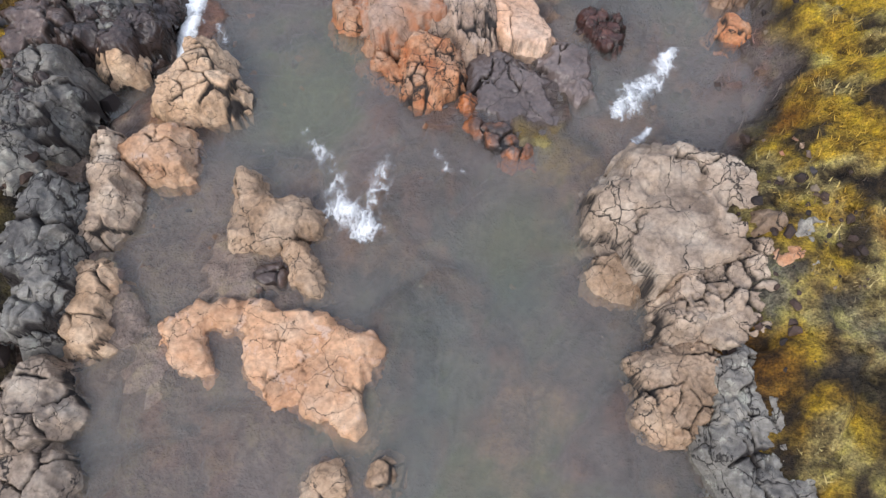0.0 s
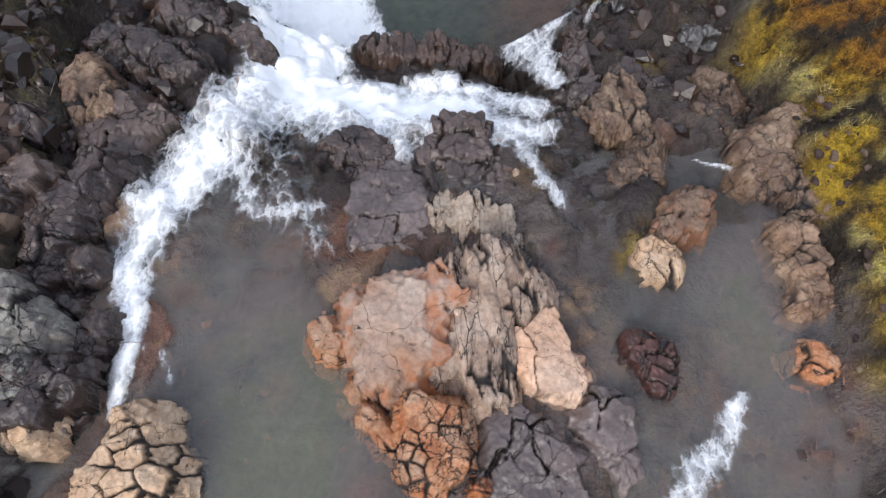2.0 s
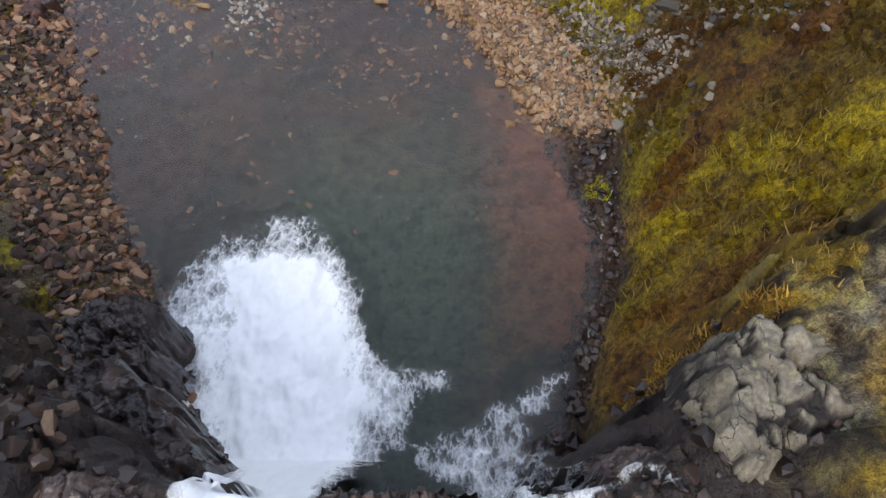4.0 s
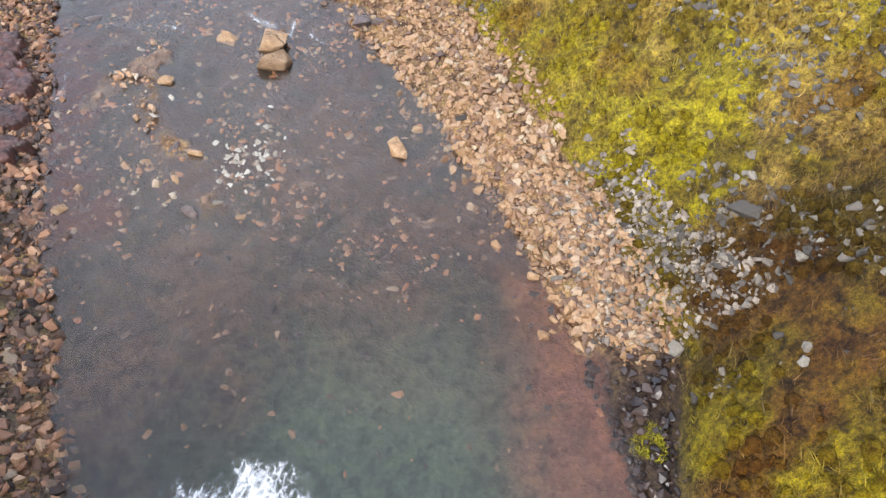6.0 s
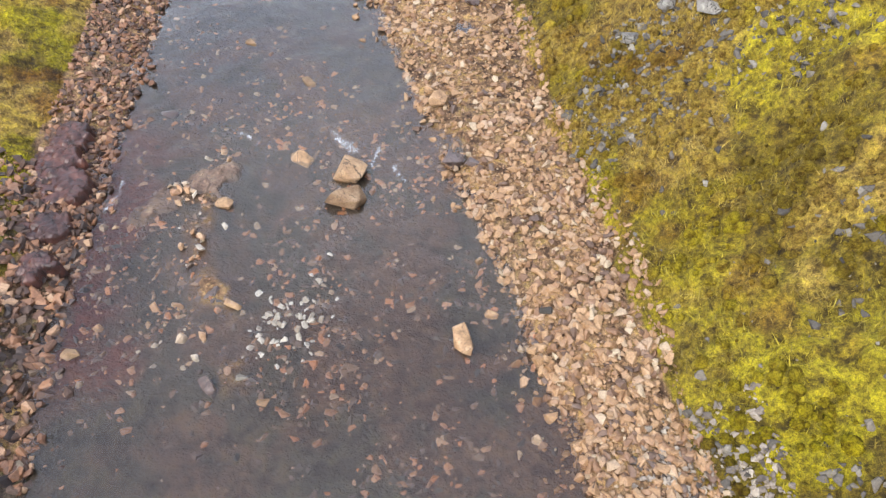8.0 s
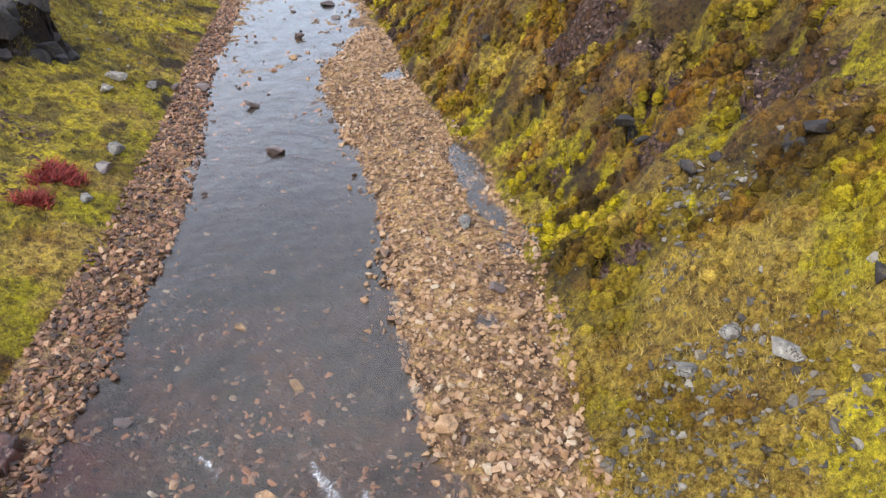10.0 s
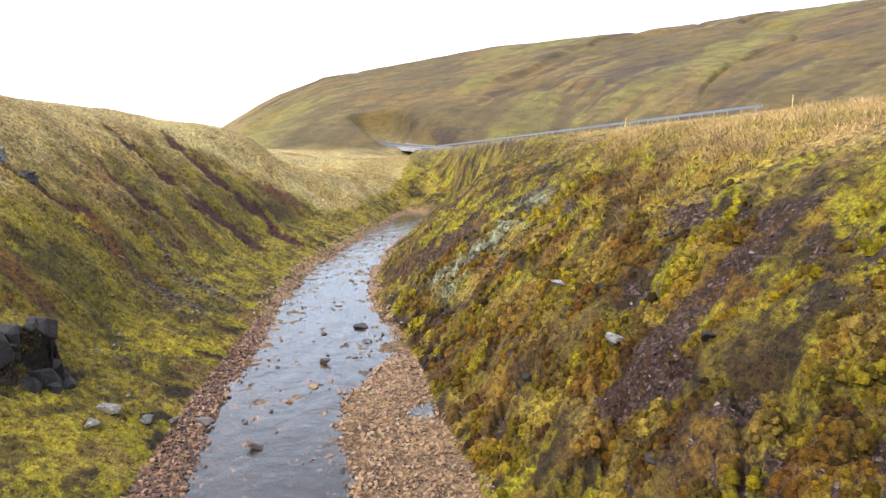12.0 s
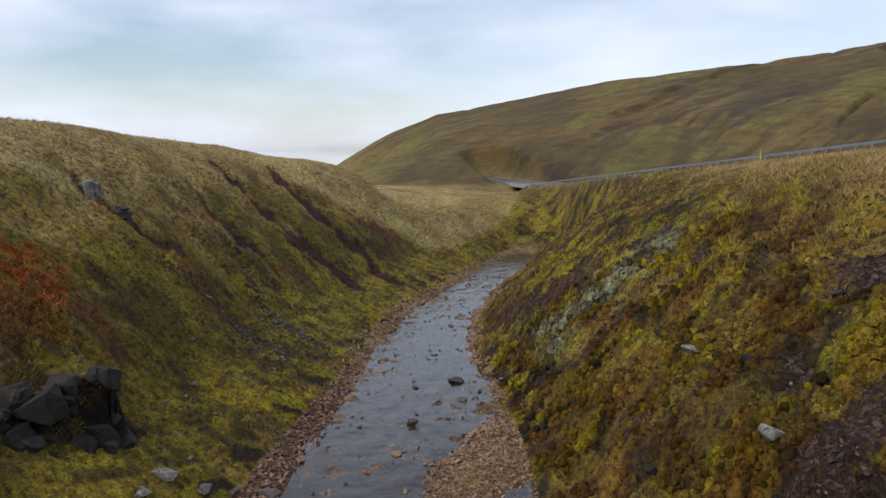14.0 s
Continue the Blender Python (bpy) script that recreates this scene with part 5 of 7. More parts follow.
def bridge():
    root = new("bridge", None)
    root.matrix_world = Matrix.Translation(road_point(138, 0))
    tagged(root, "low grey concrete road bridge over the river", "bridge")
    for nm, prof, s0, s1 in (("deck", [(-4.3, -0.02), (4.3, -0.02), (4.3, -0.75), (-4.3, -0.75)], 125.0, 152.0),
                             ("kerb", [(-4.35, 0.25), (-3.95, 0.25), (-3.95, -0.3), (-4.35, -0.3)], 124.5, 152.5),
                             ("kerb", [(3.95, 0.25), (4.35, 0.25), (4.35, -0.3), (3.95, -0.3)], 124.5, 152.5),
                             ("abutment", [(-4.4, -0.76), (4.4, -0.76), (4.4, -9), (-4.4, -9)], 123.0, 126.5),
                             ("abutment", [(-4.4, -0.76), (4.4, -0.76), (4.4, -9), (-4.4, -9)], 150.0, 153.5)):
        me = ribbon(nm, prof, [s0, s1], M_CONCRETE)
        ob = new(nm, me)
        ob.parent = root
        ob.matrix_parent_inverse = root.matrix_world.inverted()
        bm = bmesh.new()
        bm.from_mesh(me)
        bmesh.ops.holes_fill(bm, edges=[e for e in bm.edges if e.is_boundary])
        bm.to_mesh(me)
        bm.free()


bridge()

# ---- bedrock outcrops: blocks split by cracks ----


CHIPS = {}


def chip_mesh(k, material):
    """One of a few angular block shapes, shared by all blocks of that rock."""
    key = (k, material.name)
    if key not in CHIPS:
        CHIPS[key] = mesh_from("block", BLOCKY[k][0], BLOCKY[k][1], material, False, None, None, {"bedding": np.tile((k * 5.3, 2.7, 0.5), (len(BLOCKY[k][0]), 1)) + 0.3 * BLOCKY[k][0]})
    return CHIPS[key]


def outcrop(label, x, y, rx, ry, rot, top, material, cell=0.35, stretch=(1, 1), rough=0.09, depth=0.5, dome=0.12, seed=1, category="rock outcrop"):
    """Bedrock whose faces tilt a little from joint to joint, with a ragged sloping rim and loose blocks on it."""
    step = min(max(min(rx, ry) / 15, 0.022), 0.07)
    u, v = np.meshgrid(np.arange(-1.6 * rx, 1.6 * rx, step), np.arange(-1.6 * ry, 1.6 * ry, step))
    sx, sy = cell * stretch[0] * 1.2, cell * stretch[1] * 1.2
    k = 1.0 / cell
    pu, pv = u / stretch[0] * k, v / stretch[1] * k
    wu = u + sx * (0.2 * fbm(pu, pv, 3, seed + 200))
    wv = v + sy * (0.2 * fbm(pu, pv, 3, seed + 300))
    f1, f2, own, du, dv = cells(wu / sx, wv / sy, seed, True)

    def reach(a, b):
        return (np.abs(a / rx) ** 2.7 + np.abs(b / ry) ** 2.7) ** (1 / 2.7) * (1 + 0.17 * fbm(a / rx * 1.7, b / ry * 1.7, 4, seed + 400, 0.55))

    rr = 0.6 * reach(u, v) + 0.4 * reach(u + du * sx, v + dv * sy)
    hsh = lambda n: lattice(np.floor(own * 4093), np.zeros(own.shape), seed + n) - 0.5
    lift = 0.7 * rough * (own - 0.5) + (hsh(1) * du * sx + hsh(2) * dv * sy) * (0.08 + 1.6 * min(rough, 0.1))
    edge_drop = ease(0.5, 0.0, f2 - f1)
    h = top + dome * (0.4 - np.minimum(rr, 1.1) ** 2) + lift * (1 - 0.35 * edge_drop) - 0.35 * rough * edge_drop
    h = h + 0.35 * rough * fbm(pu * 0.9, pv * 0.9, 4, seed + 700) + 0.004 * fbm(u * 14, v * 14, 2, seed + 710)
    rim = 0.17 if depth <= 1.3 else 0.5
    z = h - depth * np.clip((rr - 1.12 + rim) / rim, 0, 1) ** 1.2
    faces = grid_faces(*u.shape)
    faces = faces[(rr < 1.15).ravel()[faces].any(axis=1)]
    used = np.unique(faces)
    back = np.zeros(u.size, int)
    back[used] = np.arange(len(used))
    c, s = math.cos(radians(rot)), math.sin(radians(rot))
    base_z = float(ground_z(np.array([x]), np.array([y]))[0]) - 0.1
    pts = np.stack([c * u - s * v, s * u + c * v, z - base_z], -1).reshape(-1, 3)[used]
    bedding = np.stack([u / sx + 17.3 * seed, v / sy + 5.1 * seed, 0.6 * (z - top) / cell], -1).reshape(-1, 3)[used]
    ob = new("rock_outcrop", mesh_from("rock_outcrop", pts, back[faces], material, True, None, None, {"bedding": bedding}))
    ob.location = (x, y, base_z)
    if rough >= 0.025 and (y < 17 or category == "crag"):
        rnd = random.Random(seed)
        for n in range(min(36, int(4.5 * rx * ry / cell**2)) if rough >= 0.05 and (cell <= 0.36 or category == "crag") else 5):
            a, d = rnd.uniform(0, 2 * math.pi), 1.08 * math.sqrt(rnd.uniform(0.02, 1.0))
            bu, bv = d * rx * math.cos(a), d * ry * math.sin(a)
            iu, iv = int(round((bu + 1.6 * rx) / step)), int(round((bv + 1.6 * ry) / step))
            if not (0 <= iu < u.shape[1] and 0 <= iv < u.shape[0]) or rr[iv, iu] > 1.0:
                continue
            big = (min(cell, 0.3) if category != "crag" else 1.6 * cell) * rnd.uniform(0.3, 0.95)
            one = new("block", chip_mesh(rnd.randrange(len(BLOCKY)), material))
            one.parent = ob
            turn = Matrix.Rotation(rnd.uniform(0, 6.28) if stretch == (1, 1) else radians(rot) + rnd.uniform(-0.3, 0.3), 4, "Z") @ Matrix.Rotation(rnd.uniform(-0.3, 0.3), 4, "X")
            one.matrix_local = Matrix.Translation((c * bu - s * bv, s * bu + c * bv, float(z[iv, iu]) - base_z - 0.06 * big)) @ turn @ Matrix.Diagonal((big, big * rnd.uniform(0.6, 1.4) * min(stretch[1] / stretch[0], 2.2), big * 0.7, 1))
    return tagged(ob, label, category, "rocks in the stream and on its banks")


def cracked_rock(label, lobes, top, material, cell, stretch, turn, rough, gap, depth, dome, rust, seed, category="rock outcrop"):
    """Bedrock parted along its joints: faces that tilt and step from joint to joint, open cracks between them and a broken, angular edge."""
    lx, ly, lr = np.array(lobes).T
    ca, sa = math.cos(radians(turn)), math.sin(radians(turn))
    sx, sy = cell * stretch[0], cell * stretch[1]
    pad = 0.12 + 0.25 * cell
    area = (np.ptp(lx) + 2 * lr.max()) * (np.ptp(ly) + 2 * lr.max())
    step = float(np.clip(math.sqrt(area / 9000), 0.014, 0.03))
    x, y = np.meshgrid(np.arange((lx - lr).min() - pad, (lx + lr).max() + pad, step), np.arange((ly - lr).min() - pad, (ly + lr).max() + pad, step))

    def outside(px, py):
        """Metres outside the union of the lobes, negative within."""
        d = np.full(px.shape, 9.0)
        for ox, oy, orad in zip(lx, ly, lr):
            e = np.hypot(px - ox, py - oy) - orad
            d = -np.logaddexp(-d * 18, -e * 18) / 18
        return d

    def facets(sizes, warp, s):
        """Cells between joints: seed's place, own number, offset to the seed and nearness of the joint."""
        wx = x + warp * (fbm(x * 3, y * 3, 3, s + 1) * 0.7 + 0.3 * fbm(x * 11, y * 11, 2, s + 3))
        wy = y + warp * (fbm(x * 3, y * 3, 3, s + 2) * 0.7 + 0.3 * fbm(x * 11, y * 11, 2, s + 4))
        u, v = (ca * wx + sa * wy) / sizes[0], (-sa * wx + ca * wy) / sizes[1]
        f1, f2, own, du, dv = cells(u, v, s, True)
        ox, oy = ca * du * sizes[0] - sa * dv * sizes[1], sa * du * sizes[0] + ca * dv * sizes[1]
        return own, ox, oy, (f2 - f1) * 0.5 * min(sizes)

    own, ox, oy, joint = facets((sx * 1.25, sy * 1.25), 0.22 * min(sx, sy), 31 * seed)
    own2, px, py, joint2 = facets((sx * 0.5, sy * 0.55), 0.12 * min(sx, sy), 31 * seed + 7)
    wild = fbm(x * 1.5 / cell * 0.35, y * 1.5 / cell * 0.35, 4, seed + 400)
    d = 0.4 * outside(x, y) + 0.25 * outside(x + ox, y + oy) + 0.35 * outside(x + px, y + py) - 0.025 - 0.03 * cell + 0.1 * cell * wild + 0.015 * fbm(x * 9, y * 9, 3, seed + 410)
    num = lambda o, n: lattice(np.floor(o * 4093), np.zeros(o.shape), seed + n) - 0.5
    inner = np.clip(-d / (0.8 * float(lr.max())), 0, 1)
    h = top + 0.05 + 0.7 * dome * (np.sqrt(inner) - 0.4)
    slant = 0.05 + 0.8 * min(rough, 0.16)
    h = h + 0.75 * rough * (own - 0.6) + (num(own, 1) * ox + num(own, 2) * oy) * slant
    broken = ease(-0.15, 0.35, fbm(x * 1.1, y * 1.1, 3, seed + 500)) * min(0.8, 0.7 * rough / 0.08)
    h = h + broken * (0.45 * rough * (own2 - 0.6) + (num(own2, 3) * px + num(own2, 4) * py) * slant * 1.3)
    wide = gap * np.maximum(0.95 * ease(-0.45, 0.55, fbm(x * 2.3, y * 2.3, 3, seed + 510)), 0.03)
    crack = ease(1.0, 0.35, joint / wide) * ease(0.25 * step, 0.7 * step, wide)
    crack = np.maximum(crack, 0.6 * broken * ease(1.0, 0.3, joint2 / (0.5 * wide)) * ease(0.5 * step, 1.2 * step, wide))
    h = h - crack * min(0.04 + 0.12 * cell, 0.1)
    h = h + 0.02 * fbm(x * 5, y * 5, 4, seed + 700) * (0.4 + rough / 0.08) + 0.004 * fbm(x * 23, y * 23, 2, seed + 710)
    slope = 0.1 + 0.2 * min(depth, 1.5)
    z = h - depth * np.clip((d + slope * 0.2) / slope, 0, 1) ** 1.4
    faces = grid_faces(*x.shape)
    faces = faces[(d < 0.8 * slope).ravel()[faces].any(axis=1)]
    used = np.unique(faces)
    back = np.zeros(x.size, int)
    back[used] = np.arange(len(used))
    cx, cy, base = float(lx.mean()), float(ly.mean()), top - depth
    pts = np.stack([x - cx, y - cy, z - base], -1).reshape(-1, 3)[used]
    bedding = np.stack([x / sx * 0.6 + 17.3 * seed, y / sy * 0.6 + 5.1 * seed, 0.6 * (z - top) / cell], -1).reshape(-1, 3)[used]
    stain = (rust or 0.0) * ease(-0.3, 0.03, d + 0.12 * wild) * ease(-0.25, 0.3, fbm(x * 1.7, y * 1.7, 3, seed + 720) + 0.35)
    tone = 0.6 * (own - 0.5) + 0.4 * broken * (own2 - 0.5)
    pick = lambda v: v.ravel()[used]
    ob = new("rock_outcrop", mesh_from("rock_outcrop", pts, back[faces], material, True, {"crack": pick(crack), "tone": pick(tone), "rust": pick(stain)}, None, {"bedding": bedding}))
    ob.location = (cx, cy, base)
    if rough >= 0.1:
        rnd = random.Random(seed)
        for n in range(int(min(14, 5 + 6 * area))):
            k = rnd.randrange(len(used))
            if d.ravel()[used[k]] > -0.06:
                continue
            big = min(cell, 0.32) * rnd.uniform(0.25, 0.75)
            one = new("block", chip_mesh(rnd.randrange(len(BLOCKY)), material))
            one.parent = ob
            one.matrix_local = Matrix.Translation(pts[k].tolist()) @ Matrix.Rotation(rnd.uniform(0, 6.28), 4, "Z") @ Matrix.Rotation(rnd.uniform(-0.3, 0.3), 4, "X") @ Matrix.Diagonal((big, big * rnd.uniform(0.6, 1.3), big * 0.7, 1))
    return tagged(ob, label, category, "rocks in the stream and on its banks")


cracked_rock("peach tan rock shelf with a notch, low in the stream", [(-3.02, 2.47, 0.16), (-2.93, 2.24, 0.15), (-2.69, 2.05, 0.1), (-2.81, 2.6, 0.13), (-2.47, 2.66, 0.13), (-2.14, 2.62, 0.16), (-1.95, 2.34, 0.21), (-2.04, 2.01, 0.15), (-1.68, 2.47, 0.2), (-1.65, 2.08, 0.28), (-1.29, 2.34, 0.21), (-1.2, 1.95, 0.27), (-0.94, 2.27, 0.16), (-1.83, 1.76, 0.12), (-1.03, 1.58, 0.11), (-1.0, 1.37, 0.08), (-1.4, 1.7, 0.13)], 0.45, M_PEACHTAN, 0.3, (1, 1), 0, 0.03, 0.012, 0.5, 0.03, 0.15, 1)
cracked_rock("tan rock outcrop split into angular blocks in the stream", [(-2.46, 4.4, 0.11), (-2.39, 4.12, 0.12), (-2.25, 3.78, 0.24), (-1.98, 3.78, 0.27), (-1.8, 3.97, 0.16), (-1.65, 3.81, 0.11), (-2.4, 3.59, 0.07)], 0.54, M_TAN, 0.27, (1, 1), 0, 0.08, 0.014, 0.5, 0.15, 0.0, 2)
cracked_rock("narrow tan rock tongue split across in the stream", [(-1.77, 3.45, 0.11), (-1.61, 3.2, 0.13), (-1.55, 3.02, 0.1)], 0.44, M_TAN, 0.2, (1, 1), 0, 0.05, 0.01, 0.5, 0.1, 0.0, 3)
cracked_rock("dark stone with a pale top just breaking the surface", [(-2.12, 3.12, 0.13), (-1.96, 3.12, 0.08)], 0.38, M_BROWN, 0.17, (1, 1), 0, 0.05, 0.02, 0.5, 0.1, 0.0, 4)
cracked_rock("peach tan rock at the edge of the stream", [(-3.63, 4.77, 0.24), (-3.81, 4.77, 0.18), (-3.45, 4.6, 0.13), (-3.56, 4.98, 0.14)], 0.54, M_PEACHTAN, 0.36, (1, 1), 0, 0.05, 0.01, 0.5, 0.15, 0.0, 5)
cracked_rock("tan rock crumbling into small blocks beside white water", [(-3.33, 6.19, 0.24), (-3.29, 6.43, 0.17), (-3.46, 5.81, 0.3), (-3.09, 5.81, 0.24), (-2.9, 5.77, 0.15), (-3.62, 5.63, 0.13)], 0.48, M_TAN, 0.19, (1, 1), 0, 0.09, 0.02, 0.5, 0.25, 0.0, 6)
cracked_rock("weathered tan-grey rock crumbling on the bank", [(-4.22, 4.81, 0.15), (-4.13, 4.4, 0.19), (-4.03, 4.05, 0.16), (-4.14, 3.78, 0.15), (-4.2, 3.58, 0.1)], 0.6, M_TANGREY, 0.18, (1, 1), 0, 0.1, 0.02, 0.5, 0.1, 0.0, 7)
cracked_rock("tan rock outcrop at the foot of the bank", [(-4.07, 2.98, 0.21), (-4.16, 2.54, 0.21), (-4.02, 2.64, 0.19), (-3.93, 2.34, 0.12)], 0.62, M_TAN, 0.3, (1, 1), 0, 0.08, 0.015, 0.5, 0.1, 0.0, 8)
cracked_rock("tan-grey rock at the water's edge", [(-4.18, 0.81, 0.26), (-4.33, 0.95, 0.17), (-4.31, 0.65, 0.23)], 0.6, M_TANGREY, 0.34, (1, 1), 0, 0.05, 0.012, 0.5, 0.1, 0.0, 9)
cracked_rock("small tan rock split in two above the pool", [(-4.36, 6.33, 0.11), (-4.56, 6.4, 0.12)], 0.45, M_TAN, 0.15, (1, 1), 0, 0.06, 0.02, 0.5, 0.1, 0.0, 10)
cracked_rock("grey lichened slab of the rocky stream bank", [(-4.61, 3.57, 0.32), (-4.58, 3.97, 0.25), (-4.63, 3.15, 0.25), (-4.4, 2.82, 0.23), (-4.51, 2.43, 0.24)], 0.95, M_GREY, 0.42, (0.8, 1.3), -10, 0.1, 0.03, 0.9, 0.1, 0.0, 11)
cracked_rock("grey lichened blocks of the rocky stream bank", [(-5.21, 4.97, 0.35), (-4.89, 5.4, 0.2), (-5.22, 5.88, 0.32), (-5.4, 5.44, 0.28)], 0.85, M_GREY, 0.26, (1, 1), 0, 0.16, 0.03, 0.9, 0.1, 0.0, 12)
cracked_rock("dark angular blocks of the rocky stream bank", [(-4.74, 6.86, 0.22), (-4.21, 6.91, 0.22), (-4.45, 6.56, 0.17), (-5.0, 6.61, 0.19)], 0.6, M_DARK, 0.22, (1, 1), 0, 0.14, 0.03, 0.7, 0.1, 0.0, 13)
cracked_rock("brown-grey blocks of the rocky stream bank", [(-4.38, 1.35, 0.24), (-4.32, 1.89, 0.14), (-4.5, 1.71, 0.19), (-4.07, 1.53, 0.07)], 0.7, M_TANGREY, 0.24, (1, 1), 0, 0.12, 0.025, 0.7, 0.1, 0.0, 14)
cracked_rock("broad weathered grey-tan rock outcrop on the bank", [(2.44, 4.35, 0.22), (2.78, 4.35, 0.25), (2.06, 3.9, 0.23), (2.33, 3.39, 0.35), (2.8, 3.61, 0.42), (3.29, 4.2, 0.28), (3.58, 3.97, 0.18), (3.19, 3.39, 0.27), (2.71, 3.15, 0.23)], 0.88, M_TANGREY, 0.38, (1, 1), 0, 0.1, 0.02, 0.8, 0.2, 0.0, 15)
cracked_rock("weathered grey-tan rock broken into small blocks", [(3.61, 3.29, 0.18), (3.24, 2.98, 0.23), (2.84, 2.84, 0.24), (3.3, 2.61, 0.22), (3.72, 2.88, 0.2), (2.91, 2.51, 0.22), (2.62, 2.48, 0.15), (3.13, 2.32, 0.17), (3.5, 2.35, 0.11)], 0.8, M_TANGREY, 0.21, (1, 1), 0, 0.14, 0.025, 0.8, 0.1, 0.0, 16)
cracked_rock("pale round-edged stone lying on the bank", [(3.76, 3.55, 0.16)], 1.05, M_TAN, 0.5, (1, 1), 0, 0.02, 0.02, 0.5, 0.1, 0.0, 17)
cracked_rock("small flat tan rock at the water's edge", [(1.94, 3.13, 0.13), (2.1, 3.04, 0.1)], 0.56, M_TAN, 0.25, (1, 1), 0, 0.04, 0.02, 0.5, 0.1, 0.0, 18)
cracked_rock("tan rock outcrop at the water's edge", [(2.5, 1.89, 0.25), (2.8, 1.95, 0.24), (2.28, 1.95, 0.11), (2.45, 1.56, 0.24), (2.68, 1.49, 0.14)], 0.68, M_TAN, 0.25, (1, 1), 0, 0.1, 0.015, 0.5, 0.15, 0.0, 19)
cracked_rock("long grey lichened rock on the bank", [(3.23, 1.89, 0.25), (3.22, 1.51, 0.32), (2.93, 1.11, 0.18), (3.26, 1.11, 0.24), (3.07, 0.84, 0.16), (3.44, 0.89, 0.18)], 0.8, M_GREY, 0.24, (0.8, 1.4), 18, 0.13, 0.025, 0.8, 0.1, 0.0, 20)
cracked_rock("grey lichened rock at the foot of the mossy bank", [(3.23, 0.67, 0.18), (3.58, 0.79, 0.16), (3.79, 0.79, 0.11), (3.36, 0.53, 0.22)], 0.8, M_GREY, 0.24, (1, 1), 0, 0.13, 0.025, 0.8, 0.1, 0.0, 21)
cracked_rock("grey rock at the foot of the mossy bank", [(4.11, 3.37, 0.16), (3.98, 3.03, 0.1)], 1.0, M_GREY, 0.2, (1, 1), 0, 0.1, 0.02, 0.5, 0.1, 0.0, 22)
cracked_rock("small orange stone lying on the bank", [(3.88, 3.1, 0.1)], 1.0, M_ORANGE, 0.4, (1, 1), 0, 0.02, 0.02, 0.5, 0.1, 0.0, 23)
cracked_rock("small tan rocks breaking the stream surface", [(-1.25, 0.8, 0.15), (-1.12, 0.86, 0.09), (-1.36, 0.71, 0.07)], 0.43, M_TAN, 0.2, (1, 1), 0, 0.05, 0.02, 0.5, 0.1, 0.0, 24)
cracked_rock("small tan rocks breaking the stream surface", [(-0.61, 0.97, 0.07), (-0.63, 0.83, 0.07)], 0.43, M_TAN, 0.16, (1, 1), 0, 0.05, 0.02, 0.5, 0.1, 0.0, 25)
cracked_rock("big pinkish orange slab of smooth rock in mid stream", [(-0.95, 7.55, 0.32), (-0.67, 7.39, 0.4), (-1.03, 7.76, 0.24), (-0.47, 7.72, 0.37), (-0.72, 7.0, 0.21), (-0.39, 7.23, 0.32), (-0.11, 7.92, 0.26)], 0.38, M_PEACH, 0.75, (1, 1), 0, 0.05, 0.008, 0.5, 0.25, 0.8, 26)
cracked_rock("pale tan rock ribs standing on edge in mid stream", [(-0.04, 8.14, 0.2), (0.32, 8.23, 0.26), (0.55, 8.36, 0.25), (0.32, 7.72, 0.3), (0.54, 7.35, 0.3), (0.1, 7.23, 0.25), (-0.15, 7.04, 0.18), (0.44, 6.88, 0.25), (0.75, 7.85, 0.23), (0.98, 8.04, 0.19)], 0.24, M_RIB, 0.26, (0.5, 1.9), 8, 0.14, 0.02, 0.5, 0.15, 0.0, 27)
cracked_rock("smooth pale pinkish rock slab in mid stream", [(0.95, 7.36, 0.26), (1.16, 7.13, 0.27), (1.35, 6.92, 0.14), (1.08, 7.68, 0.16)], 0.16, M_PEACH, 0.5, (0.8, 1.3), 25, 0.05, 0.008, 0.5, 0.15, 0.0, 28)
cracked_rock("orange rock crumbling into small blocks in mid stream", [(-0.31, 6.56, 0.19), (-0.2, 6.27, 0.24), (0.03, 6.49, 0.15), (-0.3, 5.97, 0.16), (-0.12, 5.92, 0.09), (0.09, 6.13, 0.12)], 0.36, M_ORANGE, 0.16, (1, 1), 0, 0.08, 0.02, 0.5, 0.25, 0.0, 29)
cracked_rock("rusty orange rock edge at the waterline in mid stream", [(-1.45, 7.56, 0.13), (-1.3, 7.36, 0.1), (-1.02, 6.9, 0.09), (-0.87, 6.61, 0.09), (-0.71, 6.37, 0.09), (-0.57, 6.17, 0.07)], 0.08, M_ORANGE, 0.22, (1, 1), 0, 0.05, 0.01, 0.5, 0.02, 0.0, 30)
cracked_rock("pale grey rock ribs standing on edge in mid stream", [(-0.09, 9.26, 0.26), (0.28, 9.31, 0.31), (0.6, 9.16, 0.26), (0.83, 8.97, 0.18)], -0.3, M_TANGREY, 0.26, (0.45, 1.8), 0, 0.14, 0.02, 0.5, 0.15, 0.0, 31)
cracked_rock("broad mauve-brown wet rock slab in the stream", [(-0.69, 9.34, 0.42), (-1.09, 9.04, 0.29), (-0.79, 9.76, 0.31), (-0.52, 8.95, 0.2)], -0.28, M_MAUVE, 0.5, (1, 1), 0, 0.1, 0.015, 0.4, 0.1, 0.0, 32)
cracked_rock("broad mauve-brown wet rock slab in the stream", [(0.71, 6.45, 0.29), (1.1, 6.01, 0.32), (0.66, 5.94, 0.25), (1.3, 5.49, 0.26), (0.95, 5.59, 0.2)], 0.12, M_MAUVE, 0.5, (1, 1.2), 30, 0.08, 0.02, 0.4, 0.08, 0.0, 33)
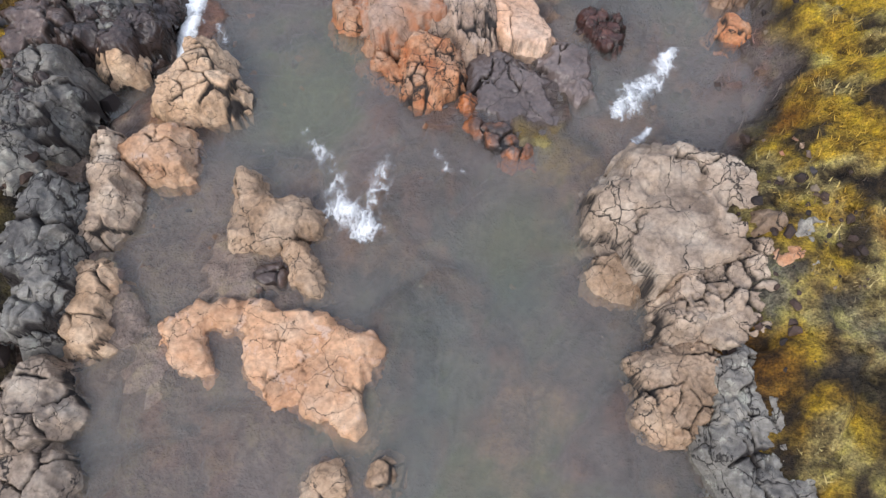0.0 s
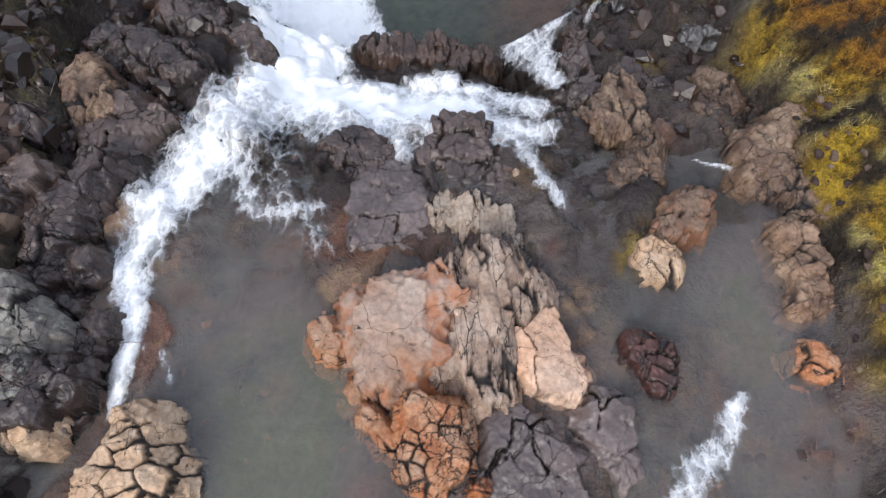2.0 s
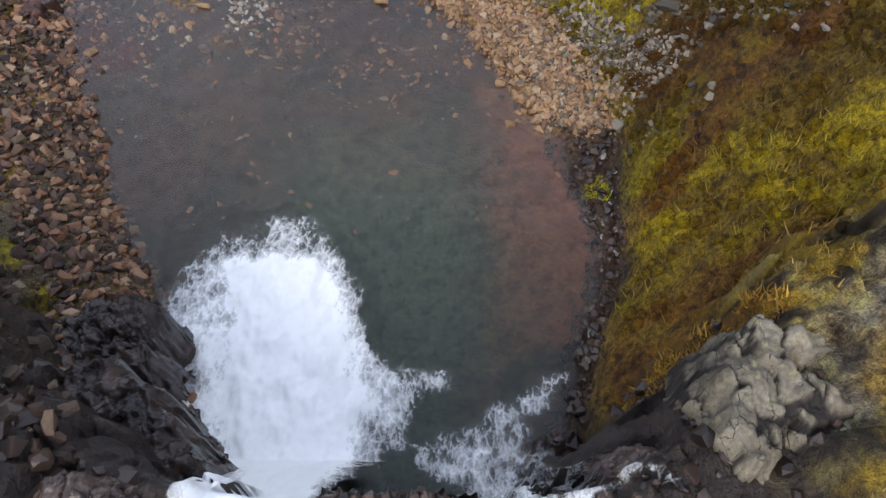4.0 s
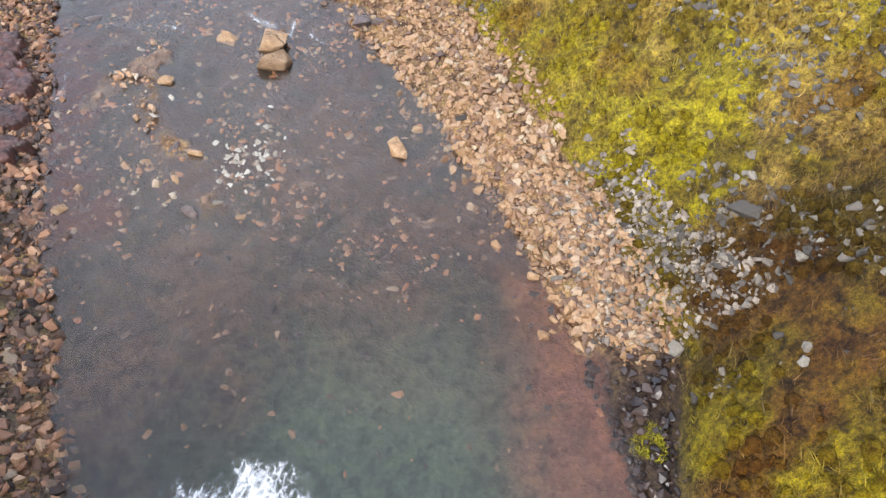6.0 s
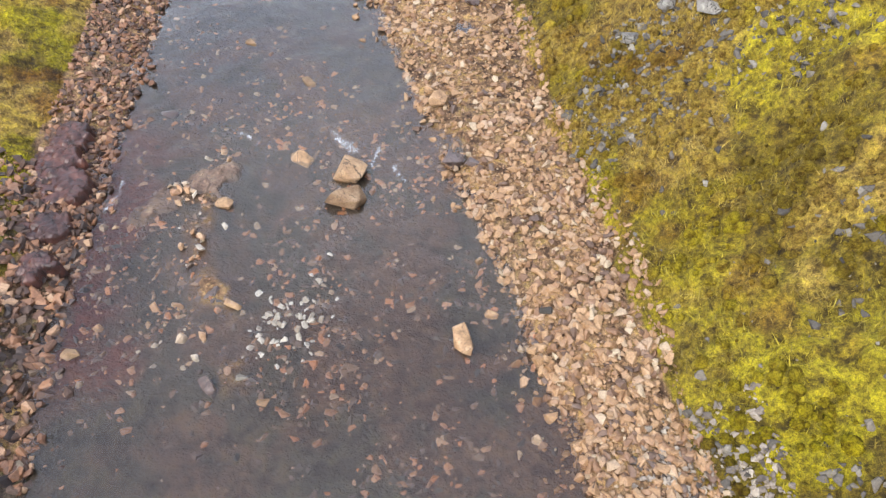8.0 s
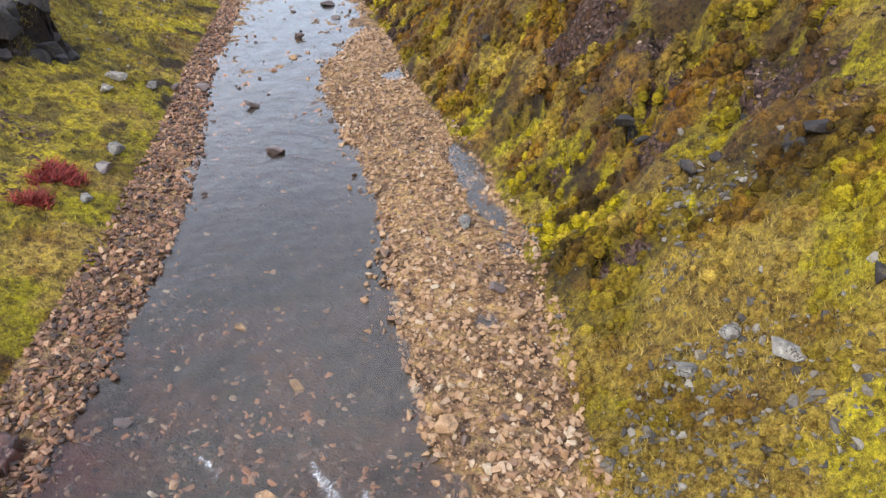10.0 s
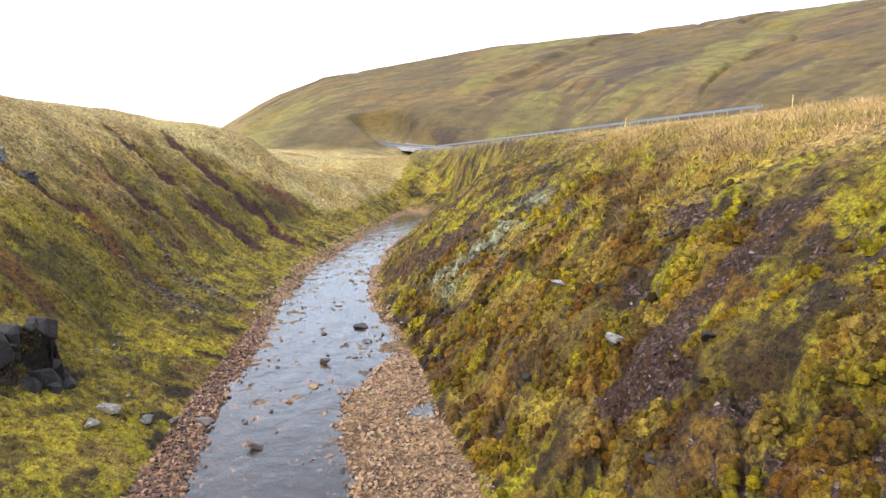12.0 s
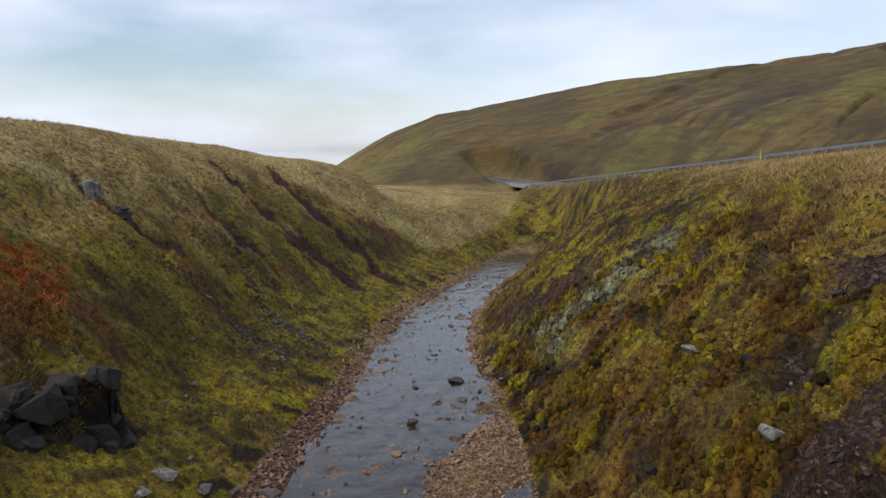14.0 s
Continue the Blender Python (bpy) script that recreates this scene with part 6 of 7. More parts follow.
cracked_rock("broad mauve-brown wet rock slab in the stream", [(1.66, 6.36, 0.24), (1.85, 6.0, 0.21), (1.79, 6.63, 0.19)], 0.14, M_MAUVE, 0.45, (1, 1), 0, 0.08, 0.02, 0.4, 0.1, 0.0, 34)
cracked_rock("brown rock with orange edges crumbling in the stream", [(0.73, 5.17, 0.2), (1.03, 4.98, 0.11), (0.48, 5.36, 0.12), (0.3, 5.77, 0.1)], 0.2, M_BROWN, 0.2, (1, 1), 0, 0.08, 0.02, 0.5, 0.1, 0.9, 35)
cracked_rock("dark brown wet rocks crumbling into small blocks", [(2.39, 7.22, 0.23), (2.26, 7.38, 0.16), (2.43, 6.94, 0.13)], 0.05, M_WETRED, 0.18, (1, 1), 0, 0.12, 0.02, 0.5, 0.1, 0.0, 36)
cracked_rock("rusty tan-brown rock cluster in the stream above the fall", [(3.03, 9.18, 0.27), (2.78, 8.97, 0.16), (3.23, 9.35, 0.16)], -0.06, M_TANBROWN, 0.26, (1, 1), 0, 0.1, 0.015, 0.5, 0.1, 0.3, 37)
cracked_rock("tan rock wedge in the stream above the fall", [(2.66, 8.49, 0.23), (2.54, 8.72, 0.14)], -0.15, M_TAN, 0.26, (0.8, 1.3), 20, 0.1, 0.02, 0.5, 0.1, 0.0, 38)
cracked_rock("tan and brown rock ribs above the fall", [(2.68, 10.14, 0.26), (2.49, 9.9, 0.15), (2.9, 10.55, 0.16)], -0.5, M_TANBROWN, 0.2, (0.7, 1.5), 10, 0.12, 0.02, 0.5, 0.1, 0.0, 39)
cracked_rock("tan rock shore split into blocks", [(4.37, 8.87, 0.2), (4.46, 8.5, 0.21), (4.46, 8.05, 0.16), (4.23, 7.91, 0.09)], -0.02, M_TANBROWN, 0.24, (1, 1), 0, 0.12, 0.02, 0.7, 0.1, 0.0, 40)
cracked_rock("grey-tan lichened rock shore split into blocks", [(4.3, 10.31, 0.3), (4.56, 9.89, 0.3), (4.87, 9.39, 0.29), (5.14, 10.31, 0.3), (5.34, 9.69, 0.23), (4.13, 9.77, 0.15), (4.86, 10.63, 0.31)], -0.2, M_TANBROWN, 0.26, (1, 1), 0, 0.16, 0.025, 0.9, 0.1, 0.0, 41)
cracked_rock("rusty stone at the water's edge", [(4.25, 7.21, 0.13)], 0.05, M_ORANGE, 0.3, (1, 1), 0, 0.03, 0.02, 0.5, 0.1, 0.0, 42)
cracked_rock("grey lichened blocks of the rocky stream bank", [(-5.01, 7.72, 0.25), (-4.66, 7.41, 0.24), (-4.96, 7.25, 0.19), (-4.6, 6.86, 0.2)], 0.62, M_GREY, 0.34, (1, 1), 0, 0.16, 0.03, 0.8, 0.1, 0.0, 43)
cracked_rock("tan-grey blocks at the foot of the bank", [(-4.34, 6.39, 0.09), (-4.57, 6.54, 0.15)], 0.4, M_TANGREY, 0.2, (1, 1), 0, 0.1, 0.02, 0.5, 0.1, 0.0, 44)
cracked_rock("dark mauve wet block beside the white water", [(-4.1, 7.52, 0.17), (-4.47, 7.77, 0.16), (-4.13, 7.15, 0.11)], 0.15, M_DARK, 0.34, (1, 1), 0, 0.1, 0.02, 0.5, 0.1, 0.0, 45)
cracked_rock("broad mauve-grey wet slab of the stream bank", [(-5.68, 9.17, 0.3), (-5.31, 9.56, 0.23), (-6.0, 9.85, 0.23)], 0.3, M_BROWN, 0.5, (1, 1), 0, 0.12, 0.03, 0.7, 0.1, 0.0, 46)
cracked_rock("dark wet blocks beside the white water", [(-4.91, 8.82, 0.32), (-4.72, 9.39, 0.28), (-4.95, 8.28, 0.22), (-4.56, 9.78, 0.24), (-4.44, 8.37, 0.19)], 0.15, M_DARK, 0.3, (1, 1), 0, 0.16, 0.03, 0.7, 0.1, 0.0, 47)
cracked_rock("dark ribbed rock ledge between two falls", [(-1.35, 13.36, 0.26), (-0.93, 13.33, 0.27), (-0.52, 13.26, 0.35), (0.03, 13.18, 0.38), (0.57, 13.16, 0.31)], -1.85, M_WETRIB, 0.34, (0.6, 1.7), 0, 0.12, 0.018, 2.0, 0.1, 0.0, 48)
cracked_rock("dark wet rock slab between white water branches", [(-1.25, 10.3, 0.35), (-1.47, 10.47, 0.23), (-0.96, 9.9, 0.33)], -0.45, M_DARK, 0.5, (1, 1), 0, 0.12, 0.02, 0.7, 0.1, 0.0, 49)
cracked_rock("dark wet rock slab between white water branches", [(0.28, 10.28, 0.39), (-0.19, 10.38, 0.23), (0.01, 10.66, 0.23), (0.6, 9.79, 0.33), (0.43, 10.73, 0.23)], -0.5, M_BROWN, 0.45, (1, 1), 0, 0.14, 0.02, 0.7, 0.1, 0.0, 50)
cracked_rock("tan-brown rock ribs beside the fall", [(2.32, 11.11, 0.35), (2.65, 11.42, 0.26), (2.75, 10.96, 0.19), (2.62, 11.74, 0.19)], -0.75, M_TANBROWN, 0.28, (0.6, 1.7), 14, 0.16, 0.025, 0.8, 0.15, 0.0, 51)
cracked_rock("mauve-brown wet rock blocks beside the fall", [(2.09, 11.84, 0.28), (2.06, 12.35, 0.28), (2.0, 10.9, 0.31), (1.74, 11.36, 0.22)], -1.0, M_BROWN, 0.36, (0.8, 1.4), 5, 0.18, 0.03, 1.0, 0.1, 0.0, 52)
cracked_rock("tan rock blocks beside the fall", [(2.71, 10.04, 0.26), (2.43, 9.95, 0.18), (2.88, 10.48, 0.15)], -0.45, M_TANBROWN, 0.26, (1, 1), 0, 0.14, 0.02, 0.6, 0.1, 0.0, 53)
cracked_rock("rusty brown rock crumbling into small blocks", [(4.11, 11.74, 0.24), (3.94, 11.27, 0.26), (4.27, 11.43, 0.16), (3.92, 11.9, 0.12), (4.02, 10.97, 0.14)], -0.75, M_TANBROWN, 0.14, (1, 1), 0, 0.14, 0.02, 0.6, 0.1, 0.0, 54)
cracked_rock("mauve-grey wet rock blocks above the pool", [(2.8, 13.94, 0.32), (3.26, 14.0, 0.25), (3.4, 13.58, 0.23), (2.86, 13.33, 0.21)], -1.7, M_BROWN, 0.36, (1, 1), 0, 0.18, 0.03, 1.6, 0.1, 0.0, 55)
cracked_rock("grey lichened cliff top beside the drop", [(4.04, 14.62, 0.45), (3.74, 13.97, 0.33), (4.75, 15.16, 0.3), (4.7, 14.1, 0.35), (4.47, 14.41, 0.34), (5.24, 15.39, 0.25), (5.15, 14.62, 0.19), (4.25, 15.2, 0.35)], -0.42, M_CLIFF, 0.34, (0.7, 1.6), 5, 0.24, 0.035, 2.4, 0.15, 0.0, 56)
cracked_rock("blue-grey wet rock below the cliff top", [(4.29, 13.27, 0.35), (4.01, 12.9, 0.23), (4.4, 12.81, 0.24)], -1.0, M_GREYWET, 0.3, (0.8, 1.3), 0, 0.2, 0.025, 1.4, 0.1, 0.0, 57)
cracked_rock("mauve-grey rock among moss beside the drop", [(5.14, 12.82, 0.33), (5.44, 13.04, 0.2), (5.0, 13.22, 0.16)], -0.6, M_GREYWET, 0.36, (1, 1), 0, 0.16, 0.025, 1.0, 0.1, 0.0, 58)
cracked_rock("dark wet rock ledge beside the fall", [(-4.28, 13.12, 0.34), (-3.78, 13.03, 0.31), (-3.33, 12.85, 0.29), (-4.55, 13.42, 0.25), (-3.05, 12.49, 0.2)], -0.95, M_DARK, 0.55, (1, 1), 0, 0.16, 0.03, 1.6, 0.1, 0.0, 59)
cracked_rock("broad mauve wet rock slab above the fall", [(-4.68, 10.81, 0.42), (-4.38, 10.43, 0.35), (-4.76, 10.39, 0.32), (-4.13, 10.81, 0.2)], -0.35, M_BROWN, 0.75, (1, 1), 0, 0.1, 0.02, 0.5, 0.1, 0.0, 60)
cracked_rock("tan-grey rock ribs crumbling above the fall", [(-5.22, 11.33, 0.25), (-4.92, 11.02, 0.22), (-5.16, 10.9, 0.19), (-5.16, 11.59, 0.17)], -0.2, M_TANBROWN, 0.2, (0.7, 1.5), -10, 0.16, 0.025, 0.7, 0.1, 0.0, 61)
cracked_rock("dark brown wet rock above the fall", [(-4.56, 12.15, 0.37), (-5.05, 12.31, 0.27), (-4.0, 11.9, 0.29), (-5.35, 12.06, 0.22)], -0.45, M_DARK, 0.4, (1, 1), 0, 0.18, 0.03, 1.0, 0.1, 0.0, 62)
cracked_rock("dark wet rock beside the white water", [(-4.4, 9.61, 0.18), (-4.75, 9.74, 0.18)], -0.3, M_DARK, 0.3, (1, 1), 0, 0.12, 0.03, 0.7, 0.1, 0.0, 63)
cracked_rock("dark wet rock buttress beside the fall", [(-5.06, 15.27, 0.52), (-4.46, 14.78, 0.41), (-5.66, 15.64, 0.47), (-4.0, 14.42, 0.25)], -3.0, M_DARK, 0.5, (1, 1), 0, 0.35, 0.04, 2.5, 0.1, 0.0, 64)
cracked_rock("dark wet rock blocks beside the plunge pool", [(-6.88, 17.67, 0.63), (-6.32, 17.99, 0.38), (-7.46, 16.9, 0.55), (-6.01, 17.06, 0.37)], -4.8, M_DARK, 0.42, (1, 1), 0, 0.35, 0.04, 2.2, 0.1, 0.0, 65)
cracked_rock("dark wet rock blocks beside the small fall", [(2.19, 13.32, 0.26), (2.49, 12.93, 0.24)], -1.6, M_DARK, 0.34, (1, 1), 0, 0.25, 0.03, 2.2, 0.1, 0.0, 66)
cracked_rock("dark wet slab beside a small pool", [(2.82, 12.18, 0.23), (3.36, 11.2, 0.19), (3.24, 11.85, 0.23)], -1.0, M_DARK, 0.5, (1, 1), 0, 0.1, 0.03, 0.5, 0.1, 0.0, 67)

# the blocky banks of the stream, dark gaps between the blocks
for n in range(12):
    wob = random.Random(500 + n)
    by = -0.6 + 1.15 * n + wob.uniform(-0.2, 0.2)
    bx = -5.75 - 0.12 * max(by - 6, 0) + wob.uniform(-0.2, 0.2)
    bt = 1.0 - 0.14 * max(by - 4, 0)
    cracked_rock("grey-brown angular blocks of the rocky stream bank", [(bx, by, 0.42), (bx + 0.3, by + 0.45, 0.36), (bx - 0.45, by + 0.1, 0.38), (bx - 0.9, by + 0.3, 0.4)], bt, wob.choice((M_GREY, M_DARK, M_DARK, M_BROWN)),
                 wob.uniform(0.2, 0.34), (1, 1), 0, 0.22, 0.035, 1.0, 0.05, 0.0, 520 + n)

for n, (bx, by, br) in enumerate(((-14.6, 33.4, 0.7), (-14.0, 31.9, 0.55), (-15.4, 34.2, 0.6), (-13.4, 30.6, 0.45), (-14.9, 32.4, 0.5), (-15.6, 35.4, 0.5))):
    outcrop("dark red-brown wet rock at the river's edge", bx, by, 1.3 * br, br, 23 * n, float(along(RIVER_Z, np.array([by]))[0]) + 0.5, M_WETRED, 0.3, rough=0.14, depth=0.9, seed=830 + n)

cracked_rock("low tan bedrock slab at the head of the shoal", [(-12.0, 33.3, 0.35), (-11.6, 34.1, 0.5), (-10.9, 34.9, 0.5), (-10.5, 35.6, 0.3), (-10.4, 34.4, 0.35)], -7.6, M_TANBROWN, 0.3, (1, 1), 0, 0.1, 0.015, 0.4, 0.06, 0.0, 90)

# ---- lava crags and boulders on the gorge slopes ----
outcrop("small dark crag high on the grassy slope", -50.6, 68.6, 0.8, 0.9, 0, float(ground_z(np.array([-50.6]), np.array([68.6]))[0]) + 0.7, M_LAVA, 0.5, rough=0.3, depth=2.2, dome=0.5, seed=72, category="crag")
outcrop("small dark crag high on the grassy slope", -52.5, 67.5, 1.0, 0.8, 0, float(ground_z(np.array([-52.5]), np.array([67.5]))[0]) + 0.6, M_GREY, 0.5, rough=0.3, depth=2.0, dome=0.4, seed=73, category="crag")
# three black ledges added where the slope has only shaded hollows under moss
outcrop("black rock ledge standing in for a shaded mossy hollow", -3.0, 54.4, 0.6, 0.4, 20, -4.8, M_LAVA, 0.2, rough=0.4, depth=1.3, dome=0.4, seed=74, category="crag")
outcrop("black rock ledge standing in for a shaded mossy hollow", -0.7, 50.9, 0.6, 0.4, 10, -4.5, M_LAVA, 0.2, rough=0.4, depth=1.2, dome=0.4, seed=75, category="crag")
outcrop("black rock ledge in place of a shaded hollow on the slope", 2.4, 49.3, 0.7, 0.5, 10, -2.2, M_LAVA, 0.22, rough=0.4, depth=1.4, dome=0.4, seed=76, category="crag")
outcrop("dark rock with white lichen on the slope", -3.0, 62.0, 0.55, 0.35, 0, -1.2, M_GREY, 0.3, rough=0.2, depth=1.0, dome=0.3, seed=77, category="crag")
outcrop("dark rock ledge among moss on the slope", -7.4, 69.6, 0.7, 0.5, 0, -0.6, M_LAVA, 0.35, rough=0.2, depth=1.1, dome=0.3, seed=78, category="crag")
outcrop("dark rock ledge among moss on the slope", -8.8, 73.4, 0.7, 0.5, 0, 0.4, M_LAVA, 0.35, rough=0.2, depth=1.2, dome=0.3, seed=79, category="crag")
outcrop("dark rock ledge among moss on the slope", -12.0, 66.5, 0.8, 0.4, 0, -6.2, M_LAVA, 0.3, rough=0.2, depth=1.2, dome=0.3, seed=80, category="crag")


def boulder(label, x, y, size, material, squash=0.7, turn=0.0, sink=0.3, seed=0, long=1.0):
    """A single boulder: a rugged, bevelled hull half sunk in its bed."""
    rnd = random.Random(seed)
    bm = bmesh.new()
    skew = rnd.uniform(-0.25, 0.25)
    for k in range(15):
        a, h = rnd.uniform(0, 2 * math.pi), rnd.uniform(-1, 1)
        r = math.sqrt(1 - h * h)
        p = (r * math.cos(a), r * math.sin(a), h)
        norm = sum(abs(c) ** 3.5 for c in p) ** (1 / 3.5) / rnd.uniform(0.82, 1.0)
        p = [0.46 * c / norm for c in p]
        bm.verts.new(((p[0] + skew * p[2]) * size * long, p[1] * size * 0.9, p[2] * size * squash))
    hull = bmesh.ops.convex_hull(bm, input=bm.verts[:])
    bmesh.ops.delete(bm, geom=[g for g in hull["geom_interior"] if isinstance(g, bmesh.types.BMVert)], context="VERTS")
    bmesh.ops.bevel(bm, geom=bm.edges[:], offset=size * 0.014, segments=1, affect="EDGES")
    me = bpy.data.meshes.new("boulder")
    bm.to_mesh(me)
    bm.free()
    me.materials.append(material)
    seedv = np.tile((3.1 * seed, 1.7 * seed, 0.4), (len(me.vertices), 1)) + np.array([v.co[:] for v in me.vertices]) / max(size, 0.3) * 1.1
    me.attributes.new("bedding", "FLOAT_VECTOR", "POINT").data.foreach_set("vector", seedv.astype(np.float32).ravel())
    ob = new("boulder", me)
    gz = float(ground_z(np.array([x]), np.array([y]))[0])
    ob.matrix_world = pose(x, y, gz + size * squash * (0.5 - sink), 0, 0, turn)
    return tagged(ob, label, "boulder", "boulders in and beside the river")


KIND = {"t": (M_BOULDER, "angular tan boulder resting in the shallow river"), "b": (M_BROWN, "dark brown boulder on the river bed"), "o": (M_BOULDER, "orange-brown boulder at the gravel edge"),
        "w": (M_GREYCOB, "pale grey stone on the river bed"), "g": (M_GREY, "grey lichened boulder on the mossy bank")}


def boulders(kind, *rows):
    """Boulders of one kind: x, y, size, length, turn."""
    for bx, by, bs, lg, tn in rows:
        k = int(abs(bx * 13 + by * 7))
        boulder(KIND[kind][1], bx, by, bs, KIND[kind][0], 0.62 + 0.2 * (k % 5) / 5, tn, 0.12, k, lg)


boulders("t", (-6.85, 36.5, 1.25, 1.1, 10), (-6.6, 35.4, 1.25, 1.05, 40), (-2.1, 31.6, 0.62, 1.9, 120), (-8.0, 31.1, 0.4, 1.5, 0), (-6.1, 28.8, 0.34, 1.0, 0), (-12.9, 42.2, 0.42, 1.4, 0), (-12.4, 43.6, 0.3, 1.2, 0), (-4.7, 45.8, 0.6, 1.2, 60), (-8.6, 36.8, 0.7, 1.5, 160), (-9.9, 34.3, 0.5, 1.2, 0), (-25.6, 67.4, 0.6, 1.2, 0))
boulders("b", (-13.6, 37.6, 0.42, 1.9, 15), (-7.5, 28.8, 0.4, 1.5, 150), (-4.0, 37.7, 0.7, 1.2, 0), (-19.0, 54.3, 0.75, 1.5, 15), (-14.0, 40.8, 0.3, 1.1, 0), (-5.7, 46.8, 0.6, 1.2, 0), (-3.4, 37.7, 0.45, 1.2, 0), (-14.3, 39.5, 0.35, 1.2, 0), (-30.0, 80.3, 1.0, 1.5, 10), (-35.2, 85.6, 0.7, 1.3, 0), (-27.5, 71.6, 0.8, 1.2, 0), (-27.5, 77.0, 0.7, 1.4, 0), (-31.5, 77.5, 0.5, 1.2, 0), (-25.5, 67.9, 0.5, 1.2, 0), (-23.4, 59.0, 0.8, 1.3, 20), (-27.3, 60.0, 0.9, 1.3, 40), (-28.0, 58.8, 0.7, 1.3, 80), (-23.6, 48.3, 0.8, 1.3, 40))
boulders("o", (-11.1, 28.7, 0.45, 1.3, 5), (-1.6, 32.6, 0.3, 1.5, 0), (-2.3, 34.2, 0.3, 1.0, 0), (-9.9, 40.5, 0.55, 1.2, 0), (-5.2, 40.3, 0.75, 1.2, 0), (-5.6, 40.9, 0.5, 1.2, 30))
boulders("w", (-6.8, 29.2, 0.26, 1.5, 0), (-0.3, 32.9, 0.36, 1.2, 20), (2.4, 27.1, 0.32, 1.2, 0), (6.3, 27.6, 0.75, 1.3, 20), (5.0, 25.2, 0.5, 1.4, 40))
boulders("g", (-8.2, 50.6, 0.75, 1.3, 100), (-7.4, 63.4, 1.1, 1.1, 0), (-11.6, 69.9, 0.75, 1.1, 0), (-30.2, 56.8, 1.1, 1.4, 30), (-29.5, 55.2, 0.8, 1.2, 0), (-28.6, 57.6, 0.7, 1.2, 60), (-22.3, 45.9, 0.6, 1.2, 0), (-24.5, 50.0, 0.9, 1.2, 10), (0.4, 42.6, 0.6, 1.3, 0), (1.3, 43.5, 0.55, 1.3, 50), (2.4, 42.2, 0.8, 1.4, 10))

for n, (bx, by, br) in enumerate(((-33.6, 57.2, 1.7), (-33.8, 56.0, 2.0), (-33.4, 54.9, 1.6), (-33.9, 53.8, 2.1), (-33.6, 52.6, 1.8), (-34.0, 51.4, 2.0), (-34.6, 56.9, 1.6), (-34.7, 55.2, 1.8), (-34.8, 53.2, 1.7), (-32.9, 56.0, 0.9), (-32.8, 53.6, 0.8))):
    boulder("black lava block of the crag on the grassy slope", bx, by, br, M_LAVA, 1.1, 37 * n, 0.58, 300 + n, 1.1)
for n in range(26):
    wob = random.Random(700 + n)
    boulder("small dark lava block of the mossy crag", wob.uniform(-34.9, -32.9), wob.uniform(50.2, 57.6), wob.uniform(0.5, 1.15), M_LAVA, 0.9, 61 * n, 0.25, 720 + n, 1.2)
# black rocks added to give the dark of shaded hollows under the moss
for n, (bx, by, br) in enumerate(((-2.9, 53.9, 0.7), (-2.2, 53.4, 0.6), (-0.4, 49.8, 0.8), (0.4, 50.1, 0.6), (2.8, 49.3, 0.8), (-5.0, 57.2, 0.6), (3.9, 43.4, 0.6), (1.0, 52.0, 0.6), (-3.6, 60.8, 0.7), (-6.2, 70.4, 0.6), (-11.7, 65.1, 0.6), (-9.0, 67.9, 0.6))):
    boulder("dark mossy rock standing in for the shade of a slope hollow", bx, by, br, M_LAVA, 0.8, 51 * n, 0.35, 330 + n, 1.3)

# ---- cobbles ----
rng = np.random.default_rng(5)


def scatter(n, y0, y1, low, high, density=None, power=1.0):
    """Random places between two edges that run along the river."""
    y = y0 + (y1 - y0) * rng.random(n) ** power
    a, b = low(y), high(y)
    x = a + (b - a) * rng.random(n)
    if density is not None:
        keep = rng.random(n) < density(x, y)
        x, y = x[keep], y[keep]
    return x, y


def cobble_field(name, x, y, small, large, material, label, sink=0.3, category="cobbles", skew=2.2, shapes=None):
    size = small + (large - small) * rng.random(len(x)) ** skew
    z = ground_z(x, y) + size * 0.3 * (1 - 2 * sink)
    v, f = many_stones(x, y, z, size, rng, shapes or STONES)
    ob = new(name, mesh_from(name, v, f, material, False))
    tagged(ob, label, category, kind="stuff")
    return ob


def patchy(scale, seed, lo, hi):
    return lambda x, y: ease(lo, hi, fbm(x * scale, y * scale, 3, seed))


edge = lambda table, off=0.0: (lambda y: along(table, y) + off)
x, y = scatter(17000, 24.6, 75, edge(RIGHT_WATER, -0.3), edge(RIGHT_FOOT, 0.35), lambda x, y: (0.55 + 0.45 * ease(-0.4, 0.2, fbm(x * 0.7, y * 0.7, 3, 178))) * ease(24.8, 26.4, y + 0.8 * fbm(x, y, 3, 183)), power=1.25)
bar = new("gravel_bar", None)
bar.location = (-1.0, 34.0, -7.6)
tagged(bar, "bank of rusty orange-brown cobbles beside the river", "gravel bar", kind="structure")
bar_bed = cobble_field("cobble_bed", x, y, 0.08, 0.4, M_COBBLE, "", skew=3.2, category="")
bar_bed.parent = bar
bar_bed.matrix_parent_inverse = Matrix.Translation((1.0, -34.0, 7.6))
x, y = scatter(3600, 25, 72, edge(RIGHT_WATER, -1.5), edge(RIGHT_WATER, 0.1), lambda x, y: np.exp(-(along(RIGHT_WATER, y) - x) / 0.45) * ease(-0.3, 0.3, fbm(x * 0.8, y * 0.8, 3, 179)))
cobble_field("waterside_cobbles", x, y, 0.1, 0.42, M_COBBLE, "wet orange-brown cobbles straggling into the shallows", sink=-0.1, skew=2.2)
x, y = scatter(1800, 25, 72, edge(LEFT_WATER, -0.1), edge(LEFT_WATER, 1.3), lambda x, y: np.exp(-(x - along(LEFT_WATER, y)) / 0.4) * ease(-0.3, 0.3, fbm(x * 0.8, y * 0.8, 3, 180)))
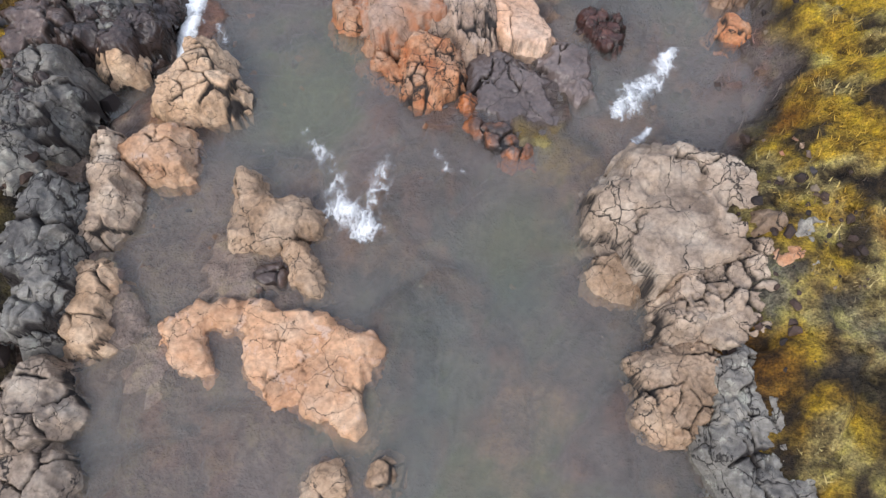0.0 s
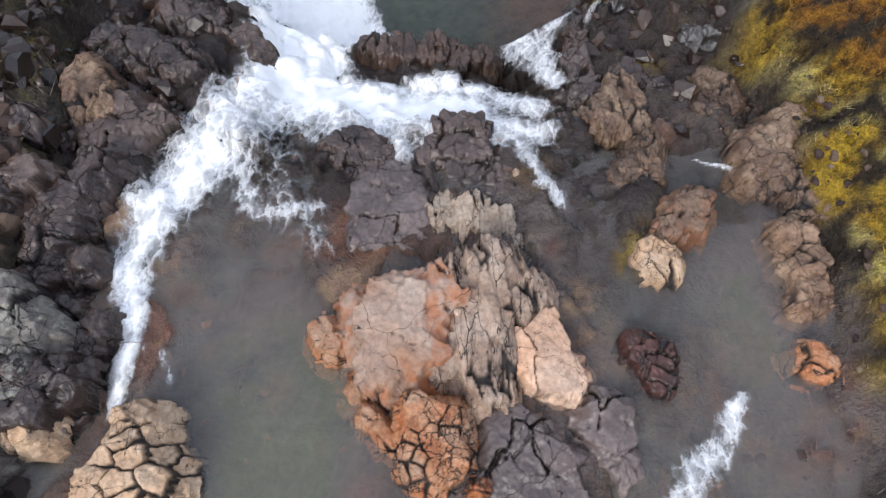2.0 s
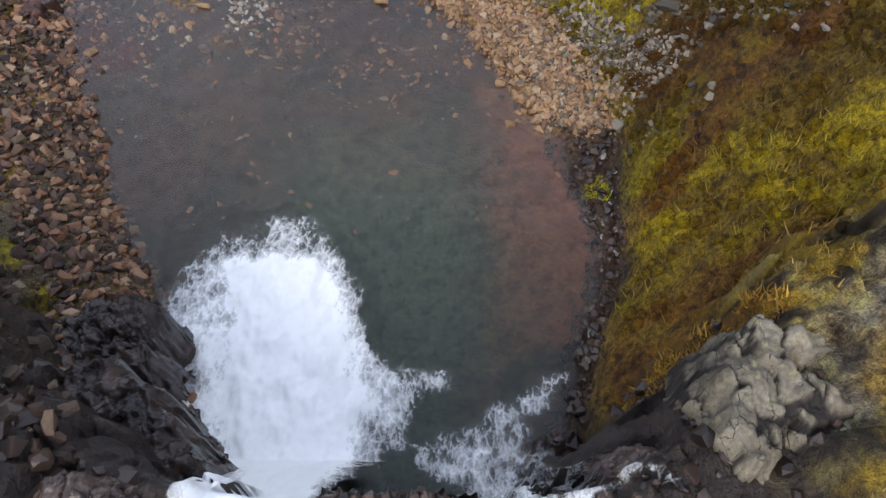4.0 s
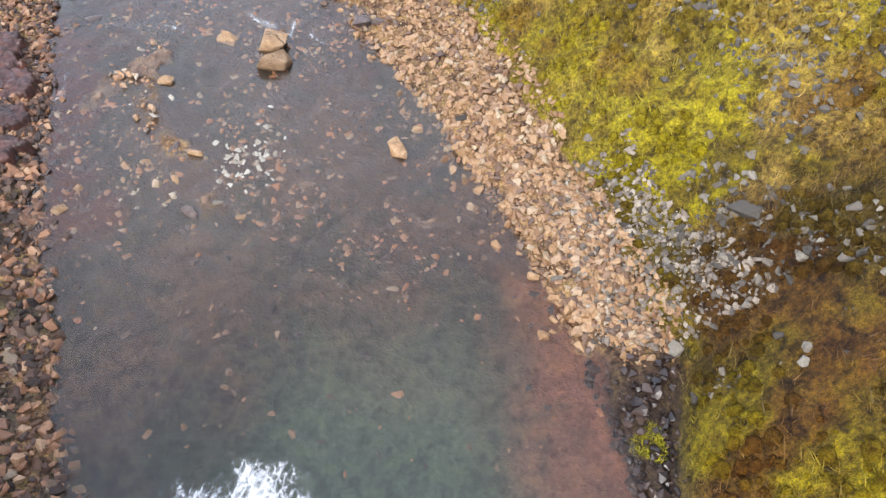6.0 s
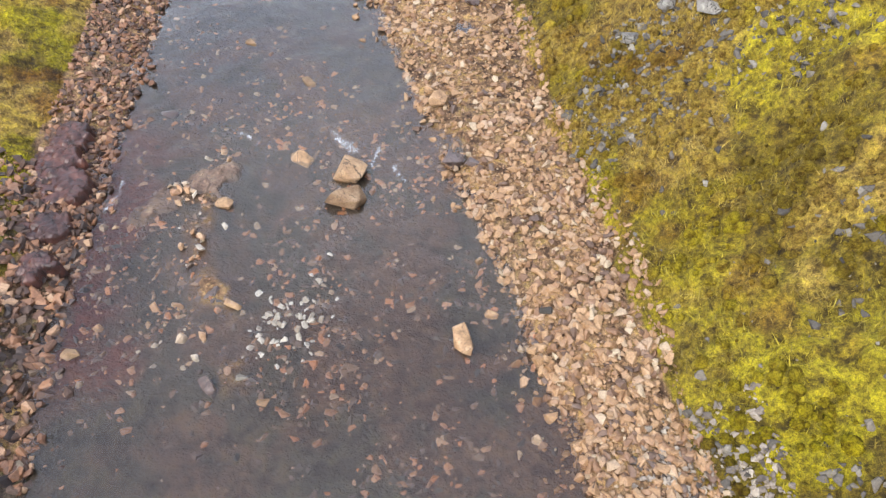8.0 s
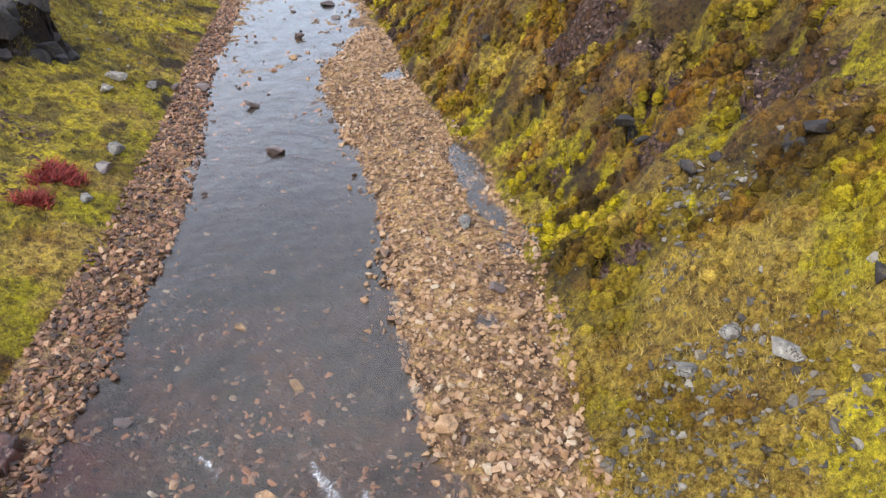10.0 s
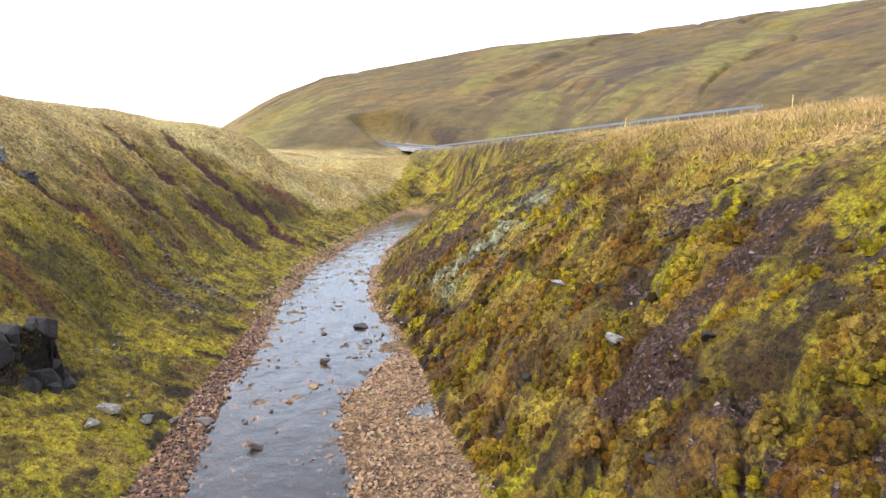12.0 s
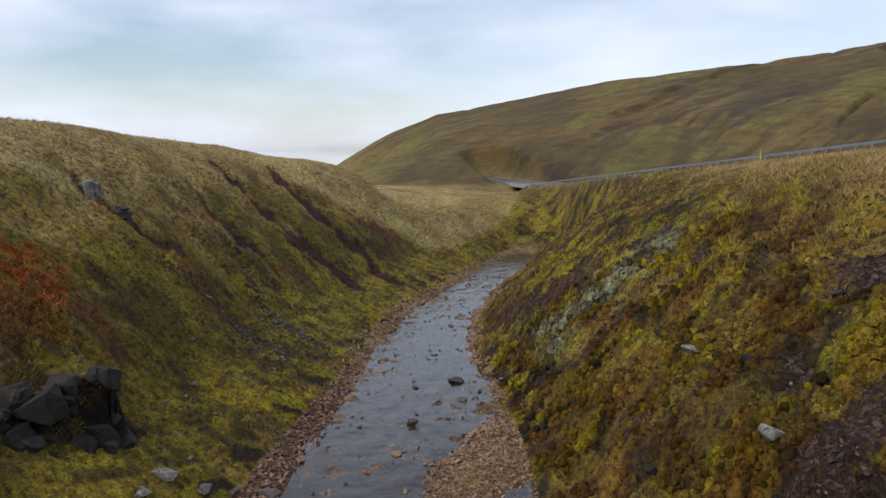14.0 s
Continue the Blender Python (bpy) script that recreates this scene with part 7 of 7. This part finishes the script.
cobble_field("waterside_cobbles", x, y, 0.1, 0.42, M_REDCOB, "wet rusty cobbles straggling into the shallows", sink=-0.1, skew=2.2)
COBBLES = [mesh_from("cobble", v, f, M_COBBLE, False) for v, f in STONES]
x, y = scatter(300, 29, 42, edge(RIGHT_WATER, -0.2), edge(RIGHT_FOOT, 0.2))
for bx, by, bz in zip(x, y, ground_z(x, y)):
    one, big = new("cobble", COBBLES[rng.integers(len(COBBLES))]), rng.uniform(0.2, 0.5)
    one.parent = bar
    one.matrix_parent_inverse = Matrix.Translation((1.0, -34.0, 7.6))
    one.matrix_basis = Matrix.Translation((bx, by, bz + 0.12 * big)) @ Matrix.Rotation(rng.uniform(0, 6.28), 4, "Z") @ Matrix.Diagonal((big, big, big * 0.9, 1))
x, y = scatter(2600, 16.5, 34, edge(LEFT_FOOT, -1.5), edge(LEFT_WATER, 0.3))
cobble_field("dark_shore_cobbles", x, y, 0.08, 0.5, M_REDCOB, "dark rusty cobbles heaped at the pool's edge")
x, y = scatter(8500, 31, 78, edge(LEFT_FOOT, -0.1), edge(LEFT_WATER, 0.3), power=1.2)
cobble_field("shore_cobbles", x, y, 0.08, 0.4, M_REDCOB, "strip of rusty brown cobbles at the foot of the grass")
x, y = scatter(15000, 22, 62, edge(LEFT_WATER), edge(RIGHT_WATER), lambda x, y: (0.25 + 0.75 * ease(-0.2, 0.4, fbm(x * 0.4, y * 0.4, 3, 171))) * (0.12 + 0.88 * ease(46, 36, y)) * (0.08 + 0.92 * ease(24, 29, y)))
cobble_field("river_bed_stones", x, y, 0.08, 0.42, M_BEDSTONE, "scattered small stones on the shallow river bed", sink=0.62, skew=2.0)
near = lambda x, y, cx, cy, rx, ry, tilt=0.0: np.exp(-(((x - cx - tilt * (y - cy)) / rx) ** 2) - ((y - cy) / ry) ** 2)
x, y = scatter(2400, 28, 36.5, edge(LEFT_WATER, 0.3), lambda y: along(LEFT_WATER, y) + 8.0, lambda x, y: np.clip(near(x, y, -10.0, 31.9, 1.1, 2.0, -0.25) + 0.8 * near(x, y, -10.9, 34.6, 0.9, 1.3, 0.7), 0, 1) * 0.5 * ease(-0.35, 0.15, fbm(x * 0.8, y * 0.8, 3, 172)))
cobble_field("shoal_stones", x, y, 0.12, 0.4, M_SHOAL, "shoal of tan and orange stones breaking the surface", sink=-0.1, skew=2.6)
x, y = scatter(900, 29, 33.5, lambda y: -7.8 + 0 * y, lambda y: -5.0 + 0 * y, lambda x, y: near(x, y, -6.4, 30.9, 0.75, 1.1, 0.1) * 0.32)
cobble_field("white_pebbles", x, y, 0.1, 0.3, M_PALECOB, "scatter of whitish pebbles in the shallow water", sink=-0.2, skew=1.6)
x, y = scatter(2600, 58, 125, edge(LEFT_WATER), edge(RIGHT_WATER, 0.5), lambda x, y: 0.2 + 0.8 * ease(0.0, 0.5, fbm(x * 0.35, y * 0.35, 3, 173)))
cobble_field("riffle_stones", x, y, 0.12, 0.5, M_BEDSTONE, "dark wet stones scattered through the riffles", sink=0.15, skew=3)
x, y = scatter(1500, 78, 125, edge(RIGHT_WATER, -0.6), edge(RIGHT_FOOT, 0.8))
cobble_field("far_shore_cobbles", x, y, 0.12, 0.5, M_COBBLE, "narrow strip of cobbles under the slope")
x, y = scatter(1200, 75, 135, edge(LEFT_FOOT, -0.8), edge(LEFT_WATER, 0.2))
cobble_field("far_bank_cobbles", x, y, 0.12, 0.5, M_COBBLE, "narrow strip of cobbles under the grass bank")
x, y = scatter(11000, 23.5, 52, edge(RIGHT_FOOT, 0.2), edge(RIGHT_FOOT, 9), lambda x, y: ease(0.18, 0.5, fbm(x * 0.35, y * 0.35, 4, 174)) + 1.0 * ease(29.5, 28, y) * ease(24.8, 26, y) * ease(3.6, 2.0, x - along(RIGHT_FOOT, y)) + 0.9 * np.exp(-(((y - 40.2 - 0.35 * (x - 2)) / 1.5) ** 2)) * ease(-1.5, 0, x) + 0.8 * ease(6.2, 7.6, x) * ease(28.5, 30.5, y) * ease(40, 37, y) + 0.04)
cobble_field("slope_stones", x, y, 0.07, 0.38, M_GREYCOB, "grey stones lying among the moss of the slope", skew=2.5)
x, y = scatter(2600, 25.2, 31.5, edge(RIGHT_FOOT, -1.6), edge(RIGHT_FOOT, 1.6), lambda x, y: ease(31.5, 28, y + 0.8 * (along(RIGHT_FOOT, y) - x)))
cobble_field("tip_stones", x, y, 0.07, 0.3, M_TIPCOB, "grey and tan stones between the bar and the moss", skew=2.4)
torn = lambda x, y: 0.03 + ease(0.3, 0.7, ground_cover(x, y, ground_z(x, y))[2])
x, y = scatter(26000, 46, 92, edge(RIGHT_FOOT, 0.5), edge(RIGHT_FOOT, 20), torn, 1.3)
cobble_field("scree_stones", x, y, 0.07, 0.32, M_SCREE, "brown scree stones on bare patches of the slope", skew=2.4, shapes=PEBBLES)
x, y = scatter(16000, 44, 110, edge(LEFT_FOOT, -20), edge(LEFT_FOOT, -1), torn, 1.2)
cobble_field("grass_slope_stones", x, y, 0.08, 0.4, M_SCREE, "brown and grey stones strewn in streaks down the grass slope", skew=3, shapes=PEBBLES)
x, y = scatter(5000, 58, 84, edge(LEFT_FOOT, -11), edge(LEFT_FOOT, -2), lambda x, y: 0.05 + stone_bands(x, y))
cobble_field("turf_stones", x, y, 0.1, 0.5, M_GREYCOB, "grey stones in bands across the green turf", skew=2.4, shapes=PEBBLES)
x, y = scatter(2500, -1, 10.5, lambda y: -7.5 + 0 * y, lambda y: -4.5 + 0 * y, lambda x, y: ease(-0.2, 0.4, fbm(x * 0.9, y * 0.9, 3, 175)))
cobble_field("left_bank_rubble", x, y, 0.06, 0.55, M_DARKCOB, "dark grey and brown rubble on the rocky stream bank", skew=2.8, shapes=BLOCKY)
x, y = scatter(900, -1, 15, lambda y: 2.6 + 0.12 * y, lambda y: 4.3 + 0.1 * y, lambda x, y: ease(-0.2, 0.4, fbm(x * 0.9, y * 0.9, 3, 176)))
cobble_field("right_bank_rubble", x, y, 0.04, 0.2, M_DARKCOB, "grey and brown rubble on the rocky stream bank", skew=2.8, shapes=BLOCKY)
x, y = scatter(900, 9.5, 18.5, lambda y: -8.0 + 0 * y, lambda y: -3.9 - 0.12 * np.maximum(y - 13, 0), lambda x, y: branch_foam(x, y) < -0.1)
cobble_field("fall_side_blocks", x, y, 0.12, 0.65, M_WETBLOCK, "dark wet angular blocks heaped beside the fall", sink=0.5, skew=2.0, shapes=BLOCKY)
x, y = scatter(170, 10.8, 16.5, lambda y: 1.6 + 0 * y, lambda y: 4.6 + 0 * y, lambda x, y: branch_foam(x, y) < -0.1)
cobble_field("fall_side_blocks", x, y, 0.1, 0.5, M_WETBLOCK, "dark wet angular blocks heaped beside the fall", sink=0.5, skew=2.0, shapes=BLOCKY)
x, y = scatter(500, 16.6, 25.0, edge(RIGHT_WATER, -0.4), edge(RIGHT_FOOT, 0.15))
cobble_field("pool_side_stones", x, y, 0.08, 0.4, M_WETBLOCK, "dark wet stones under the mossy bank of the pool", sink=0.2, skew=2.4, shapes=BLOCKY)
x, y = scatter(1800, 14, 34, edge(LEFT_FOOT, -3.5), edge(LEFT_WATER, 0.0), None)
cobble_field("gorge_wall_rubble", x, y, 0.08, 0.5, M_DARKCOB, "dark brown rubble at the foot of the gorge wall", skew=2.3)
x, y = scatter(1300, 0, 12, lambda y: -4.5 + 0 * y, lambda y: 4.5 + 0 * y, lambda x, y: ease(0.0, 0.5, fbm(x * 0.8, y * 0.8, 3, 177)))
cobble_field("stream_bed_stones", x, y, 0.04, 0.2, M_BEDSTONE, "small brown and rusty stones on the stream bed", skew=2.5)

# ---- moss cushions on the steep slope ----
def cushion_arrays(seed):
    """A lumpy low dome."""
    rnd = random.Random(seed)
    v, f = [], []
    for ring, (r, h) in enumerate(((0.5, -0.18), (0.47, 0.1), (0.27, 0.26))):
        for k in range(8):
            a = 2 * math.pi * (k + 0.5 * ring) / 8
            q = r * rnd.uniform(0.78, 1.18)
            v.append((q * math.cos(a), q * math.sin(a), h * rnd.uniform(0.75, 1.25)))
    v.append((0, 0, 0.32))
    for ring in (0, 1):
        for k in range(8):
            a, b, c, d = ring * 8 + k, ring * 8 + (k + 1) % 8, ring * 8 + 8 + (k + 1) % 8, ring * 8 + 8 + k
            f += [(a, b, c), (a, c, d)]
    f += [(16 + k, 16 + (k + 1) % 8, 24) for k in range(8)]
    return np.array(v), np.array(f)


CUSHIONS = [cushion_arrays(40 + k) for k in range(6)]
def moss_material():
    m, nt, b = nodes_of("lime_and_ochre_moss")
    co = world_coords(nt)
    at = nt.nodes.new("ShaderNodeAttribute")
    at.attribute_name = "cover"
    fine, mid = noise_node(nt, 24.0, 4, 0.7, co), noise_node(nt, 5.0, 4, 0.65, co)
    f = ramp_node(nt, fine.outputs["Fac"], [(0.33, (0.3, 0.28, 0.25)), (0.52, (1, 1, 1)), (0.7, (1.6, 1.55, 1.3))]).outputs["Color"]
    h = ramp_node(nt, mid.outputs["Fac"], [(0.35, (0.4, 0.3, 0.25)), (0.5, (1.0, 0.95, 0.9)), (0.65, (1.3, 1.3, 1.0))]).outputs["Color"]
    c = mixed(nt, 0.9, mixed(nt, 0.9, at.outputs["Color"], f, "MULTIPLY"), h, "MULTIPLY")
    nt.links.new(c, b.inputs["Base Color"])
    b.inputs["Roughness"].default_value = 0.95
    b.inputs["Specular IOR Level"].default_value = 0.15
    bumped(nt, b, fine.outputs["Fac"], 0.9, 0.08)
    return m


M_MOSS = moss_material()


def moss_field(name, x, y, small, large, label, boost, low, high):
    """Cushions of moss in the colour of the mat they rise from."""
    tint, _, bare = ground_cover(x, y, ground_z(x, y))
    grown = bare < 0.35
    x, y, tint = x[grown], y[grown], tint[grown]
    size = small + (large - small) * rng.random(len(x)) ** 2.4
    order = rng.integers(0, len(CUSHIONS), len(x))
    vs, fs, cs, n = [], [], [], 0
    for k, (sv, sf) in enumerate(CUSHIONS):
        idx = np.nonzero(order == k)[0]
        turn = rng.uniform(0, 2 * np.pi, len(idx))[:, None]
        px, py = sv[None, :, 0] * size[idx][:, None], sv[None, :, 1] * size[idx][:, None]
        wx, wy = px * np.cos(turn) - py * np.sin(turn) + x[idx][:, None], px * np.sin(turn) + py * np.cos(turn) + y[idx][:, None]
        wz = ground_z(x[idx], y[idx])[:, None] + sv[None, :, 2] * size[idx][:, None] * 1.5
        vs.append(np.stack([wx, wy, wz], -1).reshape(-1, 3))
        fs.append((sf[None] + (np.arange(len(idx)) * len(sv))[:, None, None]).reshape(-1, 3) + n)
        shade = rng.uniform(low, high, (len(idx), 1, 1))
        cs.append(np.repeat(tint[idx][:, None, :] * shade * boost, len(sv), axis=1).reshape(-1, 3))
        n += len(idx) * len(sv)
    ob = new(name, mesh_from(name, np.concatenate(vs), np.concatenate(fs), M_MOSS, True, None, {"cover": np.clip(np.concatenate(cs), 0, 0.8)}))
    return tagged(ob, label, "moss", kind="stuff")


mossy = lambda x, y: ease(-0.2, 0.15, fbm(x * 0.55, y * 0.55, 4, 161))
x, y = scatter(36000, 45, 86, edge(RIGHT_FOOT, 0.4), edge(RIGHT_FOOT, 18), mossy, 1.4)
moss_field("moss_cushions", x, y, 0.08, 0.5, "lumpy lime-yellow and ochre moss cushions on the slope", 1.15, 0.45, 1.6)
x, y = scatter(5000, 18, 45, edge(RIGHT_FOOT, 0.3), edge(RIGHT_FOOT, 8), mossy)
moss_field("bank_moss", x, y, 0.08, 0.4, "yellow-green moss cushions on the river bank", 1.0, 0.75, 1.15)

# ---- grass, moss and shrubs ----


def blades(name, x, y, height, width, label, colour=None, lean=0.35, boost=1.12, category="grass"):
    """Tufts: single tapering blades, coloured by the ground that they grow from."""
    z = ground_z(x, y)
    if colour is None:
        col, _, bare = ground_cover(x, y, z)
        grown = bare < 0.25
        x, y, z, col = x[grown], y[grown], z[grown], col[grown] * boost
    n = len(x)
    if colour is None:
        pass
    else:
        col = np.asarray(colour)[None] * rng.uniform(0.6, 1.4, (n, 1))
    a = rng.uniform(0, 2 * np.pi, n)
    h = height * rng.uniform(0.5, 1.3, n)
    w = width * rng.uniform(0.6, 1.4, n)
    b = rng.uniform(0, 2 * np.pi, n)
    ln = h * lean * rng.uniform(0.2, 2.0, n)
    p0 = np.stack([x - w * np.cos(a), y - w * np.sin(a), z - 0.03], -1)
    p1 = np.stack([x + w * np.cos(a), y + w * np.sin(a), z - 0.03], -1)
    p2 = np.stack([x + ln * np.cos(b), y + ln * np.sin(b), z + h], -1)
    v = np.stack([p0, p1, p2], 1).reshape(-1, 3)
    c3 = np.repeat(col, 3, axis=0)
    ob = new(name, mesh_from(name, v, np.arange(3 * n).reshape(-1, 3), M_BLADE, True, None, {"cover": np.clip(c3, 0, 0.8)}))
    return tagged(ob, label, category, kind="stuff")


def bare_free(x, y):
    """Less growth on scree and stones."""
    return 1 - 0.85 * ease(0.2, 0.55, fbm(x * 0.22 + 5, y * 0.22, 4, 111))


x, y = scatter(70000, 17.5, 47, edge(RIGHT_FOOT, 0.1), edge(RIGHT_FOOT, 10), lambda x, y: 0.15 + 0.85 * ease(-0.35, 0.2, fbm(x * 0.9, y * 0.9, 3, 181)))
blades("moss_and_grass", x, y, 0.16, 0.016, "yellow-green moss and short grass on the bank", lean=0.9)
x, y = scatter(42000, 45, 80, edge(RIGHT_FOOT, 0.1), edge(RIGHT_FOOT, 17), bare_free)
blades("slope_moss", x, y, 0.08, 0.025, "yellow moss and tufted grass on the steep slope", lean=0.9)
x, y = scatter(40000, 78, 125, edge(RIGHT_FOOT, 0.5), edge(RIGHT_FOOT, 26), bare_free)
blades("far_slope_grass", x, y, 0.18, 0.035, "tufted grass on the far slope", lean=0.8)
x, y = scatter(55000, 30, 75, edge(LEFT_FOOT, -16), edge(LEFT_FOOT, -0.2), power=1.3)
blades("left_slope_grass", x, y, 0.11, 0.022, "green and yellow grass on the slope above the shore", lean=0.8)
x, y = scatter(42000, 62, 135, edge(LEFT_FOOT, -34), edge(LEFT_FOOT, -1), power=1.2)
blades("far_left_grass", x, y, 0.2, 0.03, "dry grass on the far slope and its brow", lean=0.8)
x, y = scatter(16000, 122, 200, edge(RIGHT_FOOT, 0.5), edge(RIGHT_FOOT, 30))
blades("far_bank_grass", x, y, 0.25, 0.06, "dry grass on the bank below the far road", lean=0.8)
x, y = scatter(16000, 130, 205, edge(LEFT_FOOT, -60), edge(LEFT_FOOT, -0.5))
blades("far_plain_grass", x, y, 0.2, 0.06, "brown dry grass on the plain before the bridge", lean=0.8)
x, y = scatter(26000, 74, 100, lambda y: -14 + 0 * y, lambda y: 12 + 0 * y)
blades("field_grass", x, y, 0.4, 0.03, "long straw-coloured grass on the field below the road", lean=0.7, boost=1.5)
x, y = scatter(22000, -1.5, 17, lambda y: 3.4 + 0.07 * y, lambda y: 7.8 + 0 * y, lambda x, y: ease(-0.4, 0.1, fbm(x * 0.35, y * 0.35, 4, 101) + 0.3))
blades("stream_bank_moss", x, y, 0.07, 0.01, "ochre moss and dry grass on the stream bank", lean=0.9, boost=1.2)
x, y = scatter(9000, -1.5, 17, lambda y: -8 + 0 * y, lambda y: -5.4 + 0 * y, patchy(0.6, 182, -0.1, 0.3))
blades("stream_bank_grass", x, y, 0.13, 0.012, "ochre moss and dry grass on the rocky bank", lean=0.9)


def clump(name, cx, cy, r, n, colour, label, height=0.3, category="shrub"):
    d, a = r * np.sqrt(rng.random(n)), rng.uniform(0, 2 * np.pi, n)
    k = 1 + 0.3 * np.sin(3 * a + cx)
    ob = blades(name, cx + d * k * np.cos(a), cy + d * k * np.sin(a), height, min(0.04, 0.2 * height), label, colour, 1.2, category=category)
    return ob


clump("red_shrub", -24.2, 46.6, 0.9, 900, (0.20, 0.02, 0.015), "low crimson-leaved shrub in the grass")
clump("red_shrub", -23.3, 44.6, 0.6, 500, (0.20, 0.025, 0.015), "low crimson-leaved shrub in the grass")
clump("red_shrub", -24.6, 43.4, 0.5, 350, (0.18, 0.03, 0.015), "low crimson-leaved shrub in the grass")
clump("rust_shrub", -42.3, 58.0, 2.0, 3500, (0.42, 0.115, 0.02), "rust-red dwarf shrubs on the grassy slope", 0.16)
clump("rust_shrub", -39.4, 56.4, 1.7, 2400, (0.32, 0.11, 0.02), "rust-red dwarf shrubs on the grassy slope", 0.16)
clump("moss_tuft", -34.6, 54.8, 1.5, 2600, (0.16, 0.12, 0.02), "olive moss tufts over the lava crag", 0.14, "moss")
clump("golden_shrub", 4.2, 16.2, 0.55, 1600, (0.30, 0.17, 0.02), "golden yellow shrub on the cliff beside the pool", 0.1)
clump("bright_moss", 4.2, 22.9, 0.4, 1600, (0.3, 0.27, 0.01), "bright yellow-green moss cushion over the water", 0.06)
